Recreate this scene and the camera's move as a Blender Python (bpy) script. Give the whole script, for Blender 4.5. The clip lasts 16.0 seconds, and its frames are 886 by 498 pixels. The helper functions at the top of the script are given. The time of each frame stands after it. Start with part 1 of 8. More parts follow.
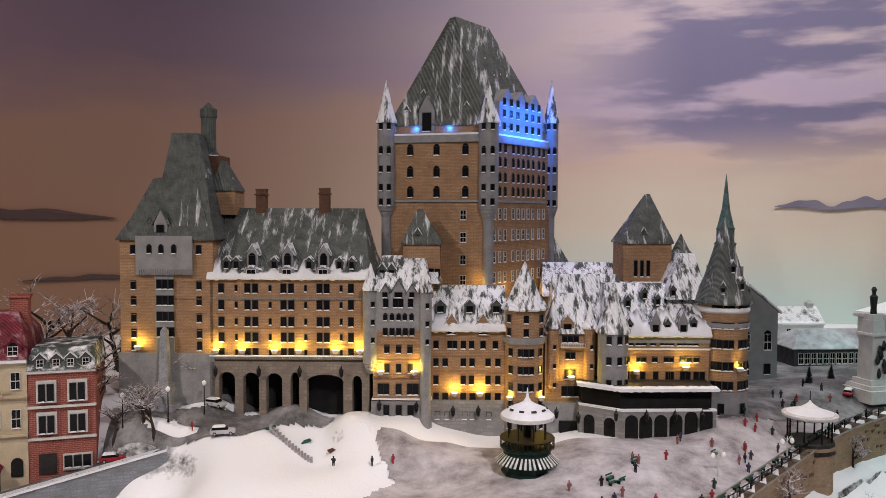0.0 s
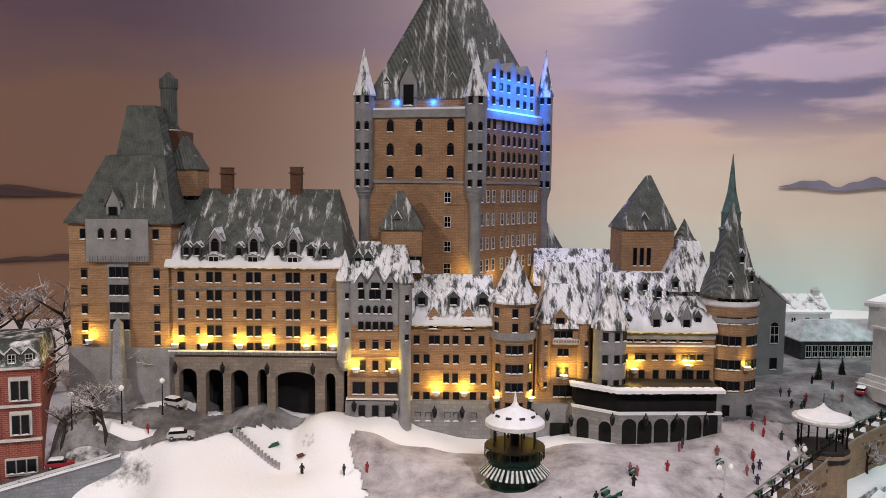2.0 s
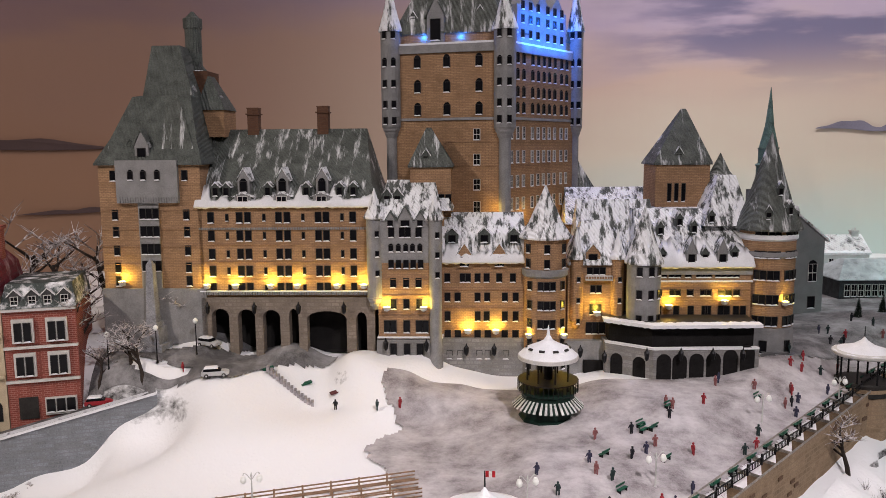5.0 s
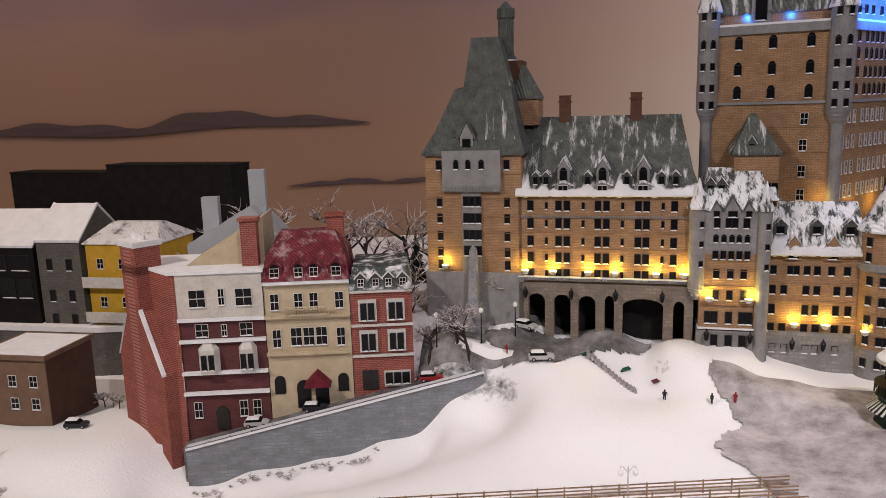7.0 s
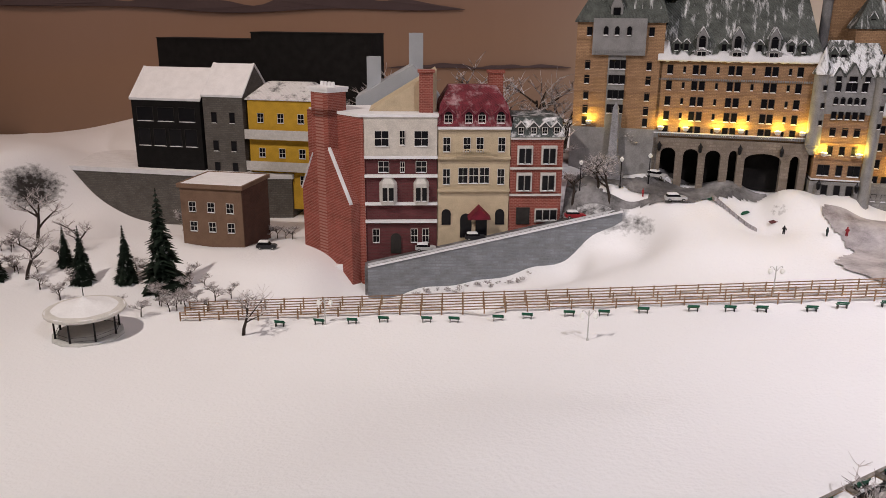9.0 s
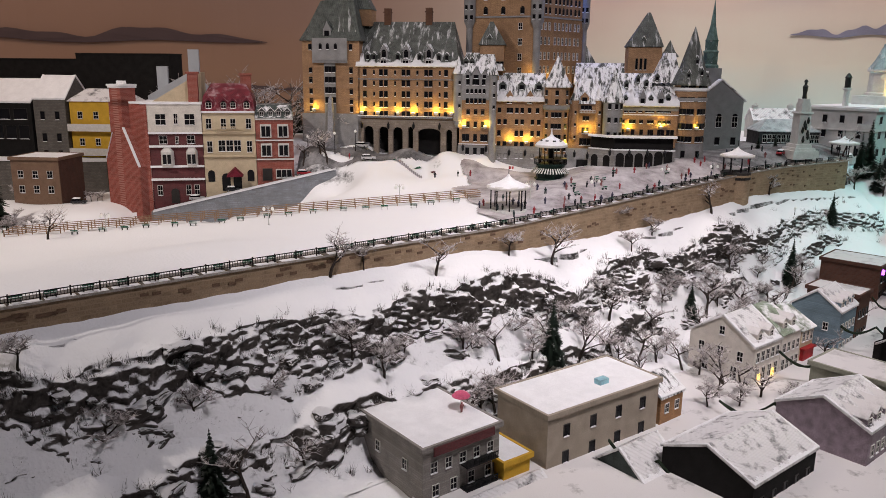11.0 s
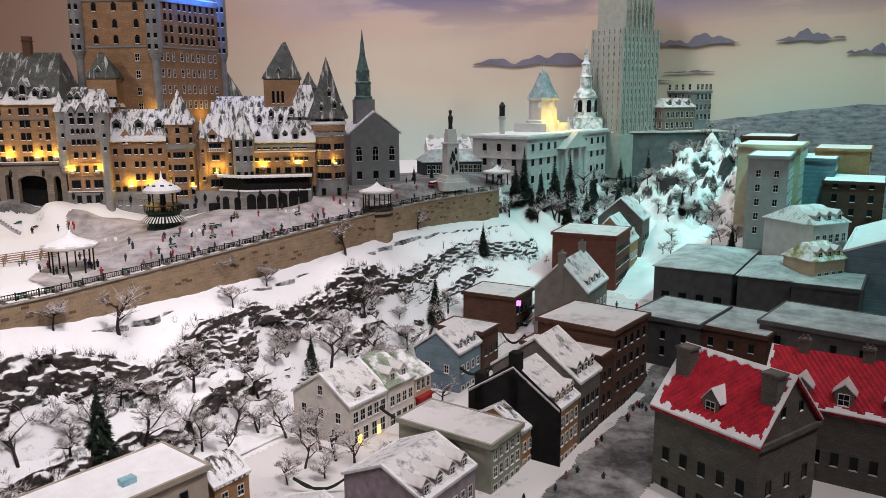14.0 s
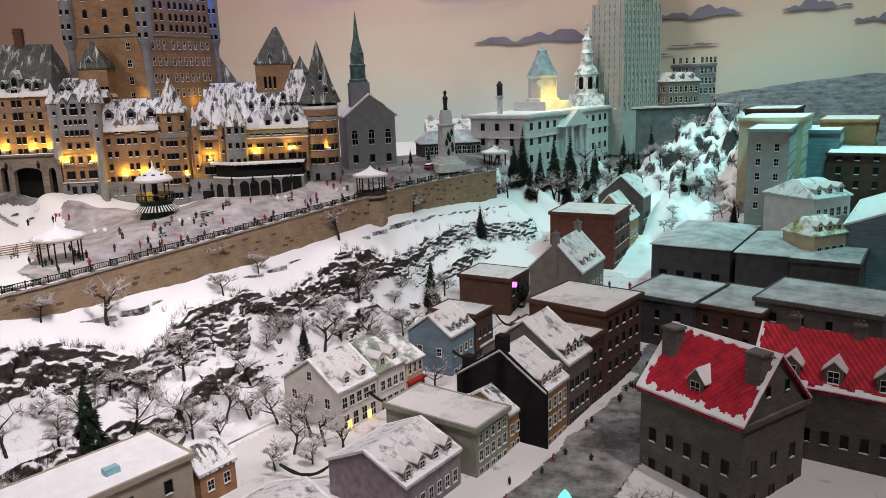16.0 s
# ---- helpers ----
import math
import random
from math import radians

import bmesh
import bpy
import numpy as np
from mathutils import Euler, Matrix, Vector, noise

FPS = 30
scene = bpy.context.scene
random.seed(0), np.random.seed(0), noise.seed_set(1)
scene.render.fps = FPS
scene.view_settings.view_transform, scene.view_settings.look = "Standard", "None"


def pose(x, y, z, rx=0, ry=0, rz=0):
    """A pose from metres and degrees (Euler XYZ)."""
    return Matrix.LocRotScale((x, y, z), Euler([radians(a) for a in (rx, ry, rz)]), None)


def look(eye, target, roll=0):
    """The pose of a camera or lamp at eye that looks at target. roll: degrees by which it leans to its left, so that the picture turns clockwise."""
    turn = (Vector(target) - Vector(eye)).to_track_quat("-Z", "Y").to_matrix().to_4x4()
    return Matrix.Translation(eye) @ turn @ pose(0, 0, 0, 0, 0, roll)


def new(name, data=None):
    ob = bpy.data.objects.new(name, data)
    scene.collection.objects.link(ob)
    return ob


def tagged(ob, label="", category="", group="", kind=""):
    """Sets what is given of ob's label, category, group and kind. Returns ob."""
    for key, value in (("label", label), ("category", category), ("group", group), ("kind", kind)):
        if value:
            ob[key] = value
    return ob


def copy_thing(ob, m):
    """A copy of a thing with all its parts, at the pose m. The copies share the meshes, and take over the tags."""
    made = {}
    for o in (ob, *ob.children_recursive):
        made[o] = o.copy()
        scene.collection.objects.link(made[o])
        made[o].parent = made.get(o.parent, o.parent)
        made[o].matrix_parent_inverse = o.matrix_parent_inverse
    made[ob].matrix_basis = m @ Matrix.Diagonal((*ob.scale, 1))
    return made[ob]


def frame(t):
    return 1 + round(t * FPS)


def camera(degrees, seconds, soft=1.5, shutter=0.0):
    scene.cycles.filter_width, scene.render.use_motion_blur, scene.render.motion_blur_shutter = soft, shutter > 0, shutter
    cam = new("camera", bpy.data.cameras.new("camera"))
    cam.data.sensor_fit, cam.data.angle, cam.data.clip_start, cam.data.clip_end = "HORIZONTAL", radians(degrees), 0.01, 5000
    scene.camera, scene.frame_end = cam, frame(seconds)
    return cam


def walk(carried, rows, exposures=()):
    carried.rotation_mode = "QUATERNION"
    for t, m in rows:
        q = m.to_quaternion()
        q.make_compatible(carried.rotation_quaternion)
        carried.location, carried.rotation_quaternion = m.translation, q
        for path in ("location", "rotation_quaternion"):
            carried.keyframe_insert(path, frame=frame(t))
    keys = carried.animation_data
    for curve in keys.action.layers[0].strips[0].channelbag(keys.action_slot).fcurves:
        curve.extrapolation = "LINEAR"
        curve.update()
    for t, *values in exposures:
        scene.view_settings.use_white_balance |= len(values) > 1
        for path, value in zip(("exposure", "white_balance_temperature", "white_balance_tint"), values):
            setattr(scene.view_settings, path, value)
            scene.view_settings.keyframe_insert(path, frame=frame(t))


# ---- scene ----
cam = camera(60.0, 16.0, 0.8)
PATH = [
    (0, (0.1077, -0.3456, 1.4814), (-0.0576, 1.6456, 1.3916), 0.17),
    (0.5, (0.1235, -0.2056, 1.4993), (-0.0508, 1.7846, 1.4064), 0.15),
    (1, (0.1364, -0.1807, 1.5000), (-0.0042, 1.8088, 1.3507), 0.58),
    (1.5, (0.1258, -0.1844, 1.5063), (-0.0250, 1.8055, 1.3743), 0.53),
    (2, (0.1197, -0.1817, 1.4997), (-0.0283, 1.8067, 1.3437), 0.52),
    (2.5, (0.1090, -0.1820, 1.5006), (-0.0577, 1.8044, 1.3385), 0.32),
    (3, (0.1008, -0.1852, 1.4887), (-0.0804, 1.8016, 1.3476), -0.15),
    (3.2, (0.1048, -0.1827, 1.4892), (-0.0731, 1.8036, 1.3380), -0.26),
    (5.3, (0.1118, -0.1612, 1.4342), (-0.1280, 1.8068, 1.1711), -0.49),
    (5.5, (0.0848, -0.1578, 1.4236), (-0.2402, 1.8040, 1.2101), -0.96),
    (6, (0.0802, -0.1593, 1.4134), (-0.4156, 1.7702, 1.2365), -1.82),
    (6.5, (-0.0052, -0.1856, 1.4482), (-0.5816, 1.7122, 1.1908), -1.56),
    (7, (-0.2035, -0.2517, 1.5359), (-0.8395, 1.6072, 1.1618), -1.65),
    (7.5, (-0.4353, -0.3295, 1.6311), (-1.1355, 1.4685, 1.1050), -1.67),
    (8, (-0.6381, -0.4027, 1.6301), (-1.3207, 1.3728, 1.0123), -1.16),
    (8.2, (-0.6915, -0.4205, 1.5964), (-1.3389, 1.3552, 0.9424), -0.51),
    (10.3, (0.2072, -1.4045, 1.3215), (-0.4193, 0.4467, 0.8964), 1.77),
    (10.5, (0.2419, -1.4780, 1.3272), (-0.2850, 0.4007, 0.8880), 2.09),
    (11, (0.2969, -1.4285, 1.3208), (-0.0765, 0.4825, 0.8638), 0.59),
    (11.5, (0.3381, -1.4090, 1.3261), (0.0915, 0.5256, 0.8828), -0.09),
    (12, (0.4468, -1.3638, 1.3604), (0.2897, 0.5797, 0.9151), 0.49),
    (12.5, (0.6558, -1.2676, 1.3796), (0.6220, 0.6849, 0.9477), -0.94),
    (13, (0.7526, -1.1996, 1.3679), (0.7455, 0.7677, 1.0077), 0.35),
    (13.5, (0.8048, -1.1732, 1.3608), (0.8168, 0.7962, 1.0120), -0.01),
    (14, (0.8301, -1.1419, 1.3382), (0.9693, 0.8156, 0.9523), -0.41),
    (14.5, (0.8280, -1.1414, 1.3403), (0.9756, 0.8166, 0.9601), 0.17),
    (15, (0.8515, -1.1350, 1.3288), (0.9357, 0.8149, 0.8919), 0.33),
    (15.5, (0.8629, -1.1535, 1.3459), (1.0438, 0.7921, 0.9194), -0.83),
    (16, (0.9115, -1.1320, 1.3407), (0.9983, 0.8182, 0.9060), -1.99),
]
walk(cam, [(t, look(eye, target, roll)) for t, eye, target, roll in PATH],
     [(0, 0.0), (0.8, 0.13), (3.2, 0.1), (5.4, 0.02), (8.2, 0.0), (16, 0.0)])


# ---- light ----
world = bpy.data.worlds.new("room")
scene.world = world
world.use_nodes = True
world.node_tree.nodes["Background"].inputs[0].default_value = (0.75, 0.8, 1.0, 1)
world.node_tree.nodes["Background"].inputs[1].default_value = 0.004


def area(name, eye, target, size, power, colour, spread=180):
    lamp = bpy.data.lights.new(name, "AREA")
    lamp.shape, lamp.size, lamp.energy, lamp.color, lamp.spread = "DISK", size, power, colour, radians(spread)
    ob = new(name, lamp)
    ob.matrix_world = look(eye, target)
    return ob


def bulb(name, place, power, colour, size=0.006):
    lamp = bpy.data.lights.new(name, "POINT")
    lamp.energy, lamp.color, lamp.shadow_soft_size = power, colour, size
    ob = new(name, lamp)
    ob.location = place
    return ob


# ceiling spots of the exhibition hall, with added fills for slope and street
area("key_spot", (1.0, -0.9, 3.3), (-0.2, 0.95, 0.9), 0.07, 11.4, (1.0, 0.92, 0.97), 94)
area("left_spot", (-1.9, -0.6, 2.9), (-1.0, 0.7, 0.85), 0.09, 14.0, (1.0, 0.88, 0.80), 105)
# two unseen fills that brighten the snow slope and the street fronts
area("slope_fill", (0.95, -0.7, 3.3), (0.30, 0.62, 0.75), 0.06, 3.2, (1.0, 0.9, 0.9), 46)
area("street_fill", (2.3, -0.7, 3.2), (1.3, 0.6, 0.6), 0.06, 2.8, (1.0, 0.9, 0.88), 56)
area("teal_spot", (2.6, 0.9, 3.2), (2.2, 1.85, 0.8), 0.2, 7.4, (0.30, 1.0, 0.97), 62)
area("mural_wash", (0.6, 1.9, 3.4), (0.8, 3.3, 1.6), 0.6, 27.5, (1.0, 0.9, 0.92), 150)
area("mural_wash_side", (-2.0, 1.2, 3.2), (-3.0, 2.4, 1.4), 0.5, 14, (1.0, 0.75, 0.62), 150)
area("mural_wash_far", (2.2, 1.8, 3.2), (2.9, 2.9, 1.5), 0.5, 13, (1.0, 0.96, 0.88), 150)


# ---- materials ----
def mat(name, colour, rough=0.7, vary=0.25, scale=60, bump=0.3, metal=0.0, second=None, stretch=(1, 1, 1), fine=400):
    m = bpy.data.materials.new(name)
    m.use_nodes = True
    nt = m.node_tree
    n, l = nt.nodes, nt.links
    p = n["Principled BSDF"]
    p.inputs["Roughness"].default_value, p.inputs["Metallic"].default_value = rough, metal
    p.inputs["Specular IOR Level"].default_value = 0.2 if rough > 0.2 else 0.5
    co, mp = n.new("ShaderNodeTexCoord"), n.new("ShaderNodeMapping")
    mp.inputs["Scale"].default_value = stretch
    l.new(co.outputs["Object"], mp.inputs[0])
    a, b = n.new("ShaderNodeTexNoise"), n.new("ShaderNodeTexNoise")
    a.inputs["Scale"].default_value, a.inputs["Detail"].default_value = scale, 5
    b.inputs["Scale"].default_value, b.inputs["Detail"].default_value = fine, 3
    l.new(mp.outputs[0], a.inputs[0])
    l.new(mp.outputs[0], b.inputs[0])
    add = n.new("ShaderNodeMath")
    add.operation = "ADD"
    l.new(a.outputs[0], add.inputs[0])
    l.new(b.outputs[0], add.inputs[1])
    rng = n.new("ShaderNodeMapRange")
    rng.inputs[1].default_value, rng.inputs[2].default_value = 0.7, 1.3
    l.new(add.outputs[0], rng.inputs[0])
    mix = n.new("ShaderNodeMix")
    mix.data_type = "RGBA"
    s = second or [c * (1 - vary * 2) for c in colour]
    mix.inputs[6].default_value, mix.inputs[7].default_value = (*s, 1), (*[min(1, c * (1 + vary * 0.5)) for c in colour], 1)
    l.new(rng.outputs[0], mix.inputs[0])
    l.new(mix.outputs[2], p.inputs["Base Color"])
    bp = n.new("ShaderNodeBump")
    bp.inputs["Strength"].default_value, bp.inputs["Distance"].default_value = bump, 0.002
    l.new(b.outputs[0], bp.inputs["Height"])
    l.new(bp.outputs[0], p.inputs["Normal"])
    return m


def brick_mat(name, colour, mortar, row=0.004, width=0.012, depth=0.4):
    m = mat(name, colour, 0.85, 0.2, 30)
    nt = m.node_tree
    n, l = nt.nodes, nt.links
    p = n["Principled BSDF"]
    mix = next(x for x in n if x.type == "MIX")
    co = next(x for x in n if x.type == "TEX_COORD")
    sep, com, sm = n.new("ShaderNodeSeparateXYZ"), n.new("ShaderNodeCombineXYZ"), n.new("ShaderNodeMath")
    l.new(co.outputs["Object"], sep.inputs[0])
    l.new(sep.outputs[0], sm.inputs[0])
    l.new(sep.outputs[1], sm.inputs[1])
    l.new(sm.outputs[0], com.inputs[0])
    l.new(sep.outputs[2], com.inputs[1])
    br = n.new("ShaderNodeTexBrick")
    br.inputs["Scale"].default_value = 1.0
    br.inputs["Mortar Size"].default_value = row * 0.12
    br.inputs["Brick Width"].default_value, br.inputs["Row Height"].default_value = width, row
    br.inputs["Mortar"].default_value = (*mortar, 1)
    l.new(com.outputs[0], br.inputs[0])
    l.new(mix.outputs[2], br.inputs["Color1"])
    dk = n.new("ShaderNodeMix")
    dk.data_type, dk.blend_type = "RGBA", "MULTIPLY"
    dk.inputs[0].default_value = 1
    dk.inputs[7].default_value = (0.8, 0.78, 0.75, 1)
    l.new(mix.outputs[2], dk.inputs[6])
    l.new(dk.outputs[2], br.inputs["Color2"])
    l.new(br.outputs["Color"], p.inputs["Base Color"])
    bp = next(x for x in n if x.type == "BUMP")
    inv = n.new("ShaderNodeMath")
    inv.operation = "SUBTRACT"
    inv.inputs[0].default_value = 1
    l.new(br.outputs["Fac"], inv.inputs[1])
    l.new(inv.outputs[0], bp.inputs["Height"])
    bp.inputs["Strength"].default_value, bp.inputs["Distance"].default_value = depth, 0.001
    return m


def snowy(name, under, cover=0.5, stretch=(40, 40, 9), steep=False, snow=(0.82, 0.82, 0.84), low=0.3, high=0.75, ribs=0.0, soft=0.07):
    """A surface that snow lies on in patches; with steep it stays only where the ground is flat enough."""
    m = mat(name, under, 0.6, 0.3, 50, 0.8 if steep else 0.3, fine=150 if steep else 400)
    nt = m.node_tree
    n, l = nt.nodes, nt.links
    p = n["Principled BSDF"]
    mix = next(x for x in n if x.type == "MIX")
    co = next(x for x in n if x.type == "TEX_COORD")
    mp, no = n.new("ShaderNodeMapping"), n.new("ShaderNodeTexNoise")
    mp.inputs["Scale"].default_value = stretch
    no.inputs["Scale"].default_value, no.inputs["Detail"].default_value, no.inputs["Roughness"].default_value = 1.0, 8, 0.68
    l.new(co.outputs["Object"], mp.inputs[0])
    l.new(mp.outputs[0], no.inputs[0])
    rng = n.new("ShaderNodeMapRange")
    val = no.outputs[0]
    if steep:
        ge, sp, ad = n.new("ShaderNodeNewGeometry"), n.new("ShaderNodeSeparateXYZ"), n.new("ShaderNodeMath")
        l.new(ge.outputs["Normal"], sp.inputs[0])
        ad.operation = "MULTIPLY_ADD"
        ad.inputs[1].default_value = 0.35
        l.new(no.outputs[0], ad.inputs[0])
        l.new(sp.outputs[2], ad.inputs[2])
        val = ad.outputs[0]
        rng.inputs[1].default_value, rng.inputs[2].default_value = low, high
    else:
        rng.inputs[1].default_value, rng.inputs[2].default_value = 1 - cover - soft, 1 - cover + soft
    l.new(val, rng.inputs[0])
    top = n.new("ShaderNodeMix")
    top.data_type = "RGBA"
    top.inputs[7].default_value = (*snow, 1)
    l.new(rng.outputs[0], top.inputs[0])
    l.new(mix.outputs[2], top.inputs[6])
    l.new(top.outputs[2], p.inputs["Base Color"])
    if ribs:
        sp, ad, wv = n.new("ShaderNodeSeparateXYZ"), n.new("ShaderNodeMath"), n.new("ShaderNodeMath")
        l.new(co.outputs["Object"], sp.inputs[0])
        l.new(sp.outputs[0], ad.inputs[0])
        l.new(sp.outputs[1], ad.inputs[1])
        mu = n.new("ShaderNodeMath")
        mu.operation = "MULTIPLY"
        mu.inputs[1].default_value = 6.283 / ribs
        l.new(ad.outputs[0], mu.inputs[0])
        wv.operation = "SINE"
        l.new(mu.outputs[0], wv.inputs[0])
        bp = next(x for x in n if x.type == "BUMP")
        l.new(wv.outputs[0], bp.inputs["Height"])
        bp.inputs["Strength"].default_value, bp.inputs["Distance"].default_value = 0.6, 0.0013
    return m


SNOW = mat("snow", (0.8, 0.8, 0.82), 0.75, 0.06, 40, 0.35)
TAN = brick_mat("tan_brick", (0.43, 0.265, 0.15), (0.23, 0.135, 0.08), 0.0036, 0.010)
GREY = mat("grey_stone", (0.27, 0.265, 0.265), 0.8, 0.15, 45, 0.25)
ASHLAR = brick_mat("grey_ashlar", (0.30, 0.29, 0.285), (0.20, 0.195, 0.19), 0.008, 0.018, 0.25)
COPPER = snowy("copper_roof", (0.12, 0.13, 0.118), 0.40, (60, 14, 7), ribs=0.0075, soft=0.06, snow=(0.74, 0.74, 0.75))
COPPERBARE = snowy("copper_roof_bare", (0.11, 0.122, 0.112), 0.31, (60, 16, 8), ribs=0.0075, soft=0.06, snow=(0.66, 0.66, 0.68))
COPPERSNOW = snowy("copper_roof_snowed", (0.095, 0.103, 0.095), 0.53, (80, 34, 18), ribs=0.0075, soft=0.05)
DARKROOF = snowy("slate_roof", (0.075, 0.075, 0.08), 0.60, (34, 34, 26), snow=(0.68, 0.67, 0.68), soft=0.09, ribs=0.012)
PANE = mat("window_pane", (0.008, 0.008, 0.010), 0.25, 0.1, 20, 0.0)
FRAMEW = mat("white_paint", (0.62, 0.60, 0.57), 0.6, 0.1, 80, 0.1)
FRAMED = mat("dark_paint", (0.035, 0.032, 0.03), 0.5, 0.2, 80, 0.1)
REDBRICK = brick_mat("red_brick", (0.32, 0.085, 0.065), (0.36, 0.17, 0.14), 0.0042, 0.011)
MAROON = brick_mat("maroon_brick", (0.15, 0.045, 0.05), (0.10, 0.05, 0.05), 0.004, 0.011)
DARKBRICK = brick_mat("dark_brick", (0.11, 0.05, 0.035), (0.08, 0.05, 0.04), 0.004, 0.011)
CREAM = mat("cream_plaster", (0.56, 0.46, 0.32), 0.8, 0.12, 40)
WHITEP = mat("white_plaster", (0.62, 0.58, 0.53), 0.8, 0.12, 40)
BEIGE = mat("beige_stucco", (0.36, 0.31, 0.25), 0.85, 0.15, 30)
YELLOW = mat("yellow_render", (0.60, 0.36, 0.04), 0.8, 0.12, 40)
BLUEP = brick_mat("blue_clapboard", (0.20, 0.28, 0.34), (0.13, 0.19, 0.24), 0.005, 0.5)
GREYP = brick_mat("grey_clapboard", (0.30, 0.28, 0.26), (0.2, 0.19, 0.18), 0.005, 0.5)
STONE = brick_mat("field_stone", (0.17, 0.155, 0.14), (0.10, 0.095, 0.09), 0.006, 0.014, 0.7)
# black walls, and the deep shade inside the hotel's arches put in as colour
BLACK = mat("black_wall_and_shade", (0.012, 0.011, 0.011), 0.9, 0.3, 40)
SHEDROOF = snowy("shed_roof", (0.15, 0.155, 0.16), 0.55, (12, 12, 12), snow=(0.52, 0.53, 0.54), soft=0.2, ribs=0.016)
FLATSNOW = snowy("trodden_roof_snow", (0.24, 0.23, 0.23), 0.66, (14, 14, 14), snow=(0.62, 0.6, 0.6), soft=0.16)
ORANGEB = brick_mat("orange_brick", (0.42, 0.23, 0.11), (0.28, 0.17, 0.1), 0.004, 0.011)
PALEW = mat("pale_stone", (0.55, 0.55, 0.53), 0.8, 0.12, 40)
REDROOF = snowy("red_roof", (0.50, 0.02, 0.04), 0.20, (22, 22, 22), ribs=0.012, soft=0.05)
MAROONROOF = snowy("maroon_roof", (0.20, 0.03, 0.045), 0.36, (34, 34, 20), ribs=0.008, soft=0.14, snow=(0.62, 0.48, 0.5))
WALLSTONE = brick_mat("promenade_stone", (0.36, 0.26, 0.17), (0.29, 0.21, 0.14), 0.009, 0.026, 0.35)
BLOCKWALL = brick_mat("grey_block_wall", (0.27, 0.29, 0.32), (0.19, 0.2, 0.22), 0.0075, 0.035, 0.6)
ROAD = snowy("asphalt_street", (0.13, 0.125, 0.128), 0.38, (10, 10, 10), snow=(0.42, 0.41, 0.42), soft=0.16)
DECK = snowy("wooden_boardwalk", (0.24, 0.21, 0.215), 0.52, (14, 14, 11), snow=(0.52, 0.49, 0.5), soft=0.16)
ROCK = snowy("ledge_rock", (0.082, 0.072, 0.066), steep=True, low=0.45, high=0.78, stretch=(120, 120, 260))
GROUND = snowy("snowy_rock", (0.05, 0.047, 0.045), steep=True, low=0.55, high=0.68, stretch=(45, 45, 70))
IRON = mat("black_iron", (0.02, 0.02, 0.022), 0.45, 0.2, 80, 0.1, 0.6)
GREENP = mat("green_paint", (0.015, 0.10, 0.06), 0.5, 0.2, 80, 0.1)
DKGREEN = mat("dark_green_paint", (0.008, 0.026, 0.019), 0.5, 0.2, 80, 0.1)
BARK = mat("bark", (0.05, 0.038, 0.032), 0.9, 0.3, 120, 0.4)
TWIG = snowy("frosted_twigs", (0.10, 0.075, 0.07), 0.52, (120, 120, 120), snow=(0.62, 0.58, 0.58))
NEEDLE = snowy("conifer_needles", (0.012, 0.022, 0.014), 0.33, (90, 90, 90))
BUSHM = snowy("frosted_shrub", (0.05, 0.042, 0.036), 0.40, (110, 110, 110))
BRONZE = mat("bronze", (0.035, 0.04, 0.038), 0.45, 0.2, 80, 0.2, 0.5)
CLOTHS = [mat("painted_cloth", c, 0.7, 0.2, 100, 0.1) for c in ((0.02, 0.02, 0.025), (0.03, 0.05, 0.05), (0.35, 0.04, 0.05), (0.30, 0.12, 0.12), (0.05, 0.05, 0.09))]
TIMBER = mat("fence_timber", (0.30, 0.19, 0.12), 0.8, 0.25, 70, 0.3)
CARW = mat("white_car_paint", (0.5, 0.5, 0.5), 0.3, 0.1, 40, 0.0)
CARD = mat("dark_car_paint", (0.03, 0.03, 0.035), 0.3, 0.1, 40, 0.0)
CARR = mat("red_car_paint", (0.35, 0.03, 0.04), 0.3, 0.1, 40, 0.0)


def glow(name, colour, power):
    m = bpy.data.materials.new(name)
    m.use_nodes = True
    p = m.node_tree.nodes["Principled BSDF"]
    p.inputs["Base Color"].default_value = (*colour, 1)
    p.inputs["Emission Color"].default_value = (*colour, 1)
    p.inputs["Emission Strength"].default_value = power
    return m


BROWNB = brick_mat("brown_brick", (0.15, 0.075, 0.045), (0.10, 0.055, 0.04), 0.0036, 0.010)

LAMPGLOW = glow("lamp_glow", (1.0, 0.72, 0.22), 12)
GREENGLOW = glow("green_light", (0.05, 1.0, 0.55), 5)
GLOBE = glow("frosted_globe", (0.75, 0.75, 0.72), 0.12)
PURPLEGLOW = glow("purple_light", (0.55, 0.12, 1.0), 4)
WARMGLOW = glow("warm_window", (1.0, 0.6, 0.12), 3)


# ---- mesh helpers ----
def part(name, bm, material, parent=None, label="", place=None):
    me = bpy.data.meshes.new(name)
    bmesh.ops.recalc_face_normals(bm, faces=bm.faces)
    bm.to_mesh(me)
    bm.free()
    for m in (material if isinstance(material, (list, tuple)) else [material]):
        me.materials.append(m)
    ob = new(name, me)
    if parent:
        ob.parent = parent
    if place is not None:
        ob.matrix_basis = place
    if label:
        ob["label"] = label
    return ob


def thing(name, label, category, place=None, group="", kind=""):
    ob = new(name)
    ob.empty_display_size = 0.01
    if place is not None:
        ob.matrix_basis = place
    return tagged(ob, label, category, group, kind)


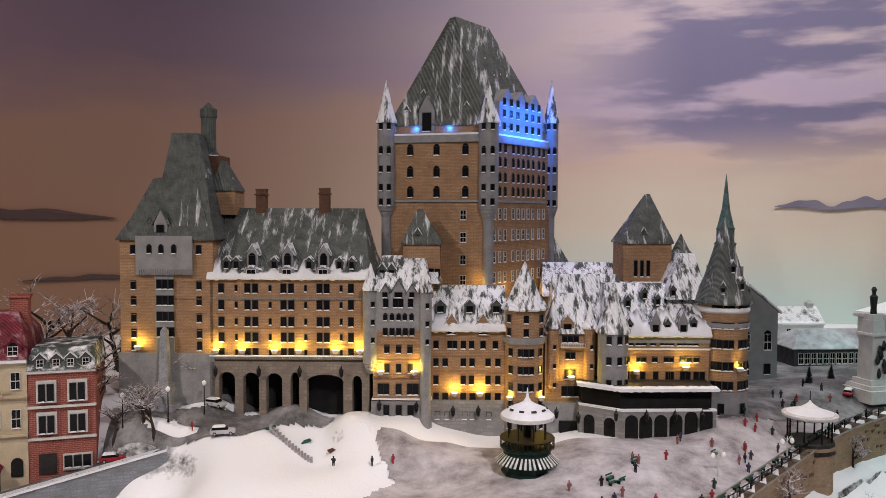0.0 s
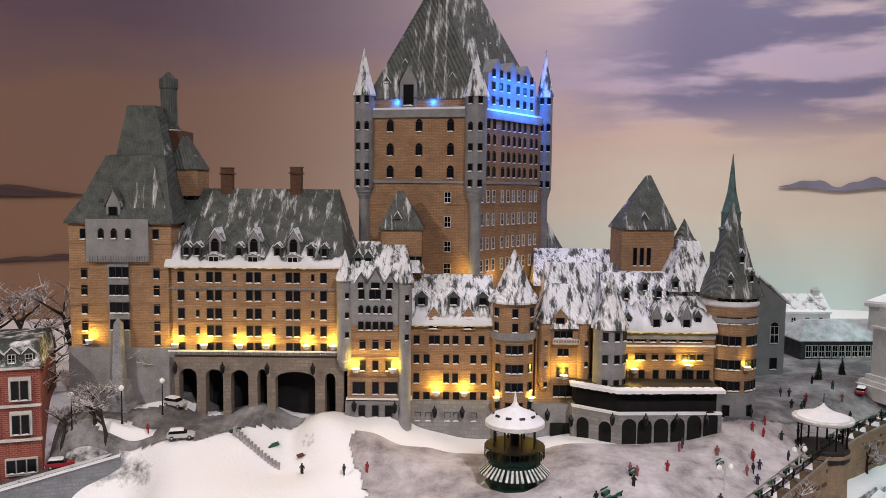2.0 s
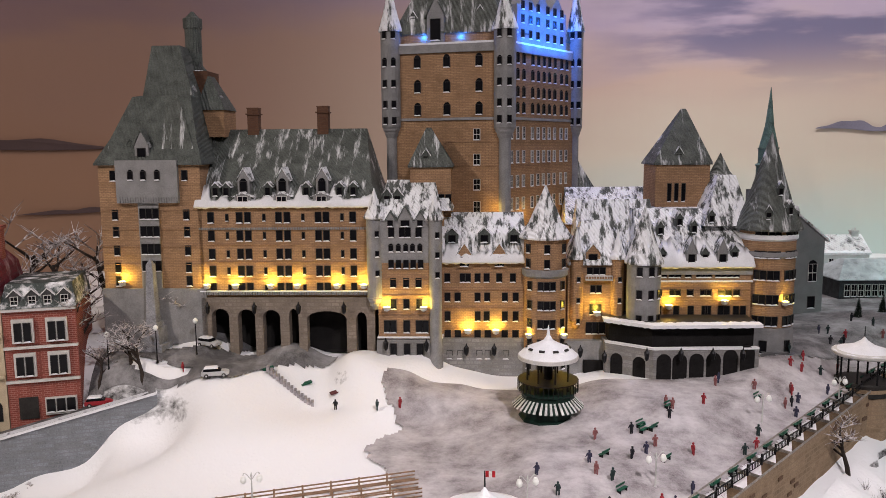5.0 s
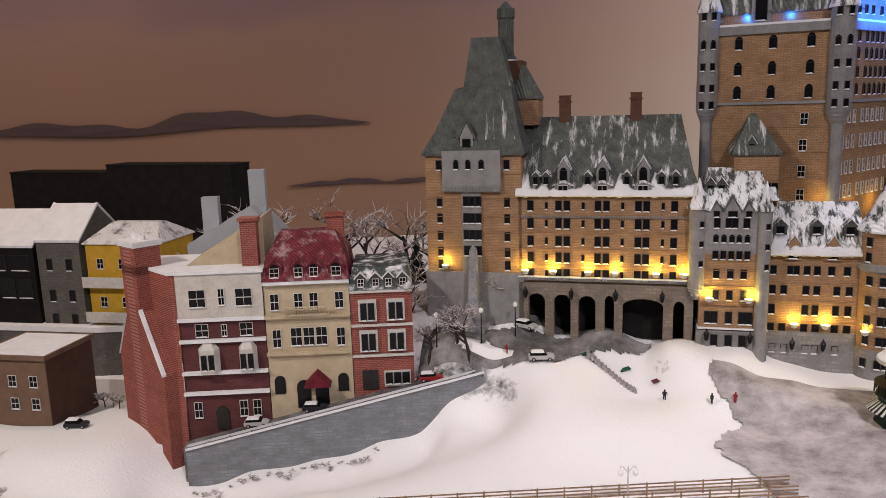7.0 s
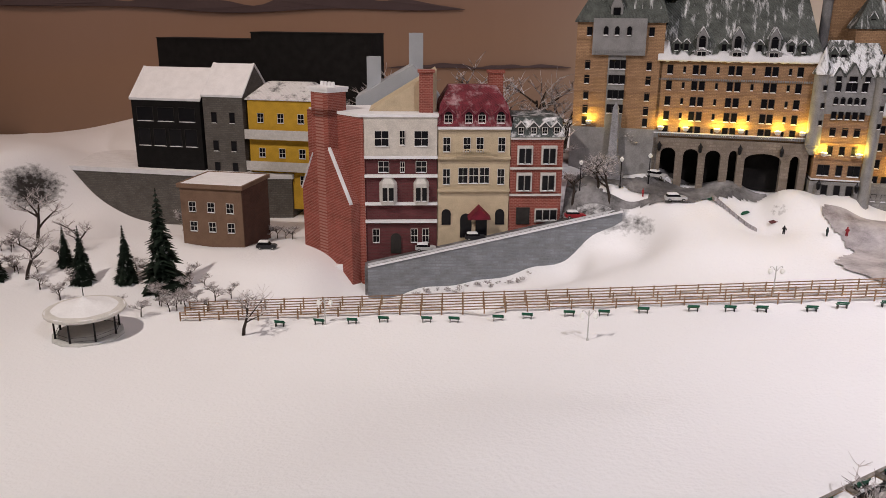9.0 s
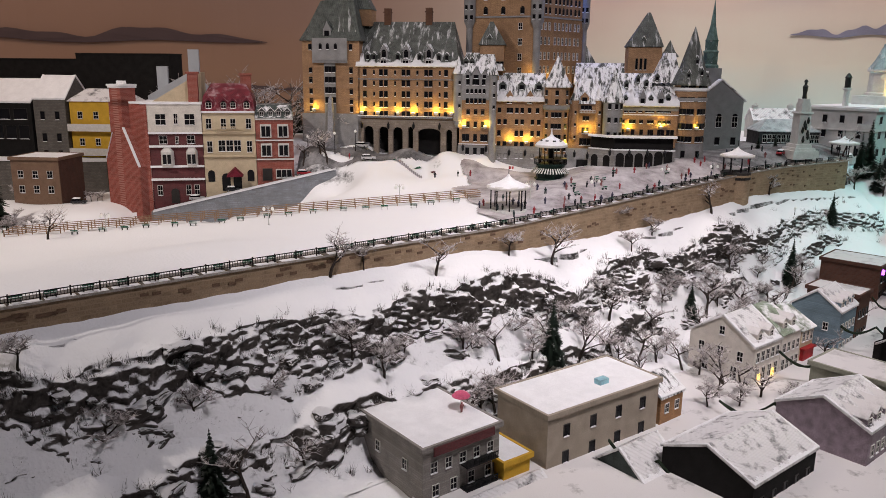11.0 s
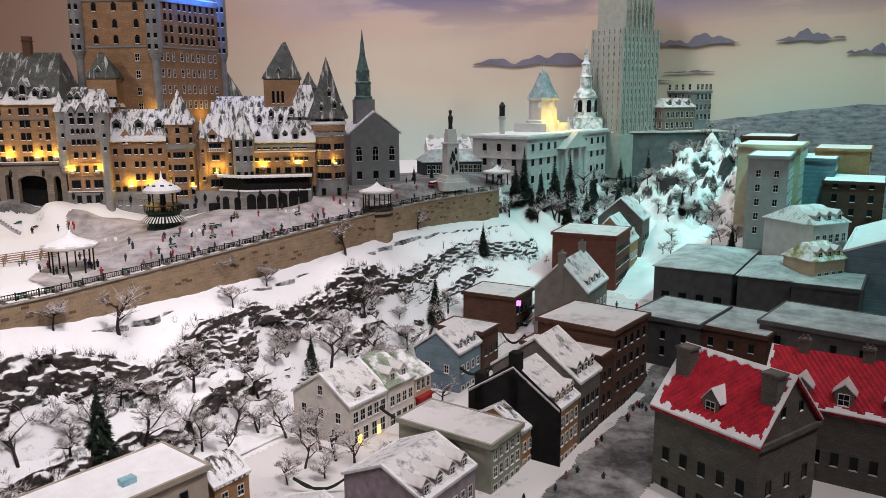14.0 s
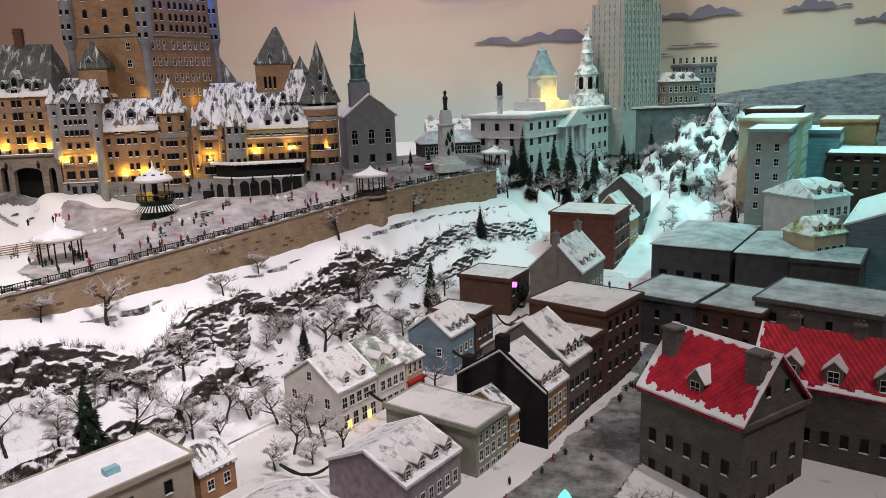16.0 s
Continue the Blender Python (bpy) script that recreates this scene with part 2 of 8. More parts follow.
def box(bm, x0, x1, y0, y1, z0, z1, mi=0):
    v = [bm.verts.new(p) for p in ((x0, y0, z0), (x1, y0, z0), (x1, y1, z0), (x0, y1, z0), (x0, y0, z1), (x1, y0, z1), (x1, y1, z1), (x0, y1, z1))]
    for f in ((0, 3, 2, 1), (4, 5, 6, 7), (0, 1, 5, 4), (1, 2, 6, 5), (2, 3, 7, 6), (3, 0, 4, 7)):
        bm.faces.new([v[i] for i in f]).material_index = mi
    return bm


def loft(bm, rings, mi=0, cap=True):
    """Joins rings of points, each of the same count, into one skin."""
    vs = [[bm.verts.new(p) for p in r] for r in rings]
    k = len(vs[0])
    for a, b in zip(vs, vs[1:]):
        for i in range(k):
            bm.faces.new((a[i], a[(i + 1) % k], b[(i + 1) % k], b[i])).material_index = mi
    if cap:
        bm.faces.new(vs[0][::-1]).material_index = mi
        bm.faces.new(vs[-1]).material_index = mi
    return bm


def ring(x, y, z, r, k=16, turn=0.0, flat=1.0):
    return [(x + r * math.cos(turn + 2 * math.pi * i / k), y + flat * r * math.sin(turn + 2 * math.pi * i / k), z) for i in range(k)]


def lathe(bm, x, y, prof, k=16, mi=0, turn=0.0):
    return loft(bm, [ring(x, y, z, max(r, 0.0004), k, turn) for r, z in prof], mi)


def rect(x0, x1, y0, y1, z):
    return [(x0, y0, z), (x1, y0, z), (x1, y1, z), (x0, y1, z)]


def slab(bm, pts, z0, z1, mi=0):
    return loft(bm, [[(x, y, z0) for x, y in pts], [(x, y, z1) for x, y in pts]], mi)


WINS = {}


def window_mesh(w, h, style):
    key = (round(w, 4), round(h, 4), style)
    if key not in WINS:
        bm = bmesh.new()
        box(bm, -w / 2, w / 2, -0.0006, 0.0005, 0, h, 0)
        t = 0.0011
        dark = style.startswith("d")
        mi = 1
        for x0, x1, z0, z1 in ((-w / 2 - t, -w / 2, 0, h), (w / 2, w / 2 + t, 0, h), (-w / 2 - t, w / 2 + t, h, h + t)):
            box(bm, x0, x1, -0.0018, 0.0005, z0, z1, mi)
        if not dark:
            box(bm, -0.0004, 0.0004, -0.0011, 0, 0, h, mi)
            box(bm, -w / 2, w / 2, -0.0011, 0, h * 0.48, h * 0.52 + 0.0003, mi)
        if "p" not in style:
            loft(bm, [[(-w / 2 - t, -0.003, -0.0012), (w / 2 + t, -0.003, -0.0012), (w / 2 + t, 0, -0.0012), (-w / 2 - t, 0, -0.0012)],
                      [(-w / 2 - t, -0.0028, 0.0008), (w * 0.3, -0.0028, 0.0016), (w * 0.3, 0, 0.0016), (-w / 2 - t, 0, 0.0008)]], 2)
        if "a" in style:
            arc = [(w / 2 * math.cos(a), h + w / 2 * math.sin(a)) for a in [math.pi * i / 6 for i in range(7)]]
            loft(bm, [[(x, -0.0008, z) for x, z in arc], [(x, 0.0004, z) for x, z in arc]], 0)
        me = bpy.data.meshes.new("window")
        bmesh.ops.recalc_face_normals(bm, faces=bm.faces)
        bm.to_mesh(me)
        bm.free()
        for m in (PANE, FRAMED if dark else FRAMEW, SNOW):
            me.materials.append(m)
        WINS[key] = me
    return WINS[key]


def window(parent, x, y, z, w, h, turn=0.0, style="d"):
    ob = new("window", window_mesh(w, h, style))
    ob.parent = parent
    ob.matrix_basis = pose(x, y, z, 0, 0, turn)
    return ob


def spread(a, b, k):
    return [a + (b - a) * (i + 0.5) / k for i in range(k)]


def hip(x0, x1, y0, y1, z0, z1, ex, ey, over=0.004):
    """A hipped roof whose ridge is drawn in by ex and ey."""
    bm = bmesh.new()
    return loft(bm, [rect(x0 - over, x1 + over, y0 - over, y1 + over, z0), rect(x0 - over, x1 + over, y0 - over, y1 + over, z0 + 0.003), rect(x0 + ex, x1 - ex, y0 + ey, y1 - ey, z1)])


def gable(bm, x0, x1, y0, y1, z0, z1, over=0.004, th=0.005):
    """Two slabs of a roof whose ridge runs along x."""
    ym = (y0 + y1) / 2
    for a, s in ((y0, -1), (y1, 1)):
        d = (z1 - z0) / abs(ym - a)
        yo, zo = a + s * over, z0 - over * d
        loft(bm, [[(x0 - over, yo, zo), (x1 + over, yo, zo), (x1 + over, ym, z1), (x0 - over, ym, z1)],
                  [(x0 - over, yo, zo + th), (x1 + over, yo, zo + th), (x1 + over, ym, z1 + th), (x0 - over, ym, z1 + th)]])
    return bm


def dormer(parent, x, y, z, w, h, depth, wall, roof, turn=0.0, peak=0.6, style="d"):
    """A dormer that looks along -y: a small gabled house front with its own roof and window."""
    bm = bmesh.new()
    box(bm, -w / 2, w / 2, 0, depth, 0, h)
    loft(bm, [[(-w / 2, 0, h), (w / 2, 0, h), (0, 0, h + w * peak)], [(-w / 2, depth, h), (w / 2, depth, h), (0, depth, h + w * peak)]])
    d = part("dormer", bm, wall, parent, place=pose(x, y, z, 0, 0, turn))
    d2 = bmesh.new()
    o = w * 0.14
    for s in (-1, 1):
        loft(d2, [[(s * (w / 2 + o), -0.002, h - o), (0, -0.002, h + w * peak), (0, depth, h + w * peak), (s * (w / 2 + o), depth, h - o)],
                  [(s * (w / 2 + o), -0.002, h - o + 0.0025), (0, -0.002, h + w * peak + 0.003), (0, depth, h + w * peak + 0.003), (s * (w / 2 + o), depth, h - o + 0.0025)]])
    me = d2
    r = part("dormer_roof", me, roof, d.parent, place=pose(x, y, z, 0, 0, turn))
    window(d.parent, x + 0.0006 * math.sin(radians(turn)), y - 0.0006 * math.cos(radians(turn)), z + h * 0.12, w * 0.55, h * 0.75, turn, style)
    return d


# ---- large structure ----
WALLDIR = radians(50)
WALLAT = (0.085, 0.565)


def clamp(v, a=0.0, b=1.0):
    return max(a, min(b, v))


def bend(r):
    """The wall swings away to the town side past the second gazebo."""
    return 0.43 * max(0.0, r - 1.1) ** 2 * clamp((1.95 - r) / 0.33)


def side(x, y):
    """Distance to the upper side of the promenade wall, and the run along it."""
    dx, dy = x - WALLAT[0], y - WALLAT[1]
    r = dx * math.cos(WALLDIR) + dy * math.sin(WALLDIR)
    return -dx * math.sin(WALLDIR) + dy * math.cos(WALLDIR) + bend(r), r


def from_side(s, r):
    s -= bend(r)
    return (WALLAT[0] - s * math.sin(WALLDIR) + r * math.cos(WALLDIR), WALLAT[1] + s * math.cos(WALLDIR) + r * math.sin(WALLDIR))


UPPER = ((0.08, 0.6, 0.925), (0.36, 1.33, 0.985), (0.69, 1.48, 1.012), (0.85, 1.37, 0.985), (1.14, 1.66, 1.035), (0.23, 1.0, 0.958),
         (0.06, 1.36, 0.955), (-0.06, 1.38, 0.965), (-0.25, 1.39, 1.025), (-0.4, 1.42, 1.03), (-0.12, 1.42, 1.012), (-0.42, 1.34, 0.995), (-0.32, 1.30, 0.918),
         (-0.53, 1.34, 0.998), (-0.6, 1.45, 1.04), (-0.7, 1.38, 1.022), (-0.82, 1.45, 1.05), (-0.95, 1.6, 1.05), (-0.64, 1.20, 0.86), (-0.65, -0.36, 0.92),
         (-1.18, 0.98, 0.715), (-1.05, 1.06, 0.755), (-0.92, 1.10, 0.772), (-0.78, 1.16, 0.80), (-1.3, 0.75, 0.745), (-0.9, 0.8, 0.80), (-1.6, 0.75, 0.79),
         (-1.8, 0.5, 0.80), (-0.5, 0.1, 0.905), (-0.3, 0.8, 0.90), (0.3, 2.4, 1.03), (1.5, 2.2, 1.03), (-1.0, 2.0, 0.98), (-1.75, 1.28, 0.80), (-2.1, 1.25, 0.76),
         (-1.5, 0.98, 0.825), (-1.9, 0.95, 0.825), (-2.3, 1.1, 0.79), (-2.6, 1.15, 1.02), (-2.8, 0.9, 1.12), (-2.5, 0.75, 0.93), (-2.3, 2.0, 1.05), (-0.1, 1.15, 0.925)) + tuple((-1.5 + 0.12 * i, 0.62 + 0.0267 * i, 0.80 + 0.0108 * i) for i in range(13)) + tuple((-0.425 + 0.1 * i / 6, 1.345 - 0.026 * i / 6, 0.993 - 0.072 * i / 6) for i in range(7))


def upper(x, y):
    a = b = 0
    for px, py, pz in UPPER:
        w = 1 / ((x - px) ** 2 + (y - py) ** 2 + 0.0015) ** 2
        a += w * pz
        b += w
    return a / b


def wall_top(r):
    return 0.917 + 0.046 * max(r, 0.0)


def ease(a, b, v):
    t = clamp((v - a) / (b - a))
    return t * t * (3 - 2 * t)


def foot(r):
    """Height at the foot of the promenade wall."""
    return 0.856 + 0.040 * clamp((r - 0.6) / 0.6) + 0.026 * ease(0.05, -0.25, r) + 0.007 * noise.noise((r * 4, 0, 31))


def town(x, y):
    s, r = side(x, y)
    return 0.518 + 0.12 * ease(0.9, 1.6, r) + 0.02 * ease(0.4, 0.9, r)


def lower(x, y):
    s, r = side(x, y)
    d = -s
    f, t = foot(r), town(x, y)
    if d < 0.07:
        z = f - 0.05 * (d / 0.07)
    elif d < 0.12:
        z = f - 0.05 - 0.06 * ((d - 0.07) / 0.05)
    else:
        k = clamp((d - 0.12) / 0.16)
        z = (f - 0.11) * (1 - k) + t * k
    return z + 0.004 * noise.noise((x * 14, y * 14, 2)) + 0.003 * noise.noise((x * 40, y * 40, 0))


def hill(x, y):
    """The snowy hill past the town hall."""
    e = math.exp(-(((x - 2.2) / 0.42) ** 2 + ((y - 2.2) / 0.62) ** 2))
    n = noise.noise((x * 9, y * 9, 1)) * 0.14 + noise.noise((x * 22, y * 22, 6)) * 0.09 + noise.noise((x * 50, y * 50, 4)) * 0.025
    far = math.exp(-(((x - 2.5) / 0.36) ** 2 + ((y - 2.42) / 0.42) ** 2))
    return e * (0.25 + 0.75 * n) + far * (0.27 + 0.25 * n)


def height(x, y):
    s, r = side(x, y)
    if s > 0.004 and r < 1.95:
        k = 1 - ease(0.03, 0.16, s)
        z = upper(x, y) * (1 - k) + (wall_top(r) - 0.002) * k + 0.0025 * noise.noise((x * 9, y * 9, 3)) * (1 - k)
    elif r < 1.95:
        z = lower(x, y)
    else:
        z = town(x, y) + (upper(x, y) - town(x, y)) * ease(-0.02, 0.12, s)
    if -0.285 < s < -0.05 and -1.68 < r < 1.75:
        z -= 0.05
    if r > 1.2 and s < 0.1:
        z = max(z, town(x, y) + hill(x, y))
    dx, dy = x - 1.393, y - 1.95
    run, out = dx * 0.629 + dy * 0.777, dx * 0.777 - dy * 0.629
    if -0.15 < run < 1.1 and -0.3 < out < 0.6:
        bank = 0.93 - 0.62 * max(0.0, out) + 0.03 * noise.noise((x * 11, y * 11, 5)) + 0.02 * noise.noise((x * 30, y * 30, 5))
        z = max(z, z + (bank - z) * ease(-0.15, -0.02, run) * (1 - ease(0.9, 1.1, run)))
    return z


def sheet(name, x0, x1, y0, y1, step, fn, material, label, keep=None):
    nx, ny = int((x1 - x0) / step) + 1, int((y1 - y0) / step) + 1
    verts, ids, faces = [], {}, []
    for j in range(ny):
        for i in range(nx):
            x, y = x0 + i * step, y0 + j * step
            ids[i, j] = len(verts)
            verts.append((x, y, fn(x, y)))
    for j in range(ny - 1):
        for i in range(nx - 1):
            if keep is None or keep(x0 + (i + 0.5) * step, y0 + (j + 0.5) * step):
                faces.append((ids[i, j], ids[i + 1, j], ids[i + 1, j + 1], ids[i, j + 1]))
    me = bpy.data.meshes.new(name)
    me.from_pydata(verts, [], faces)
    me.materials.append(material)
    ob = new(name, me)
    me.polygons.foreach_set("use_smooth", [True] * len(me.polygons))
    return tagged(ob, label, "ground", kind="structure")


sheet("ground", -3.0, 3.6, -1.0, 3.4, 0.011, height, GROUND, "white snow over dark rock ledges on the model landscape")



def cliffs(r):
    """Where the two cliff lines run at r, and the share of the fall that each takes."""
    c1 = 0.105 + 0.034 * noise.noise((r * 3.2, 0, 3)) + 0.014 * noise.noise((r * 11, 0, 4)) + 0.007 * noise.noise((r * 31, 0, 6))
    c2 = c1 + 0.072 + 0.03 * ease(0.5, 0.0, r) + 0.016 * noise.noise((r * 5, 0, 8)) + 0.008 * noise.noise((r * 19, 0, 9))
    h1 = clamp(0.34 + 0.42 * noise.noise((r * 2.7, 0, 12)) + 0.12 * noise.noise((r * 12, 0, 2)), 0.04, 0.55)
    h2 = clamp(0.09 + 0.12 * ease(0.6, 0.1, r) + 0.45 * noise.noise((r * 4.1, 0, 15)), 0.0, 0.34)
    calm = 1 - 0.65 * ease(0.95, 1.3, r)
    return c1, c2, h1 * calm, h2 * calm


def ledge(r, d):
    """Height of the slope at run r and distance d below the wall, and how rocky it is there."""
    x, y = from_side(-d, r)
    f, t = foot(r), town(x, y)
    c1, c2, h1, h2 = cliffs(r)
    k1, k2 = clamp((d - c1) / 0.026), clamp((d - c2) / 0.017)
    z = f - (f - t) * ((1 - h1 - h2) * clamp(d / 0.285) ** 0.92 + h1 * k1 + h2 * k2)
    n1 = noise.noise((x * 13, y * 13, z * 8))
    n2 = noise.noise((x * 31, y * 31, z * 36))
    n3 = noise.noise((x * 90, y * 90, z * 120))
    edge = ease(0.03, 0.075, d) * (1 - ease(0.26, 0.295, d))
    amp = max(ease(-0.25, 0.2, k1) * (1 - ease(0.9, 1.0, clamp((d - c1 - 0.026) / 0.02))) * (d > c1 - 0.006) * clamp(h1 * 4 - 0.2), (0 < k2 < 1) * clamp(h2 * 7))
    h = z + edge * (0.007 * n1 + 0.004 * n2 + 0.0012 * n3) + amp * (0.012 * n2 + 0.006 * n3)
    return h, amp, edge, n1, n2, n3


def ledges():
    """The snow slope with its two broken cliff lines, finer than the rest of the ground."""
    verts, faces, nr, nd = [], [], 1010, 0
    for i in range(nr):
        r = -1.7 + 3.5 * i / (nr - 1)
        c1, c2, h1, h2 = cliffs(r)
        stops = ((0.035, c1, 22), (c1, c1 + 0.026, 36), (c1 + 0.026, c2, 14), (c2, c2 + 0.017, 16), (c2 + 0.017, 0.30, 22))
        ds = [a + (b - a) * j / k for a, b, k in stops for j in range(k)] + [0.30]
        nd = len(ds)
        for d in ds:
            h, amp, edge, n1, n2, n3 = ledge(r, d)
            strata = math.sin(h * 330 + 9 * n1 + 6 * n2)
            px, py = from_side(-d - amp * (0.022 * n1 + 0.016 * n2 + 0.006 * n3 + 0.003 * strata), r + amp * 0.016 * n2)
            verts.append((px, py, h + 0.003 * (1 - edge)))
    for i in range(nr - 1):
        for j in range(nd - 1):
            a = i * nd + j
            faces.append((a, a + nd, a + nd + 1, a + 1))
    me = bpy.data.meshes.new("rock_slope")
    me.from_pydata(verts, [], faces)
    me.polygons.foreach_set("use_smooth", [True] * len(me.polygons))
    me.materials.append(ROCK)
    return tagged(new("rock_slope", me), "white snow slope broken by dark layered rock cliffs", "rock slope", kind="structure")


ledges()

# loose blocks of layered rock along the cliff lines
block_rnd = random.Random(33)


def rock_mesh(seed):
    rn = random.Random(seed)
    bm = bmesh.new()
    bmesh.ops.create_icosphere(bm, subdivisions=3, radius=1.0)
    for v in bm.verts:
        c = v.co
        c.x, c.y, c.z = [max(-0.72, min(0.72, q)) for q in c]
        d = 1 + 0.35 * noise.noise((c.x * 1.3 + seed, c.y * 1.3, c.z * 1.3)) + 0.12 * noise.noise((c.x * 4, c.y * 4 + seed, c.z * 9))
        v.co = Vector((c.x * d, c.y * d, c.z * d * 0.75))
    me = bpy.data.meshes.new("rock_block")
    bm.to_mesh(me)
    bm.free()
    me.materials.append(ROCK)
    return me


ROCKS = [rock_mesh(i) for i in range(6)]
for i in range(130):
    r = -1.5 + 2.6 * block_rnd.random()
    c1, c2, h1, h2 = cliffs(r)
    d = (c1 + 0.012 if i % 2 else c2 + 0.006) + block_rnd.uniform(-0.012, 0.03)
    x, y = from_side(-d, r)
    q = block_rnd.uniform(0.009, 0.024)
    o = new("rock_block", ROCKS[i % 6])
    o.matrix_basis = pose(x, y, ledge(r, d)[0] + q * 0.15, block_rnd.uniform(-14, 14), block_rnd.uniform(-14, 14), 50 + block_rnd.uniform(-35, 35)) @ Matrix.Diagonal((q * block_rnd.uniform(1.0, 1.9), q, q * block_rnd.uniform(0.6, 1.1), 1))
    tagged(o, "dark layered rock block with snow on its top", "rock", "rock blocks of the cliff")

# base table under the landscape, hall floor, walls and ceiling
bm = bmesh.new()
box(bm, -3.0, 3.6, -1.0, 3.4, 0.0, 0.45)
tagged(part("display_table", bm, mat("table_panel", (0.05, 0.05, 0.055), 0.6)), "dark panelled table that carries the model landscape", "table", kind="structure")
bm = bmesh.new()
box(bm, -6, 6, -5, 6, -0.1, 0.0)
tagged(part("floor", bm, mat("hall_floor", (0.06, 0.06, 0.065), 0.5)), "dark exhibition hall floor", "floor", kind="structure")
bm = bmesh.new()
box(bm, -6, 6, -5, 6, 3.6, 3.7)
tagged(part("ceiling", bm, mat("hall_ceiling", (0.03, 0.03, 0.035), 0.9)), "black painted hall ceiling", "ceiling", kind="structure")
bm = bmesh.new()
box(bm, -6, 6, -5.1, -5, 0, 3.6)
tagged(part("wall_behind", bm, mat("hall_wall", (0.05, 0.05, 0.055), 0.9)), "dark hall wall behind the visitors", "wall", kind="structure")

# painted sky on a curved wall
SKYC, SKYR = (0.3, -0.6), 4.0


def sky_point(az, z, inset=0.0):
    a = radians(az)
    return (SKYC[0] + (SKYR - inset) * math.sin(a), SKYC[1] + (SKYR - inset) * math.cos(a), z)


def sky_mat():
    m = bpy.data.materials.new("painted_sky")
    m.use_nodes = True
    n, l = m.node_tree.nodes, m.node_tree.links
    p = n["Principled BSDF"]
    p.inputs["Roughness"].default_value = 0.95
    co, sp = n.new("ShaderNodeTexCoord"), n.new("ShaderNodeSeparateXYZ")
    l.new(co.outputs["Object"], sp.inputs[0])
    no = n.new("ShaderNodeTexNoise")
    no.inputs["Scale"].default_value, no.inputs["Detail"].default_value = 0.9, 4
    mp = n.new("ShaderNodeMapping")
    mp.inputs["Scale"].default_value = (1, 1, 2.6)
    l.new(co.outputs["Object"], mp.inputs[0])
    l.new(mp.outputs[0], no.inputs[0])
    wob = n.new("ShaderNodeMath")
    wob.operation = "MULTIPLY_ADD"
    wob.inputs[1].default_value = 0.7
    l.new(no.outputs[0], wob.inputs[0])
    l.new(sp.outputs[2], wob.inputs[2])

    def ramp(stops):
        r = n.new("ShaderNodeValToRGB")
        e = r.color_ramp.elements
        e[0].position, e[0].color = stops[0][0], (*stops[0][1], 1)
        e[1].position, e[1].color = stops[-1][0], (*stops[-1][1], 1)
        for q, c in stops[1:-1]:
            e.new(q).color = (*c, 1)
        rg = n.new("ShaderNodeMapRange")
        rg.inputs[1].default_value, rg.inputs[2].default_value = 0.9, 3.3
        l.new(wob.outputs[0], rg.inputs[0])
        l.new(rg.outputs[0], r.inputs[0])
        return r
    west = ramp([(0.0, (0.20, 0.13, 0.09)), (0.30, (0.26, 0.155, 0.10)), (0.55, (0.25, 0.16, 0.125)), (0.66, (0.16, 0.115, 0.155)), (1.0, (0.13, 0.11, 0.19))])
    east = ramp([(0.0, (0.42, 0.58, 0.60)), (0.22, (0.50, 0.58, 0.53)), (0.36, (0.60, 0.55, 0.45)), (0.52, (0.56, 0.43, 0.36)), (0.62, (0.43, 0.36, 0.47)), (0.74, (0.50, 0.42, 0.44)), (1.0, (0.32, 0.30, 0.46))])
    mix = n.new("ShaderNodeMix")
    mix.data_type = "RGBA"
    rg = n.new("ShaderNodeMapRange")
    rg.interpolation_type = "SMOOTHSTEP"
    rg.inputs[1].default_value, rg.inputs[2].default_value = -1.6, 1.0
    l.new(sp.outputs[0], rg.inputs[0])
    l.new(rg.outputs[0], mix.inputs[0])
    l.new(west.outputs[0], mix.inputs[6])
    l.new(east.outputs[0], mix.inputs[7])
    # soft brushed cloud banks high on the east side
    nc, mc = n.new("ShaderNodeTexNoise"), n.new("ShaderNodeMapping")
    mc.inputs["Scale"].default_value = (0.9, 0.9, 4.2)
    nc.inputs["Scale"].default_value, nc.inputs["Detail"].default_value, nc.inputs["Roughness"].default_value = 1.5, 5, 0.5
    l.new(co.outputs["Object"], mc.inputs[0])
    l.new(mc.outputs[0], nc.inputs[0])

    def span(src, a, b):
        q = n.new("ShaderNodeMapRange")
        q.interpolation_type = "SMOOTHSTEP"
        q.inputs[1].default_value, q.inputs[2].default_value = a, b
        l.new(src, q.inputs[0])
        return q.outputs[0]

    def times(a, b):
        q = n.new("ShaderNodeMath")
        q.operation = "MULTIPLY"
        l.new(a, q.inputs[0])
        l.new(b, q.inputs[1])
        return q.outputs[0]
    cover = times(times(span(nc.outputs[0], 0.41, 0.56), span(sp.outputs[2], 1.62, 1.95)), span(sp.outputs[0], 0.2, 1.0))
    top = n.new("ShaderNodeMix")
    top.data_type = "RGBA"
    top.inputs[7].default_value = (0.17, 0.16, 0.26, 1)
    l.new(cover, top.inputs[0])
    l.new(mix.outputs[2], top.inputs[6])
    l.new(top.outputs[2], p.inputs["Base Color"])
    return m


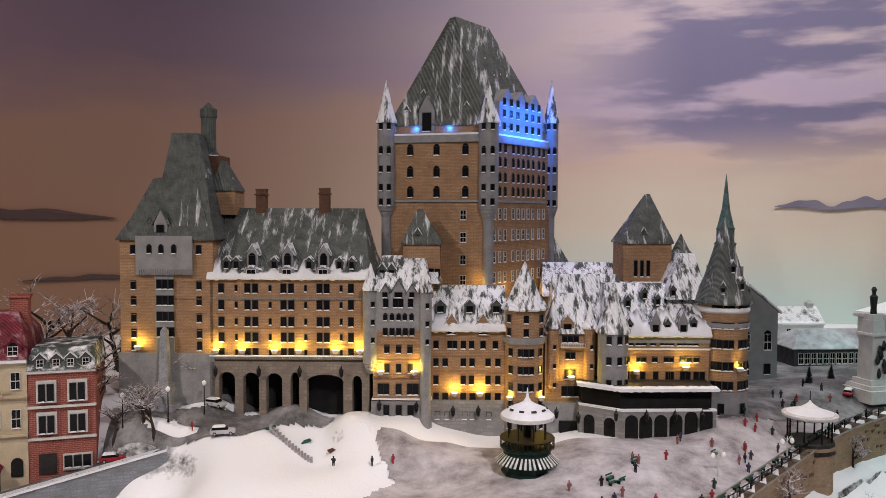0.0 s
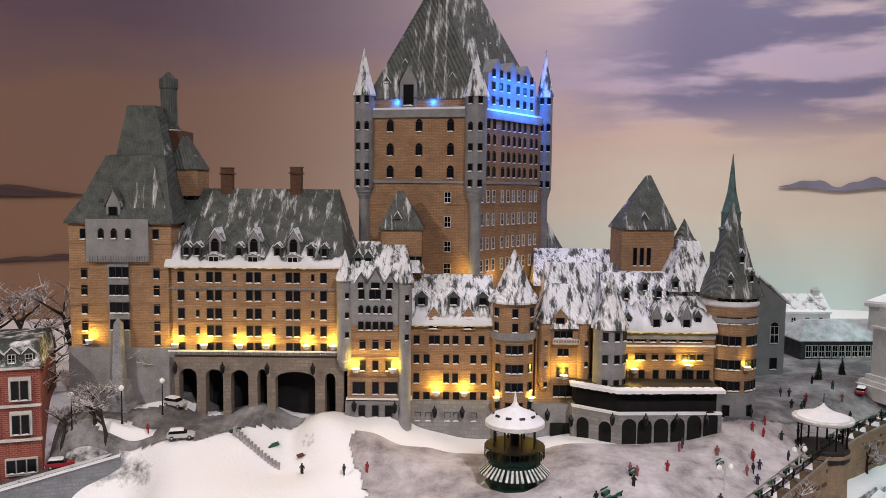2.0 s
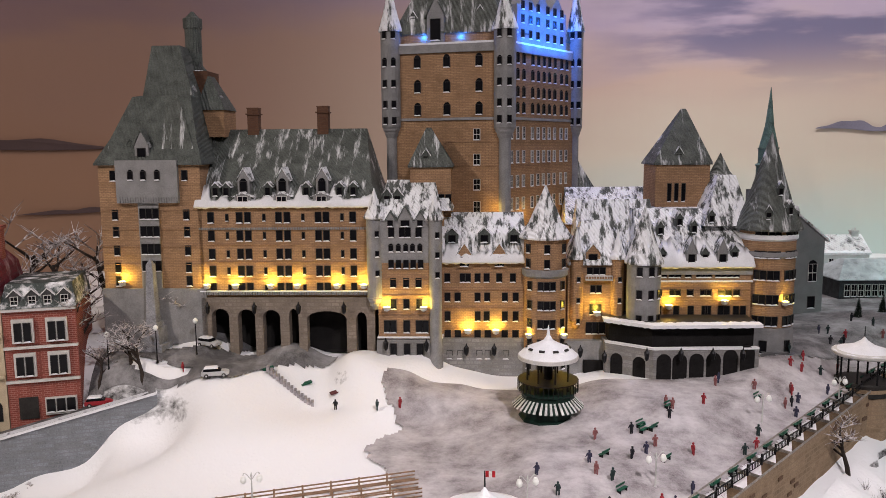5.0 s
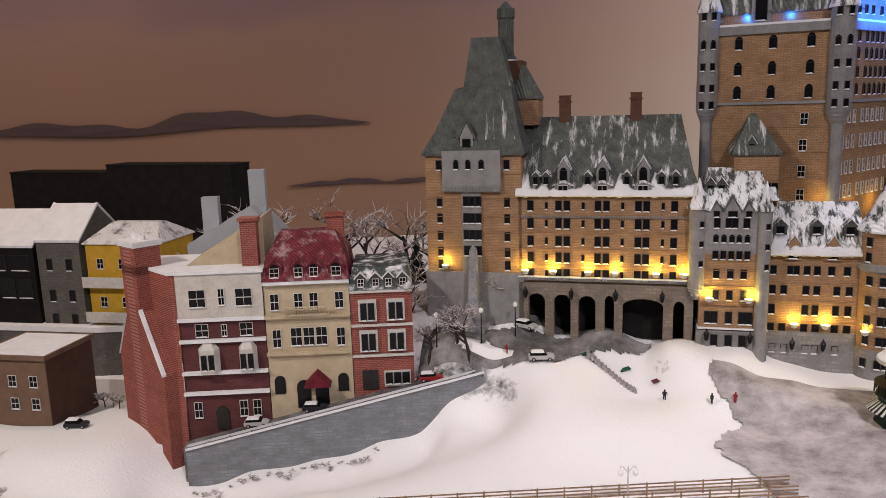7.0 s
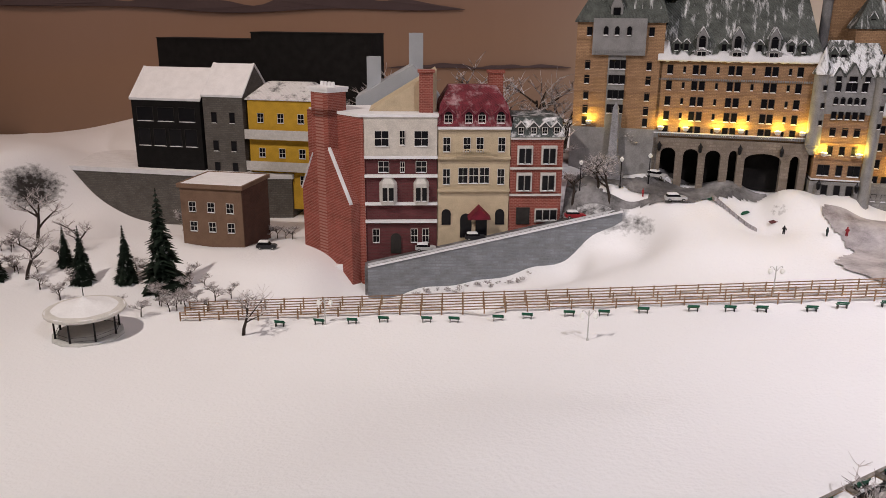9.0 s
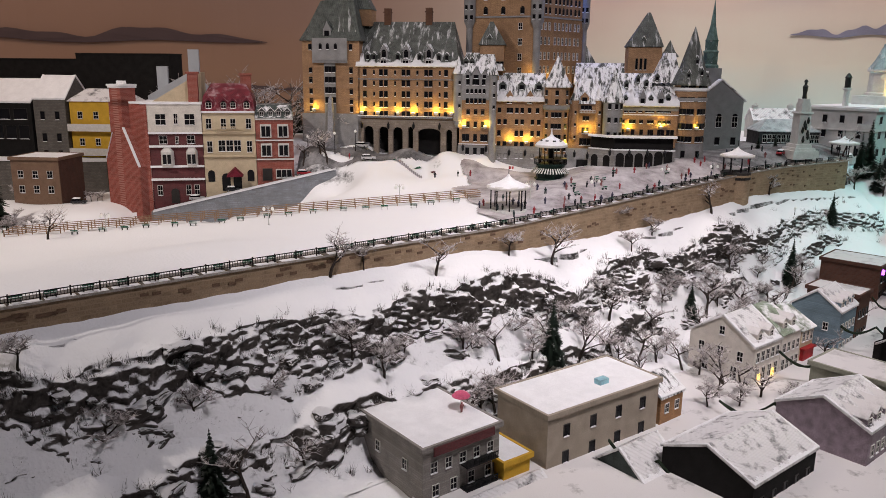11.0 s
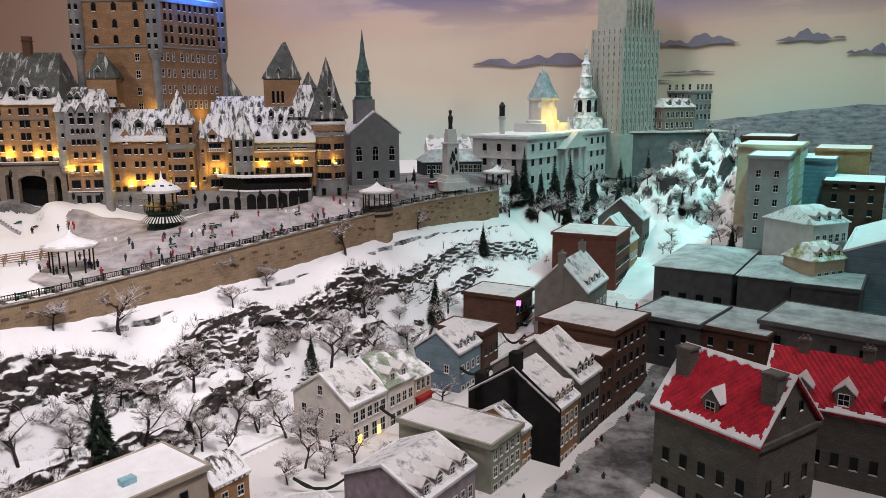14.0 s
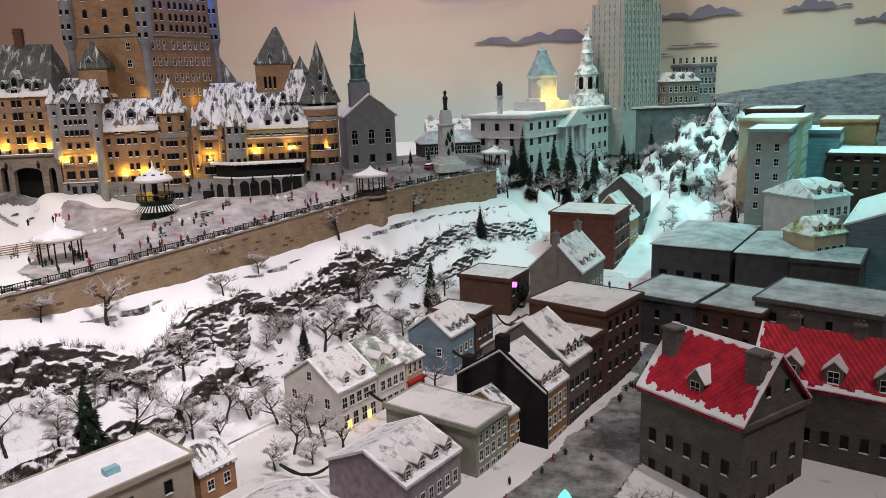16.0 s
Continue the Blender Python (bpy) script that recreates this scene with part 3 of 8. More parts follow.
bm = bmesh.new()
for i in range(-48, 48):
    a, b = i * 2.2, (i + 1) * 2.2
    loft(bm, [[sky_point(a, 0), sky_point(b, 0), sky_point(b, 0, -0.05), sky_point(a, 0, -0.05)], [sky_point(a, 3.6), sky_point(b, 3.6), sky_point(b, 3.6, -0.05), sky_point(a, 3.6, -0.05)]], 0, False)
bmesh.ops.remove_doubles(bm, verts=bm.verts, dist=0.0005)
backdrop = tagged(part("backdrop", bm, sky_mat()), "curved wall painted with a dusk sky from brown to pale turquoise", "backdrop", kind="structure")


def cloud(az, z, wide, high, seed, material, label):
    """A flat painted cloud: level below, lumpy above."""
    rnd = random.Random(seed)
    ph = [rnd.random() * 6.28 for _ in range(4)]
    k = 44
    pts = []
    for i in range(k + 1):
        t = i / k
        env = math.sin(math.pi * t) ** 0.7
        up = high * env * (0.55 + 0.3 * math.sin(t * 9 + ph[0]) + 0.18 * math.sin(t * 23 + ph[1]) + 0.1 * math.sin(t * 47 + ph[2]))
        pts.append((az + wide * (t - 0.5), z + max(0.002, up)))
    for i in range(k, -1, -1):
        t = i / k
        pts.append((az + wide * (t - 0.5), z - 0.25 * high * math.sin(math.pi * t) * (0.5 + 0.5 * math.sin(t * 13 + ph[3]))))
    bm = bmesh.new()
    loft(bm, [[sky_point(a, h, 0.012) for a, h in pts], [sky_point(a, h, 0.008) for a, h in pts]])
    return tagged(part("painted_cloud", bm, material), label, "cloud", group="painted clouds", kind="structure")


C_WEST = mat("cloud_brown_grey", (0.085, 0.06, 0.06), 0.95, 0.1, 4, 0.0)
C_EAST = mat("cloud_lilac_grey", (0.21, 0.2, 0.26), 0.95, 0.15, 4, 0.0)
C_HIGH = mat("cloud_slate_violet", (0.19, 0.175, 0.25), 0.95, 0.2, 5, 0.0)

# promenade retaining wall with coping
wall = thing("promenade_wall", "tan stone retaining wall below the promenade", "wall", kind="structure")
bm, cop = bmesh.new(), bmesh.new()
N = 60
for i in range(N):
    r0, r1 = -1.75 + 3.41 * i / N, -1.75 + 3.41 * (i + 1) / N
    q = []
    for r in (r0, r1):
        x, y = from_side(0.006, r)
        q.append((x, y, wall_top(r), *from_side(-0.012, r), *from_side(0.03, r)))
    a, b = q
    loft(bm, [[(a[3], a[4], 0.5), (b[3], b[4], 0.5), (b[5], b[6], 0.5), (a[5], a[6], 0.5)], [(a[3], a[4], a[2]), (b[3], b[4], b[2]), (b[5], b[6], b[2]), (a[5], a[6], a[2])]], 0, False)
    ca, cb = from_side(-0.016, r0), from_side(-0.016, r1)
    loft(cop, [[(*ca, a[2]), (*cb, b[2]), (b[5], b[6], b[2]), (a[5], a[6], a[2])], [(*ca, a[2] + 0.005), (*cb, b[2] + 0.005), (b[5], b[6], b[2] + 0.006), (a[5], a[6], a[2] + 0.006)]], 0, False)
part("masonry", bm, WALLSTONE, wall)
part("coping", cop, mat("coping_stone", (0.42, 0.38, 0.34), 0.8), wall)
rnd = random.Random(4)
DARKSTONE = mat("dark_wall_stone", (0.16, 0.10, 0.065), 0.85, 0.2, 60)
for i in range(110):
    r = -1.3 + 3.0 * rnd.random()
    x, y = from_side(-0.0125, r)
    z = foot(r) + 0.01 + rnd.random() * (wall_top(r) - foot(r) - 0.02)
    bm = bmesh.new()
    box(bm, -0.008, 0.008, -0.0012, 0.001, -0.003, 0.003)
    part("stone", bm, DARKSTONE, wall, place=pose(x, y, z, 0, 0, 50))

# ---- the grand hotel ----
hotel = thing("grand_hotel", "tan brick castle hotel with grey stone towers and snowy copper roofs", "hotel", pose(-0.243, 1.44, 0, 0, 0, 4))


def E(a, b, v=0.0):
    """From the units of the elevation drawing to metres along and up, at depth v."""
    k = 1 + v / 1.646
    return 0.255 + (0.021 + (a - 600) * 0.001222 - 0.255) * k, 1.506 + (1.326 - (b - 495) * 0.00124 - 1.506) * k


def block(name, a0, a1, top, base, v0, v1, material, label=""):
    x0, z1 = E(a0, top, v0)
    x1, z0 = E(a1, base, v0)
    bm = bmesh.new()
    box(bm, x0, x1, v0, v1, z0, z1)
    return part(name, bm, material, hotel, label), x0, x1, z0, z1


def wins(parent, v, rows, style="d"):
    """Rows of windows: sill height, width and height in drawing units, then the middles."""
    for b, w, h, mids in rows:
        for a in mids:
            x, z = E(a, b, v)
            window(parent, x, v, z, w * 0.00122, h * 0.00124, 0, style)


def course(parent, a0, a1, b, v0, v1, tall=2.5, proud=0.003, material=None, name="string_course"):
    x0, z = E(a0, b, v0)
    x1, _ = E(a1, b, v0)
    bm = bmesh.new()
    box(bm, x0 - proud, x1 + proud, v0 - proud, v1 + proud, z, z + tall * 0.00124)
    return part(name, bm, material or GREY, parent)


def corbels(parent, a0, a1, b, v, step=5.0, tall=6, material=None):
    a = a0 + step / 2
    bm = bmesh.new()
    while a < a1:
        x, z = E(a, b, v)
        box(bm, x - 0.0016, x + 0.0016, v - 0.0042, v + 0.001, z, z + tall * 0.00124)
        a += step
    return part("machicolation", bm, material or GREY, parent)


def turret(a, hw, top, base, tip, v, material, roof, corbel=True, k=18, over=1.28, label=""):
    x, z1 = E(a, top, v)
    _, z0 = E(a, base, v)
    _, zt = E(a, tip, v)
    r = hw * 0.00122 * (1 + v / 1.646)
    bm = bmesh.new()
    prof = [(r, z0), (r, z1)]
    if corbel:
        prof = [(r * 0.35, z0 - r * 1.5), (r * 0.7, z0 - r * 1.0), (r * 0.72, z0 - r * 0.7), (r * 0.88, z0 - r * 0.5), (r * 0.9, z0 - r * 0.25), (r * 1.05, z0 - r * 0.1)] + prof
    lathe(bm, x, v, prof, k)
    body = part("turret", bm, material, hotel, label)
    bm = bmesh.new()
    lathe(bm, x, v, [(r * over, z1 - 0.002), (r * over * 1.02, z1 + 0.002), (r * 0.78, z1 + (zt - z1) * 0.3), (r * 0.35, z1 + (zt - z1) * 0.7), (0.0008, zt)], k)
    part("cone_roof", bm, roof, body)
    return body, x, r, z0, z1


def round_windows(body, x, v, r, rows):
    for z, w, h, angles in rows:
        for an in angles:
            a = radians(an)
            window(body, x + (r + 0.0004) * math.sin(a), v - (r + 0.0004) * math.cos(a), z, w, h, an)


def sconce(a, b, v, power=0.12):
    """A bracketed lamp bowl that throws its light up the wall."""
    x, z = E(a, b, v)
    bm = bmesh.new()
    lathe(bm, x, v - 0.012, [(0.002, z - 0.010), (0.006, z - 0.008), (0.0085, z - 0.001), (0.009, z), (0.007, z - 0.001), (0.003, z - 0.005)], 12)
    box(bm, x - 0.002, x + 0.002, v - 0.006, v, z - 0.011, z - 0.007)
    s = part("wall_lamp", bm, FRAMEW, hotel, "pale bowl lamp on the facade")
    bm = bmesh.new()
    lathe(bm, x, v - 0.012, [(0.004, z - 0.004), (0.006, z - 0.001), (0.005, z + 0.0008)], 10)
    part("bulb", bm, LAMPGLOW, s)
    m = hotel.matrix_basis @ Vector((x, v - 0.011, z + 0.006))
    bulb("lamp_light", m, power, (1.0, 0.68, 0.08))


def lantern(a, b, v):
    x, z = E(a, b, v)
    bm = bmesh.new()
    lathe(bm, x, v - 0.012, [(0.001, z - 0.016), (0.004, z - 0.012), (0.0055, z), (0.006, z + 0.001), (0.002, z + 0.007), (0.0006, z + 0.012)], 6)
    box(bm, x - 0.001, x + 0.001, v - 0.012, v, z - 0.005, z - 0.003)
    part("wall_lantern", bm, IRON, hotel, "black iron lantern on a bracket")


def snow_strip(parent, x0, x1, y, z, run, rise, seed, high=0.75):
    """A lumpy crust of snow lying along an eave, its upper edge wandering up the slope."""
    bm, k = bmesh.new(), max(24, int((x1 - x0) / 0.0028))
    rings = []
    for i in range(k + 1):
        x = x0 + (x1 - x0) * i / k
        n1, n2 = noise.noise((x * 28, seed, 0)), noise.noise((x * 95, seed, 4))
        up = clamp(0.30 + high * max(0.0, n1) * 1.5 + 0.22 * n2, 0.10, 1.0)
        drop = 0.003 + 0.003 * (n2 + 0.4 * n1)
        th = 0.0035 + 0.002 * n2
        rings.append([(x, y, z - drop), (x, y - 0.0012, z + 0.001), (x, y + run * up * 0.5, z + rise * up * 0.5 + th), (x, y + run * up, z + rise * up + 0.0006), (x, y + run * up * 0.5, z + rise * up * 0.5 - 0.003)])
    loft(bm, rings)
    ob = part("eave_snow", bm, SNOW, parent)
    ob.data.polygons.foreach_set("use_smooth", [True] * len(ob.data.polygons))
    return ob


def stack(a, b0, b1, v, hw=10):
    x, z0 = E(a, b0, v)
    _, z1 = E(a, b1, v)
    w = hw * 0.00125
    bm = bmesh.new()
    box(bm, x - w, x + w, v - w, v + w, z0 - 0.04, z1)
    box(bm, x - w * 1.25, x + w * 1.25, v - w * 1.25, v + w * 1.25, z1 - 0.016, z1 - 0.013)
    box(bm, x - w * 1.1, x + w * 1.1, v - w * 1.1, v + w * 1.1, z1 - 0.002, z1)
    return part("chimney", bm, BROWNB, hotel)


# west pavilion
pav, x0, x1, z0, z1 = block("pavilion", 121, 302, 420, 720, 0, 0.24, TAN)
bx0, bz1 = E(152, 412, -0.008)
bx1, bz0 = E(262, 486, -0.008)
bm = bmesh.new()
box(bm, bx0, bx1, -0.01, 0.03, bz0, bz1)
bay = part("stone_bay", bm, GREY, pav)
bm = bmesh.new()
box(bm, *[E(q, 0)[0] for q in (190, 226)], -0.004, 0.01, E(0, 640)[1], bz0)
part("window_bay", bm, GREY, pav)
bm = bmesh.new()
box(bm, x0 - 0.004, x1 + 0.004, -0.006, 0.24, z0 - 0.02, E(0, 636)[1])
part("stone_base", bm, GREY, pav)
corbels(pav, 155, 262, 486, -0.008, 4.6, 10)
wins(pav, 0, [(b, 9, 17, [147, 275]) for b in (447, 515, 545, 578, 608, 632)])
wins(pav, -0.0045, [(b, 10, 18, [197, 208, 220]) for b in (514, 545, 576, 606)])
wins(pav, -0.0105, [(446, 8, 14, [178, 201, 226])], "da")
for b in (455, 500, 533, 563, 594):
    course(pav, 121, 302, b, 0, 0.24, 0.9, 0.0012, TAN)
rx0, rz = x0 - 0.006, z1
bm = bmesh.new()
tx0, tz = E(236, 218, 0.12)
tx1, _ = E(284, 218, 0.12)
sx0, sz = E(194, 303, 0.06)
loft(bm, [rect(x0 - 0.006, x1 + 0.008, -0.008, 0.26, z1), rect(x0 - 0.006, x1 + 0.008, -0.008, 0.26, z1 + 0.004), rect(E(147, 0, 0.02)[0], E(300, 0, 0.02)[0], 0.018, 0.23, E(0, 375, 0.02)[1]),
          rect(sx0, E(296, 0, 0.06)[0], 0.05, 0.20, sz), rect(E(206, 0, 0.06)[0], E(294, 0, 0.06)[0], 0.07, 0.18, sz + 0.004), rect(tx0, tx1, 0.10, 0.15, tz)])
part("pavilion_roof", bm, COPPERBARE, pav)
bm = bmesh.new()
fx0, fz = E(240, 300, 0.02)
fx1, _ = E(262, 300, 0.02)
loft(bm, [rect(*[E(q, 0)[0] for q in (235, 300)], -0.004, 0.16, z1 + 0.004), rect(fx0, fx1, 0.05, 0.14, fz)])
part("corner_roof", bm, COPPER, pav)
dormer(pav, E(201, 0)[0], 0.0, z1 + 0.004, 0.030, 0.036, 0.06, GREY, COPPER, peak=1.1)
for a, b in ((183, 398), (222, 398), (192, 375), (228, 372)):
    x, z = E(a, b, 0.02)
    dormer(pav, x, 0.012 if b > 380 else 0.032, z, 0.015, 0.014, 0.05, COPPERBARE, COPPER, peak=0.8)
# round chimney on its brick tower
bm = bmesh.new()
cx0, cz1 = E(278, 260, 0.16)
cx1, cz0 = E(332, 420, 0.16)
box(bm, cx0, cx1, 0.13, 0.21, cz0 - 0.1, cz1)
tower2 = part("chimney_tower", bm, BROWNB, hotel)
bm = bmesh.new()
lathe(bm, E(303, 0, 0.17)[0], 0.17, [(0.026, cz1 - 0.002), (0.027, cz1 + 0.006), (0.02, cz1 + 0.014), (0.0185, cz1 + 0.02), (0.0185, E(0, 190, 0.17)[1]), (0.0215, E(0, 187, 0.17)[1]), (0.0215, E(0, 172, 0.17)[1]), (0.015, E(0, 170, 0.17)[1]), (0.003, E(0, 160, 0.17)[1])], 18)
part("round_chimney", bm, COPPERBARE, tower2)
bm = bmesh.new()
lathe(bm, E(303, 0, 0.17)[0], 0.17, [(0.03, cz1 - 0.003), (0.031, cz1), (0.021, cz1 + 0.008)], 18)
part("snow_collar", bm, SNOW, tower2)
bm = bmesh.new()
hx0, hz0 = E(312, 325, 0.14)
hx1, _ = E(362, 325, 0.14)
loft(bm, [rect(hx0, hx1, 0.10, 0.19, hz0), rect(hx0 + 0.02, hx1 - 0.04, 0.13, 0.16, E(0, 268, 0.14)[1])])
part("side_roof", bm, COPPERBARE, tower2)
bm = bmesh.new()
box(bm, hx0 + 0.004, hx1 - 0.004, 0.105, 0.19, E(0, 370, 0.14)[1], hz0)
part("side_tower", bm, TAN, tower2)

# main wing with the arcade
main, x0, x1, z0, z1 = block("main_wing", 296, 606, 494, 652, 0, 0.26, TAN)
_, gz0 = E(0, 760)
bm = bmesh.new()
sp = [(329, 31, 672), (376, 31, 673), (421, 31, 674), (461, 17, 672), (520, 71, 676), (582, 19, 678)]
edges = [296] + [q for c, w, t in sp for q in (c - w / 2, c + w / 2)] + [606]
for i in range(0, len(edges), 2):
    box(bm, E(edges[i], 0)[0], E(edges[i + 1], 0)[0], -0.006, 0.02, gz0, z0)
for c, w, t in sp:
    xa, xb, zt = E(c - w / 2, 0)[0], E(c + w / 2, 0)[0], E(0, t)[1]
    arc = [(xa + (xb - xa) * (1 - math.cos(math.pi * i / 8)) / 2, zt - 0.017 + 0.017 * math.sin(math.pi * i / 8)) for i in range(9)]
    for (p, q), (p2, q2) in zip(arc, arc[1:]):
        loft(bm, [[(p, -0.006, q), (p2, -0.006, q2), (p2, -0.006, z0), (p, -0.006, z0)], [(p, 0.02, q), (p2, 0.02, q2), (p2, 0.02, z0), (p, 0.02, z0)]])
part("arcade", bm, brick_mat("arcade_stone", (0.27, 0.225, 0.185), (0.18, 0.15, 0.125), 0.008, 0.018, 0.3), main)
# wall behind the arches, coloured black for the shade of the deep arcade
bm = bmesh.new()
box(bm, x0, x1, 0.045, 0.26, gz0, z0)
part("arcade_shade_back", bm, BLACK, main)
corbels(main, 296, 606, 648, -0.004, 4.4, 5)
course(main, 296, 606, 643, -0.006, 0.26, 2.0, 0.003, SNOW, "snow_ledge")
corbels(main, 296, 606, 533, 0, 4.4, 4)
for b in (560, 590, 620):
    course(main, 296, 606, b, 0, 0.26, 0.9, 0.0012, TAN)
for b in (521, 553, 585, 615, 645):
    wins(main, 0, [(b, 10, 18, [318, 369, 384, 439, 454, 509, 523, 570])])
    wins(main, 0, [(b - 3, 4, 12, [347, 413, 482, 551])])
bm = bmesh.new()
ra, rz = E(318, 357, 0.15)
rb, _ = E(599, 357, 0.15)
loft(bm, [rect(x0 - 0.004, x1 + 0.012, -0.006, 0.28, z1), rect(x0 - 0.004, x1 + 0.012, -0.006, 0.28, z1 + 0.004), rect(x0 + 0.01, x1 - 0.006, 0.03, 0.25, z1 + (rz - z1) * 0.3), rect(ra, rb, 0.145, 0.155, rz)])
part("main_roof", bm, COPPER, main)
for a in (377, 446, 516):
    x, z = E(a, 492)
    dormer(main, x, -0.002, z - 0.004, 0.036, 0.028, 0.06, GREY, COPPERSNOW, peak=0.1, style="w")
    dormer(main, x, 0.008, z + 0.026, 0.026, 0.03, 0.07, GREY, COPPERSNOW, peak=0.9, style="da")
for a in (327, 346, 420, 488, 547, 571):
    x, z = E(a, 478, 0.0)
    dormer(main, x, 0.006, z + 0.002, 0.017, 0.022, 0.05, COPPERBARE, COPPERSNOW, peak=0.5)
snow_strip(main, x0 - 0.006, x1 + 0.012, -0.0085, z1 + 0.002, 0.036, 0.3 * (rz - z1), 3)
stack(403, 368, 321, 0.145)
stack(524, 365, 319, 0.145)
for a in (309, 360, 423, 470, 541, 588):
    sconce(a, 628, 0)
sconce(157, 622, 0)
for a in (308, 392, 471, 552):
    lantern(a, 668, -0.006)

# gabled block between two slim turrets
gab, x0, x1, z0, z1 = block("gabled_block", 612, 724, 520, 812, -0.022, 0.2, TAN)
bm = bmesh.new()
box(bm, x0 - 0.002, x1 + 0.002, -0.024, 0.0, E(0, 592, -0.022)[1], z1 + 0.002)
part("upper_storey", bm, GREY, gab)
bm = bmesh.new()
loft(bm, [rect(x0 - 0.007, x1 + 0.004, -0.031, 0.1, z0 - 0.02), rect(x0 - 0.004, x1 + 0.002, -0.027, 0.1, E(0, 728, -0.022)[1])])
part("stone_base", bm, ASHLAR, gab)
course(gab, 612, 724, 726, -0.026, 0.05, 2.2, 0.003, SNOW, "snow_ledge")
wins(gab, -0.0242, [(548, 9, 16, [637, 656, 666, 685]), (573, 7, 11, [636, 649, 662, 674, 687])], "da")
wins(gab, -0.0242, [(602, 8, 14, [636, 649, 662, 675, 688])])
wins(gab, -0.0222, [(636, 9, 16, [639, 662, 684]), (674, 9, 17, [639, 662, 685]), (716, 10, 21, [627, 638, 662, 684, 695])])
wins(gab, -0.0285, [(757, 10, 20, [638, 662, 685])])
for b in (606, 622, 650, 684):
    course(gab, 612, 724, b, -0.0225, 0.1, 0.9, 0.0012, TAN)
bm = hip(x0, x1, -0.02, 0.16, z1, E(0, 447, 0.06)[1], 0.015, 0.075)
part("block_roof", bm, COPPERSNOW, gab)
bm = bmesh.new()
fx, fz = E(662, 0, -0.02)[0], E(0, 520, -0.02)[1]
for a, w, p in ((636, 0.018, 0.9), (662, 0.03, 0.9), (688, 0.018, 0.9)):
    dormer(gab, E(a, 0, -0.02)[0], -0.0262, fz - 0.012, w, 0.016, 0.05, GREY, COPPER, peak=p)
for a in (632, 650):
    x, z = E(a, 490, 0.03)
    dormer(gab, x, 0.018, z, 0.02, 0.022, 0.05, COPPERBARE, COPPERSNOW, peak=0.7)
for a, hw, top, base, tip, v in ((608, 15, 513, 652, 462, -0.012), (714, 11, 516, 800, 468, -0.026)):
    body, x, r, b0, b1 = turret(a, hw, top, base, tip, v, GREY, COPPERSNOW, a < 650)
    round_windows(body, x, v, r, [(z, 0.007, 0.012, [20]) for z in [b1 - 0.04 - 0.042 * i for i in range(3)]])
sconce(628, 668, -0.022)
sconce(693, 668, -0.022)
lantern(625, 733, -0.027)
lantern(697, 735, -0.027)

# low wing behind the bandstand
low, x0, x1, z0, z1 = block("low_wing", 722, 872, 592, 726, 0, 0.2, TAN)
bm = bmesh.new()
loft(bm, [rect(x0, x1 + 0.03, -0.016, 0.1, E(0, 830)[1]), rect(x0, x1 + 0.03, -0.003, 0.1, E(0, 724)[1])])
part("stone_base", bm, ASHLAR, low)
wins(low, 0, [(626, 9, 15, [735, 762, 771, 788, 804, 826, 850]), (660, 9, 15, [735, 753, 788, 805, 836, 855]), (695, 9, 17, [735, 788, 804, 836, 855]), (730, 10, 19, [735, 753, 788, 806, 836, 855])])
wins(low, -0.005, [(762, 9, 14, [738, 757, 791, 806, 838])])
for b in (640, 672, 706, 600):
    course(low, 722, 872, b, 0, 0.2, 1.0, 0.0014, TAN)
bm = bmesh.new()
ra, rz = E(732, 503, 0.06)
rb, _ = E(868, 503, 0.06)
loft(bm, [rect(x0 - 0.002, x1 + 0.01, -0.006, 0.14, z1), rect(x0 - 0.002, x1 + 0.01, -0.006, 0.14, z1 + 0.004), rect(x0, x1, 0.015, 0.12, z1 + (rz - z1) * 0.6), rect(ra, rb, 0.06, 0.07, rz)])
part("low_roof", bm, COPPERSNOW, low)
snow_strip(low, x0, x1 + 0.008, -0.009, z1 + 0.002, 0.021, 0.6 * (rz - z1), 9, 0.5)
for a in (744, 800, 851):
    x, z = E(a, 556, 0.02)
    dormer(low, x, 0.004, z, 0.026, 0.02, 0.05, COPPERBARE, COPPERSNOW, peak=0.5)
for a in (765, 826):
    x, z = E(a, 600)
    dormer(low, x, -0.004, z, 0.032, 0.026, 0.04, TAN, COPPERSNOW, peak=0.8)
sconce(771, 708, 0)
sconce(820, 708, 0)
for a in (768, 817):
    lantern(a, 742, -0.01)

# round stair tower
body, x, r, b0, b1 = turret(906, 37, 547, 830, 458, 0.0, TAN, COPPERSNOW, False, 24, 1.22)
bm = bmesh.new()
zb = E(0, 603)[1]
lathe(bm, x, 0, [(r, zb - 0.014), (r + 0.004, zb - 0.01), (r + 0.005, zb + 0.002), (r, zb + 0.004)], 24)
part("corbel_ring", bm, GREY, body)
bm = bmesh.new()
lathe(bm, x, 0, [(r + 0.006, E(0, 850)[1]), (r + 0.002, E(0, 742)[1])], 24)
part("stone_base", bm, ASHLAR, body)
for b in (572, 597, 635, 668, 700, 734, 772):
    z = E(0, b)[1]
    round_windows(body, x, 0, r + (0.003 if b > 740 else 0), [(z, 0.0105, 0.018, [-48, -16, 0, 16, 48] if b > 600 else [-55, 0, 52])])
sconce(878, 716, -0.02, 0.06)
sconce(939, 716, -0.02, 0.06)
lantern(941, 752, -0.02)

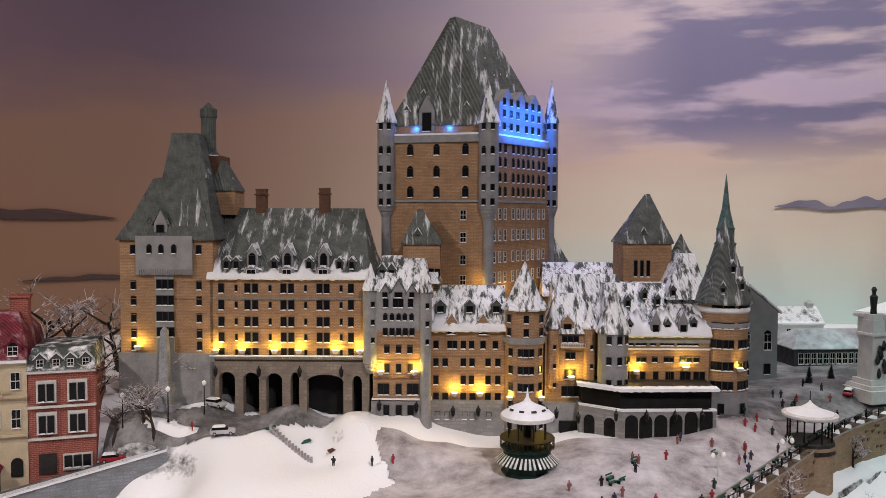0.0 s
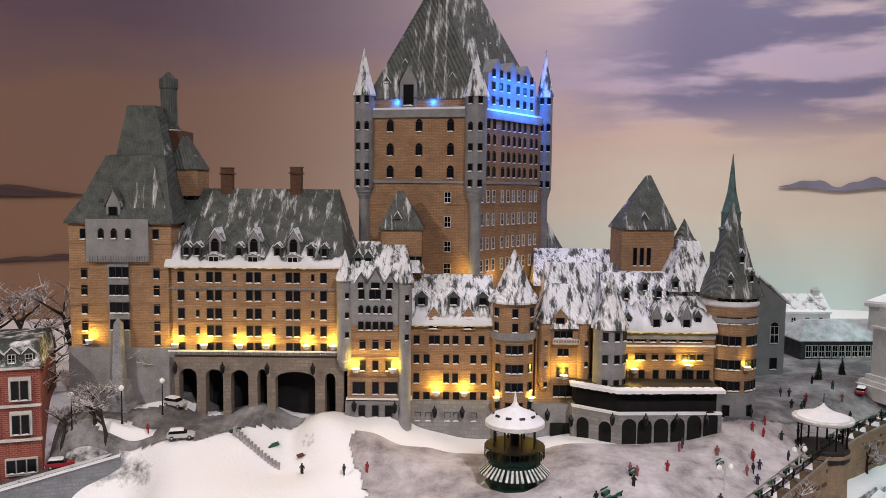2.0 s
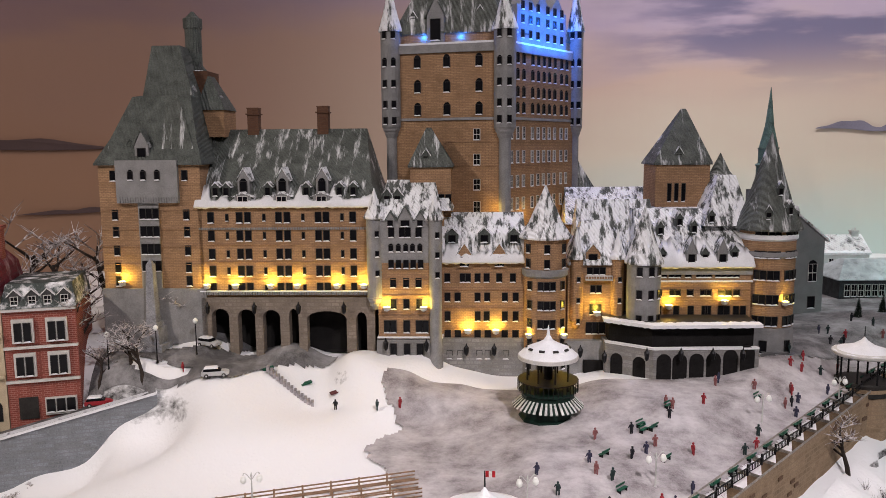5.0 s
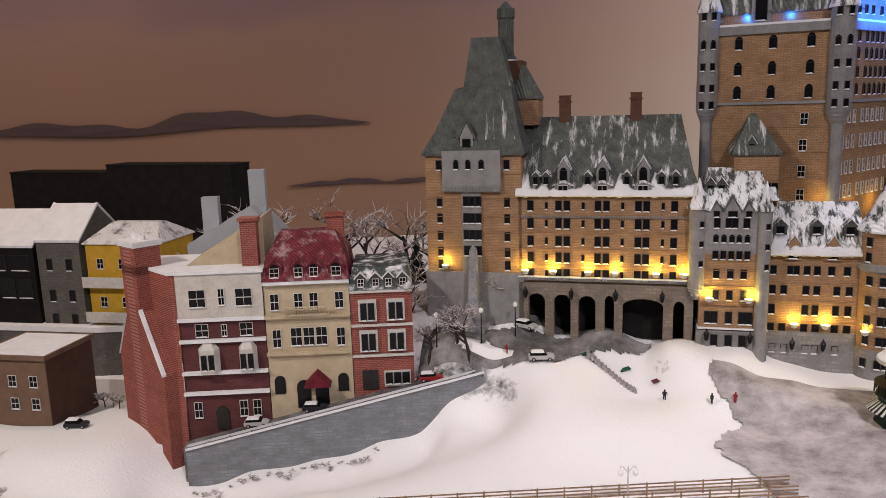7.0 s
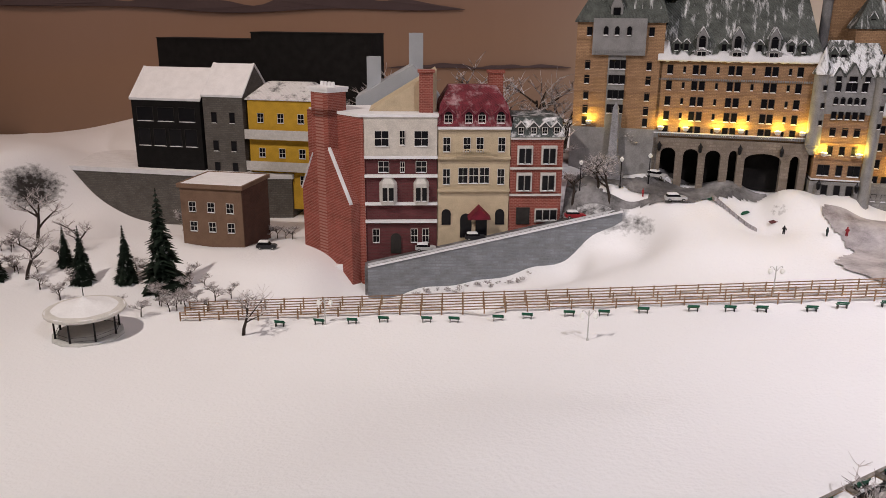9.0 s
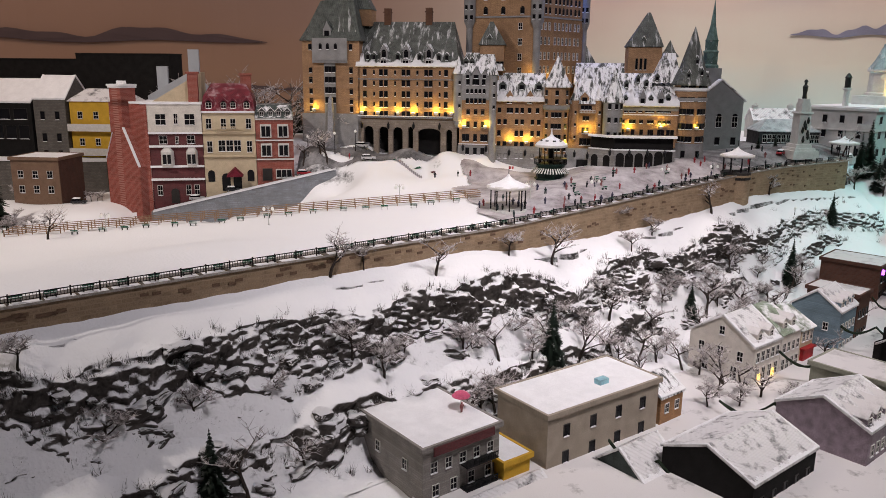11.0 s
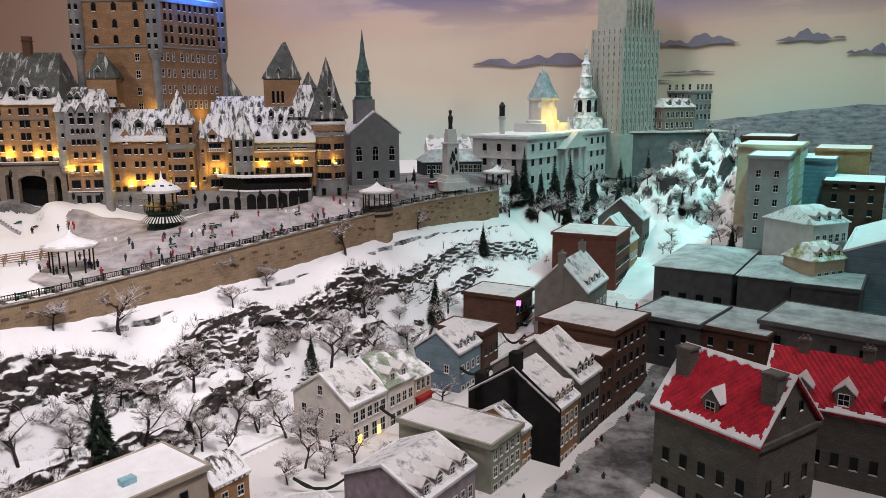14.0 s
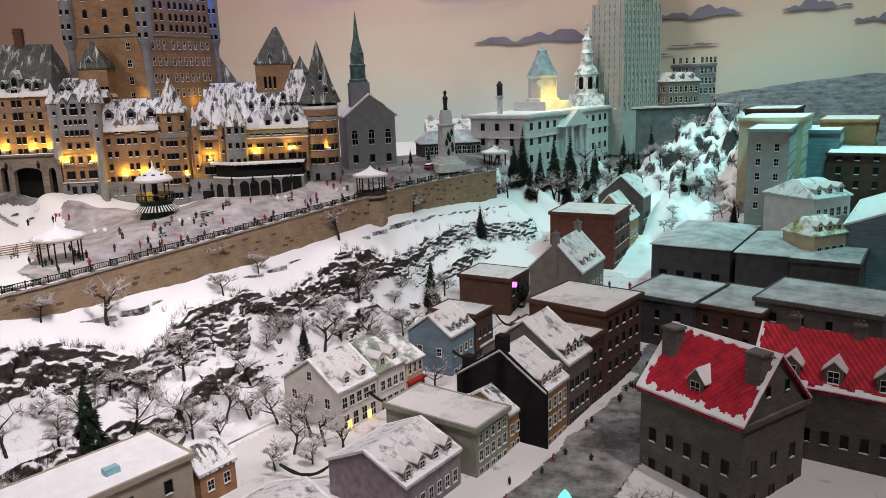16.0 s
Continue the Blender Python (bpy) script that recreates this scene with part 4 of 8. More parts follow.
# recessed entrance bay with twin turrets
bay, x0, x1, z0, z1 = block("entrance_bay", 946, 1044, 596, 728, 0.0, 0.16, TAN)
bm = bmesh.new()
loft(bm, [rect(x0 - 0.01, x1 + 0.02, -0.03, 0.1, E(0, 820)[1]), rect(x0 - 0.01, x1 + 0.02, -0.02, 0.1, E(0, 726)[1])])
part("stone_base", bm, GREY, bay)
bm = hip(x0 + 0.004, x1 - 0.004, -0.002, 0.12, z1, E(0, 520, 0.03)[1], 0.03, 0.05)
part("bay_roof", bm, COPPERSNOW, bay)
dormer(bay, E(989, 0)[0], 0.0, z1, 0.03, 0.026, 0.05, TAN, COPPERSNOW, peak=0.6)
wins(bay, 0, [(613, 9, 12, [984, 995, 1006]), (645, 8, 13, [990, 1000]), (683, 8, 18, [989, 1000]), (717, 10, 20, [984, 995, 1007])])
for a in (961, 1032):
    body, x, r, b0, b1 = turret(a, 11.5, 584, 690, 530 if a < 1000 else 535, 0.0, TAN, COPPERSNOW)
    round_windows(body, x, 0.0, r, [(b1 - 0.05 - 0.045 * i, 0.006, 0.010, [10]) for i in range(3)])
bm = bmesh.new()
bx0, bz = E(976, 622)
bx1, _ = E(1022, 622)
box(bm, bx0, bx1, -0.012, 0, bz, bz + 0.002)
box(bm, bx0, bx1, -0.012, -0.010, bz + 0.009, bz + 0.011)
for i in range(11):
    xx = bx0 + (bx1 - bx0) * i / 10
    box(bm, xx - 0.0006, xx + 0.0006, -0.012, -0.0105, bz, bz + 0.01)
part("balcony", bm, FRAMEW, bay)
sconce(996, 676, 0, 0.15)
bm = bmesh.new()
box(bm, *[E(q, 0)[0] for q in (972, 1012)], -0.034, -0.02, E(0, 815)[1], E(0, 758)[1])
part("doorway", bm, BLACK, bay)
lantern(968, 745, -0.03)
lantern(1010, 755, -0.06)

# east wing above the arcaded terrace
east, x0, x1, z0, z1 = block("east_wing", 1084, 1262, 600, 720, 0, 0.24, TAN)
wins(east, 0, [(618, 10, 10, [1112, 1126, 1136, 1154, 1173, 1181, 1189, 1206, 1216, 1226, 1236]), (650, 10, 11, [1104, 1128, 1136, 1158, 1181, 1189, 1212, 1224, 1238]), (685, 9, 17, [1104, 1135, 1160, 1184, 1190, 1212, 1222, 1238, 1250])])
course(east, 1084, 1262, 626, 0, 0.2, 3, 0.003, SNOW, "snow_ledge")
bm = bmesh.new()
box(bm, x0, x1 + 0.002, -0.003, 0.1, E(0, 600)[1] - 0.016, E(0, 596)[1])
part("grey_frieze", bm, GREY, east)
for b in (658, 690, 640):
    course(east, 1084, 1262, b, 0, 0.2, 1.0, 0.0013, TAN)
bm = bmesh.new()
ra, rz = E(1056, 497, 0.1)
rb, _ = E(1215, 490, 0.1)
loft(bm, [rect(x0 - 0.02, x1 + 0.005, -0.008, 0.26, z1), rect(x0 - 0.02, x1 + 0.005, -0.008, 0.26, z1 + 0.004), rect(ra, rb, 0.095, 0.16, rz)])
part("east_roof", bm, COPPERSNOW, east)
snow_strip(east, x0 - 0.02, x1 + 0.004, -0.011, z1 + 0.002, 0.10, rz - z1, 15, 0.3)
for a, b, w in ((1103, 535, 11), (1135, 520, 10), (1160, 532, 10), (1189, 515, 10), (1107, 582, 12), (1180, 582, 12), (1230, 578, 12)):
    v = 0.012 if b > 560 else 0.05
    x, z = E(a, b + 8, v)
    dormer(east, x, v - 0.008, z, w * 0.00135, 0.018, 0.05, COPPERBARE, COPPERSNOW, peak=0.9)
for a in (1158, 1211):
    x, z = E(a, 596)
    dormer(east, x, -0.004, z - 0.004, 0.022, 0.03, 0.05, GREY, COPPERSNOW, peak=1.4)
body, x, r, b0, b1 = turret(1077, 29, 592, 705, 495, -0.03, GREY, COPPERSNOW, False, 22, 1.15)
round_windows(body, x, -0.03, r, [(E(0, b, -0.03)[1], 0.010, 0.018, [-25, 14, 48]) for b in (613, 652, 695)])
sconce(1120, 664, 0)
sconce(1215, 656, 0)
arc = thing("arcaded_terrace", "grey stone arcade carrying a snow-covered terrace along the hotel", "terrace", hotel.matrix_basis)
ax0, az1 = E(1096, 748, -0.11)
ax1, _ = E(1282, 738, -0.11)
lx0, _ = E(1012, 748, -0.05)
zg = 0.94
bm = bmesh.new()
foot_pts = [(lx0, -0.055), (ax0, -0.115), (ax1, -0.105), (ax1 + 0.005, 0.05), (lx0, 0.05)]
slab(bm, foot_pts, zg, az1)
part("arcade_wall", bm, ASHLAR, arc)
bm = bmesh.new()
inset = [(lx0 + 0.01, -0.04), (ax0, -0.098), (ax1 - 0.006, -0.088), (ax1 - 0.004, 0.05), (lx0 + 0.01, 0.05)]
slab(bm, inset, az1, E(0, 704, -0.09)[1])
part("glazed_gallery", bm, BLACK, arc)
bm = bmesh.new()
wide = [(lx0 - 0.004, -0.055), (ax0 - 0.002, -0.116), (ax1 + 0.005, -0.106), (ax1 + 0.008, 0.0), (lx0, 0.0)]
slab(bm, wide, E(0, 704, -0.09)[1], E(0, 702, -0.09)[1])
part("terrace_roof", bm, FRAMED, arc)
bm = bmesh.new()
rings = []
for i in range(81):
    t = i / 80
    q = t * 1.6
    (xa, ya), (xb, yb), u = (wide[0], wide[1], q / 0.6) if q < 0.6 else (wide[1], wide[2], q - 0.6)
    x, y, n_ = xa + (xb - xa) * u, ya + (yb - ya) * u, noise.noise((t * 40, 2, 0))
    zt = E(0, 702, -0.09)[1]
    rings.append([(x, y - 0.002, zt - 0.004 - 0.002 * n_), (x, y - 0.002, zt + 0.003 + 0.001 * n_), (x, y + 0.022 + 0.01 * n_, zt + 0.004), (x, y + 0.022 + 0.01 * n_, zt)])
loft(bm, rings)
part("terrace_snow", bm, SNOW, arc)
bm = bmesh.new()
for p, q in zip(foot_pts[:2], foot_pts[1:3]):
    n = 10
    for i in range(n):
        a = [(p[0] + (q[0] - p[0]) * t, p[1] + (q[1] - p[1]) * t - 0.002) for t in (i / n, (i + 1) / n)]
        loft(bm, [[(a[0][0], a[0][1], az1), (a[1][0], a[1][1], az1), (a[1][0], a[1][1] + 0.012, az1), (a[0][0], a[0][1] + 0.012, az1)],
                  [(a[0][0], a[0][1], az1 + 0.004), (a[1][0], a[1][1], az1 + 0.004), (a[1][0], a[1][1] + 0.012, az1 + 0.004), (a[0][0], a[0][1] + 0.012, az1 + 0.004)]])
part("parapet_snow", bm, SNOW, arc)
# flat black plates: the shade of the deep terrace arches as colour
for t in (0.10, 0.25, 0.41, 0.57, 0.73, 0.89):
    bm = bmesh.new()
    w, h = 0.0145, 0.040
    pts = [(-w, 0), (w, 0)] + [(w * math.cos(math.pi * i / 8), h + w * math.sin(math.pi * i / 8)) for i in range(9)]
    loft(bm, [[(px, -0.0012, pz) for px, pz in pts], [(px, 0.004, pz) for px, pz in pts]])
    part("arched_opening", bm, BLACK, arc, place=pose(ax0 + (ax1 - ax0) * t, -0.115 + 0.01 * t, upper(*(hotel.matrix_basis @ Vector((ax0 + (ax1 - ax0) * t, -0.11, 0)))[:2]) - 0.002, 0, 0, 2.5))
for t in (0.25, 0.72):
    bm = bmesh.new()
    w, h = 0.013, 0.042
    pts = [(-w, 0), (w, 0)] + [(w * math.cos(math.pi * i / 8), h + w * math.sin(math.pi * i / 8)) for i in range(9)]
    loft(bm, [[(px, -0.0012, pz) for px, pz in pts], [(px, 0.004, pz) for px, pz in pts]])
    part("arched_opening", bm, BLACK, arc, place=pose(lx0 + (ax0 - lx0) * t, -0.055 - 0.06 * t, 0.972, 0, 0, -30))
for a in (1083, 1142, 1197, 1249):
    lantern(a, 752, -0.115)

# round corner tower
body, x, r, b0, b1 = turret(1287, 46, 532, 780, 372, 0.045, TAN, COPPER, False, 28, 1.2)
for b in (546, 575):
    z = E(0, b, 0)[1]
    bm = bmesh.new()
    lathe(bm, x, 0.045, [(r, z - 0.012), (r + 0.004, z - 0.008), (r + 0.004, z), (r, z + 0.002)], 28)
    part("stone_ring", bm, GREY if b > 560 else SNOW, body)
bm = bmesh.new()
lathe(bm, x, 0.045, [(r + 0.004, E(0, 800)[1]), (r + 0.002, E(0, 705)[1])], 28)
part("stone_base", bm, GREY, body)
for b in (549, 584, 622, 664, 701):
    round_windows(body, x, 0.045, r, [(E(0, b)[1], 0.011, 0.014 if b < 600 else 0.02, [-38, -26, -12, 0, 24, 36, 52])])
round_windows(body, x, 0.045, r + 0.003, [(E(0, 756)[1], 0.013, 0.036, [-20, 30])])
for an, bb in ((-20, 508), (25, 500), (60, 512), (10, 468)):
    a = radians(an)
    rr = r * (1.0 if bb > 490 else 0.72)
    dormer(body, x + rr * math.sin(a), 0.045 - rr * math.cos(a), E(0, bb + 12, 0)[1], 0.014, 0.018, 0.04, COPPERBARE, COPPERSNOW, turn=an, peak=0.9)
sconce(1318, 658, -0.002)

# central tower
tw = part("central_tower", bmesh.new(), TAN, hotel)
tower = tw
fx, zt = E(836, 222, 0.11)
lx, _ = E(642, 222, 0.17)
rx, _ = E(956, 222, 0.36)
A0, B0, C0 = Vector((lx, 0.17)), Vector((fx, 0.11)), Vector((rx, 0.36))
D0 = A0 + C0 - B0
quad = [tuple(B0), tuple(C0), tuple(D0), tuple(A0)]
bm = bmesh.new()
slab(bm, quad, 1.0, zt)
part("tower_shaft", bm, TAN, tower)


def grown(d):
    c = (B0 + D0) / 2
    return [tuple(c + (Vector(q) - c) * (1 + d / (Vector(q) - c).length)) for q in quad]


zc = E(0, 345, 0.14)[1]
bm = bmesh.new()
slab(bm, grown(0.005), zc, zc + 0.006)
part("corbel_course", bm, GREY, tower)
bm = bmesh.new()
slab(bm, grown(0.008), zt - 0.012, zt + 0.006)
part("cornice", bm, GREY, tower)
bm = bmesh.new()
slab(bm, grown(0.005), zt + 0.006, zt + 0.011)
part("cornice_snow", bm, SNOW, tower)
for z in [E(0, b, 0.14)[1] for b in (382, 422, 465)]:
    bm = bmesh.new()
    slab(bm, grown(0.0012), z, z + 0.0018)
    part("string_course", bm, TAN, tower)


def face_windows(P, Q, rows, style="w"):
    d = Q - P
    n = d.normalized()
    an = math.degrees(math.atan2(d.y, d.x))
    for z, w, h, ts in rows:
        for t in ts:
            p = P + d * t
            window(tower, p.x + 0.0005 * n.y, p.y - 0.0005 * n.x, z, w, h, an, style)


face_windows(A0, B0, [(E(0, b, 0.14)[1], 0.014, 0.022, [0.24, 0.5, 0.78]) for b in (257, 298, 336)], "da")
face_windows(A0, B0, [(E(0, b, 0.14)[1], 0.014, 0.024, [0.76]) for b in (378, 420, 462, 500)])
seven = [0.08, 0.16, 0.24, 0.36, 0.44, 0.52, 0.60, 0.68, 0.78, 0.86]
face_windows(B0, C0, [(E(0, b, 0.2)[1], 0.009, 0.021, seven) for b in (254, 280, 308, 334)], "da")
face_windows(B0, C0, [(E(0, b, 0.2)[1], 0.009, 0.027, seven) for b in (376, 415, 455, 492)])
for P, hw, bot in ((A0, 17, 352), (B0, 19, 356), (C0, 13, 352)):
    v = P.y
    k = 1 + v / 1.646
    r = hw * 0.00122 * k
    zb, ztop, ztip = E(0, bot, v)[1], E(0, 198, v)[1], E(0, 118 if P is not B0 else 120, v)[1]
    bm = bmesh.new()
    lathe(bm, P.x, P.y, [(r * 0.55, zb - 0.028), (r * 0.7, zb - 0.02), (r * 0.72, zb - 0.016), (r * 0.85, zb - 0.012), (r * 0.87, zb - 0.008), (r, zb - 0.003), (r, ztop)], 18)
    t = part("corner_turret", bm, GREY, tower)
    bm = bmesh.new()
    lathe(bm, P.x, P.y, [(r * 1.18, ztop), (r * 1.2, ztop + 0.004), (r * 0.75, ztop + (ztip - ztop) * 0.35), (r * 0.3, ztop + (ztip - ztop) * 0.75), (0.0008, ztip)], 18)
    part("turret_roof", bm, COPPERSNOW, t)
    bm = bmesh.new()
    lathe(bm, P.x, P.y, [(r * 0.55, 1.0), (r * 0.55, zb - 0.026)], 12)
    part("corner_shaft", bm, GREY, t)
    for b in (205, 250, 284, 318, 345):
        z = E(0, b, v)[1] - 0.008
        for an in (-30, 20):
            a = radians(an)
            window(t, P.x + (r + 0.0004) * math.sin(a), P.y - (r + 0.0004) * math.cos(a), z, 0.009, 0.016, an, "da" if b == 250 else "d")
# tower roof, steep with a short ridge
zr = zt + 0.011
ins = grown(-0.012)
cA, cB, cC, cD = [Vector(q) for q in (ins[3], ins[0], ins[1], ins[2])]
ax, az = E(768, 2, 0.24)
bx_, bz_ = E(832, 24, 0.30)
R0, R1 = Vector((ax, 0.24)), Vector((bx_, 0.32))
wall_h = zr + 0.02
bm = bmesh.new()
slab(bm, ins, zr - 0.004, wall_h)
part("attic", bm, TAN, tower)
o = grown(-0.006)
bm = bmesh.new()
base_ring = [(*o[0], wall_h), (*o[1], wall_h), (*o[2], wall_h), (*o[3], wall_h)]
m = (R1 - R0)
pn = Vector((-m.y, m.x)).normalized() * 0.012
top_ring = [(*(R0 - pn), az), (*(R1 - pn), az - 0.012), (*(R1 + pn), az - 0.012), (*(R0 + pn), az)]
lowr = [(p[0], p[1], p[2] + 0.004) for p in base_ring]
loft(bm, [base_ring, lowr, top_ring])
part("tower_roof", bm, COPPER, tower)


def roof_spot(P, Q, t, up):
    """A spot on a slope of the tower roof above the face from P to Q."""
    base = P + (Q - P) * t
    mid = R0 + (R1 - R0) * (0.15 if (P - A0).length < 0.05 else 0.5)
    return base + (mid - base) * up, wall_h + (az - wall_h) * up


fa = math.degrees(math.atan2((cB - cA).y, (cB - cA).x))
fb = math.degrees(math.atan2((cC - cB).y, (cC - cB).x))
p, z = roof_spot(cA, cB, 0.38, 0.0)
dormer(tower, p.x, p.y - 0.004, z - 0.022, 0.04, 0.062, 0.06, GREY, COPPER, fa, 1.0)
for t, up in ((0.12, 0.08), (0.24, 0.22), (0.72, 0.25), (0.80, 0.10), (0.5, 0.45)):
    p, z = roof_spot(cA, cB, t, up)
    dormer(tower, p.x, p.y, z - 0.004, 0.018, 0.02, 0.045, COPPERBARE, COPPERSNOW, fa, 0.8)
for t, up in ((0.25, 0.55), (0.4, 0.55), (0.62, 0.55), (0.75, 0.55), (0.35, 0.40), (0.55, 0.42), (0.72, 0.42)):
    p, z = roof_spot(cB, cC, t, up)
    dormer(tower, p.x, p.y, z - 0.004, 0.015, 0.017, 0.045, COPPERBARE, COPPERSNOW, fb, 0.8)
# gabled stone front lit in blue
d = (cC - cB)
p = cB + d * 0.52
bm = bmesh.new()
hw, hh = d.length * 0.36, 0.085
box(bm, -hw, hw, -0.004, 0.06, 0, hh)
for s in (-0.62, 0.0, 0.62):
    loft(bm, [[(s * hw - hw * 0.3, -0.004, hh), (s * hw + hw * 0.3, -0.004, hh), (s * hw, -0.004, hh + 0.035)], [(s * hw - hw * 0.3, 0.06, hh), (s * hw + hw * 0.3, 0.06, hh), (s * hw, 0.06, hh + 0.035)]])
fm = pose(p.x, p.y, zr, 0, 0, fb)
front = part("attic_front", bm, GREY, tower, "stone gable front", fm)
for zz in (0.012, 0.045, 0.075):
    for t in (-0.8, -0.5, -0.2, 0.2, 0.5, 0.8):
        q = fm @ Vector((t * hw, -0.0046, zz))
        window(tower, q.x, q.y, q.z, 0.010, 0.018, fb)
for t in (-0.75, -0.25, 0.25, 0.75):
    for zz in (0.004, 0.06):
        q = hotel.matrix_basis @ (fm @ Vector((t * hw, -0.028, zz)))
        bulb("blue_light", q, 0.16, (0.01, 0.17, 1.0), 0.004)
for P, Q, t in ((A0, B0, 0.3), (A0, B0, 0.62), (A0, B0, 0.08)):
    q = P + (Q - P) * t
    bulb("blue_light", hotel.matrix_basis @ Vector((q.x, q.y + 0.004, zr + 0.012)), 0.06, (0.01, 0.17, 1.0), 0.004)
# yellow light at the foot of the tower
for t in (0.25, 0.62, 0.95):
    q = B0 + (C0 - B0) * t
    bulb("tower_light", hotel.matrix_basis @ Vector((q.x + 0.012, q.y - 0.022, E(0, 505, 0.2)[1])), 0.05, (1.0, 0.62, 0.1))
q = A0 + (B0 - A0) * 0.9
bulb("tower_light", hotel.matrix_basis @ Vector((q.x, q.y - 0.02, E(0, 495, 0.12)[1])), 0.03, (1.0, 0.62, 0.1))

# small square tower, brick square tower and back roofs
for a0, a1, tip, eave, base, v, roof in ((672, 743, 358, 426, 520, 0.05, COPPER), (1094, 1186, 328, 422, 500, 0.15, COPPER)):
    xx0, ze = E(a0, eave, v)
    xx1, zb = E(a1, base, v)
    w = xx1 - xx0
    bm = bmesh.new()
    box(bm, xx0, xx1, v, v + w, zb - 0.12, ze)
    t = part("square_tower", bm, TAN, hotel)
    bm = bmesh.new()
    xm, ztp = E((a0 + a1) / 2 - 4, tip, v + w / 2)
    loft(bm, [rect(xx0 - 0.005, xx1 + 0.005, v - 0.005, v + w + 0.005, ze), rect(xx0 - 0.005, xx1 + 0.005, v - 0.005, v + w + 0.005, ze + 0.004), rect(xm - 0.003, xm + 0.008, v + w / 2 - 0.003, v + w / 2 + 0.003, ztp)])
    part("pyramid_roof", bm, roof, t)
    xm, _ = E((a0 + a1) / 2 - (8 if a0 < 800 else 6), 0, v)
    dormer(t, xm, v + 0.006, ze + 0.002, 0.017, 0.024, 0.04, COPPERBARE, COPPERSNOW, peak=0.8)
    if a0 > 800:
        wins(t, v, [(484, 6, 33, [1118, 1130, 1142])])
        for i in range(3):
            window(t, xx1, v + w * (0.3 + 0.2 * i), zb + 0.015, 0.008, 0.034, 90)
        dormer(t, xx1 - 0.006, v + w / 2, ze + 0.002, 0.015, 0.022, 0.04, COPPERBARE, COPPERSNOW, turn=90, peak=0.8)
    else:
        wins(t, v, [(492, 9, 20, [726, 738])])
for a0, a1, top, base, v, d in ((940, 1100, 455, 520, 0.22, 0.2), (960, 1095, 480, 580, 0.08, 0.12), (675, 730, 455, 500, 0.03, 0.1)):
    xx0, zr0 = E(a0, top, v + d / 2)
    xx1, zb = E(a1, base, v)
    bm = bmesh.new()
    loft(bm, [rect(xx0 - 0.01, xx1 + 0.02, v - 0.01, v + d, zb), rect(xx0, xx1, v + d / 2, v + d / 2 + 0.012, zr0)])
    b = part("back_roof", bm, COPPERSNOW, hotel)
    bm = bmesh.new()
    box(bm, xx0, xx1, v, v + d - 0.01, 1.05, zb)
    part("back_wall", bm, TAN, b)
bm = bmesh.new()
gx0, gz = E(1165, 500, 0.1)
gx1, _ = E(1245, 500, 0.1)
loft(bm, [rect(gx0, gx1, 0.04, 0.2, gz - 0.03), rect(gx0 + 0.045, gx1 - 0.02, 0.1, 0.13, E(0, 440, 0.12)[1])])
part("gable_roof", bm, COPPERSNOW, hotel)
body, x, r, b0, b1 = turret(1203, 20, 445, 480, 402, 0.18, GREY, COPPER, False, 14)
bm = bmesh.new()
sx, sz = E(945, 390, 0.4)
loft(bm, [rect(sx, sx + 0.1, 0.36, 0.5, 1.2), rect(sx, sx + 0.1, 0.36, 0.5, E(0, 490, 0.4)[1]), rect(sx, sx + 0.012, 0.42, 0.44, sz)])
part("rear_roof", bm, COPPER, hotel)


# painted clouds
for q in ((-43, 1.46, 29, 0.09, 1, C_WEST), (-27.5, 1.195, 13, 0.03, 2, C_WEST)):
    cloud(*q, "dark brown flat-bottomed cloud painted on the sky wall")
for q in ((19.9, 1.52, 10.2, 0.07, 3, C_EAST), (31.6, 1.60, 6.6, 0.06, 4, C_EAST), (39.5, 1.60, 4.4, 0.05, 5, C_EAST), (43.5, 1.53, 3.4, 0.04, 7, C_EAST), (31.5, 1.46, 3.6, 0.012, 8, C_EAST), (29, 1.42, 2.4, 0.01, 9, C_EAST)):
    cloud(*q, "small lilac-grey cloud painted on the sky wall")
# painted distant shore
bm = bmesh.new()
pts = [(22 + i * 1.0, 1.16 + 0.14 * ease(24, 46, 22 + i) + 0.012 * noise.noise((i * 0.6, 2, 0))) for i in range(34)]
for (a, h), (b, g) in zip(pts, pts[1:]):
    loft(bm, [[sky_point(a, 0.6, 0.01), sky_point(b, 0.6, 0.01), sky_point(b, g, 0.01), sky_point(a, h, 0.01)], [sky_point(a, 0.6, 0.005), sky_point(b, 0.6, 0.005), sky_point(b, g, 0.005), sky_point(a, h, 0.005)]])
tagged(part("painted_hills", bm, snowy("distant_hills", (0.17, 0.19, 0.22), 0.5, (16, 16, 60), snow=(0.36, 0.39, 0.43), soft=0.15)), "distant blue-grey hills painted on the sky wall", "hills", kind="structure")


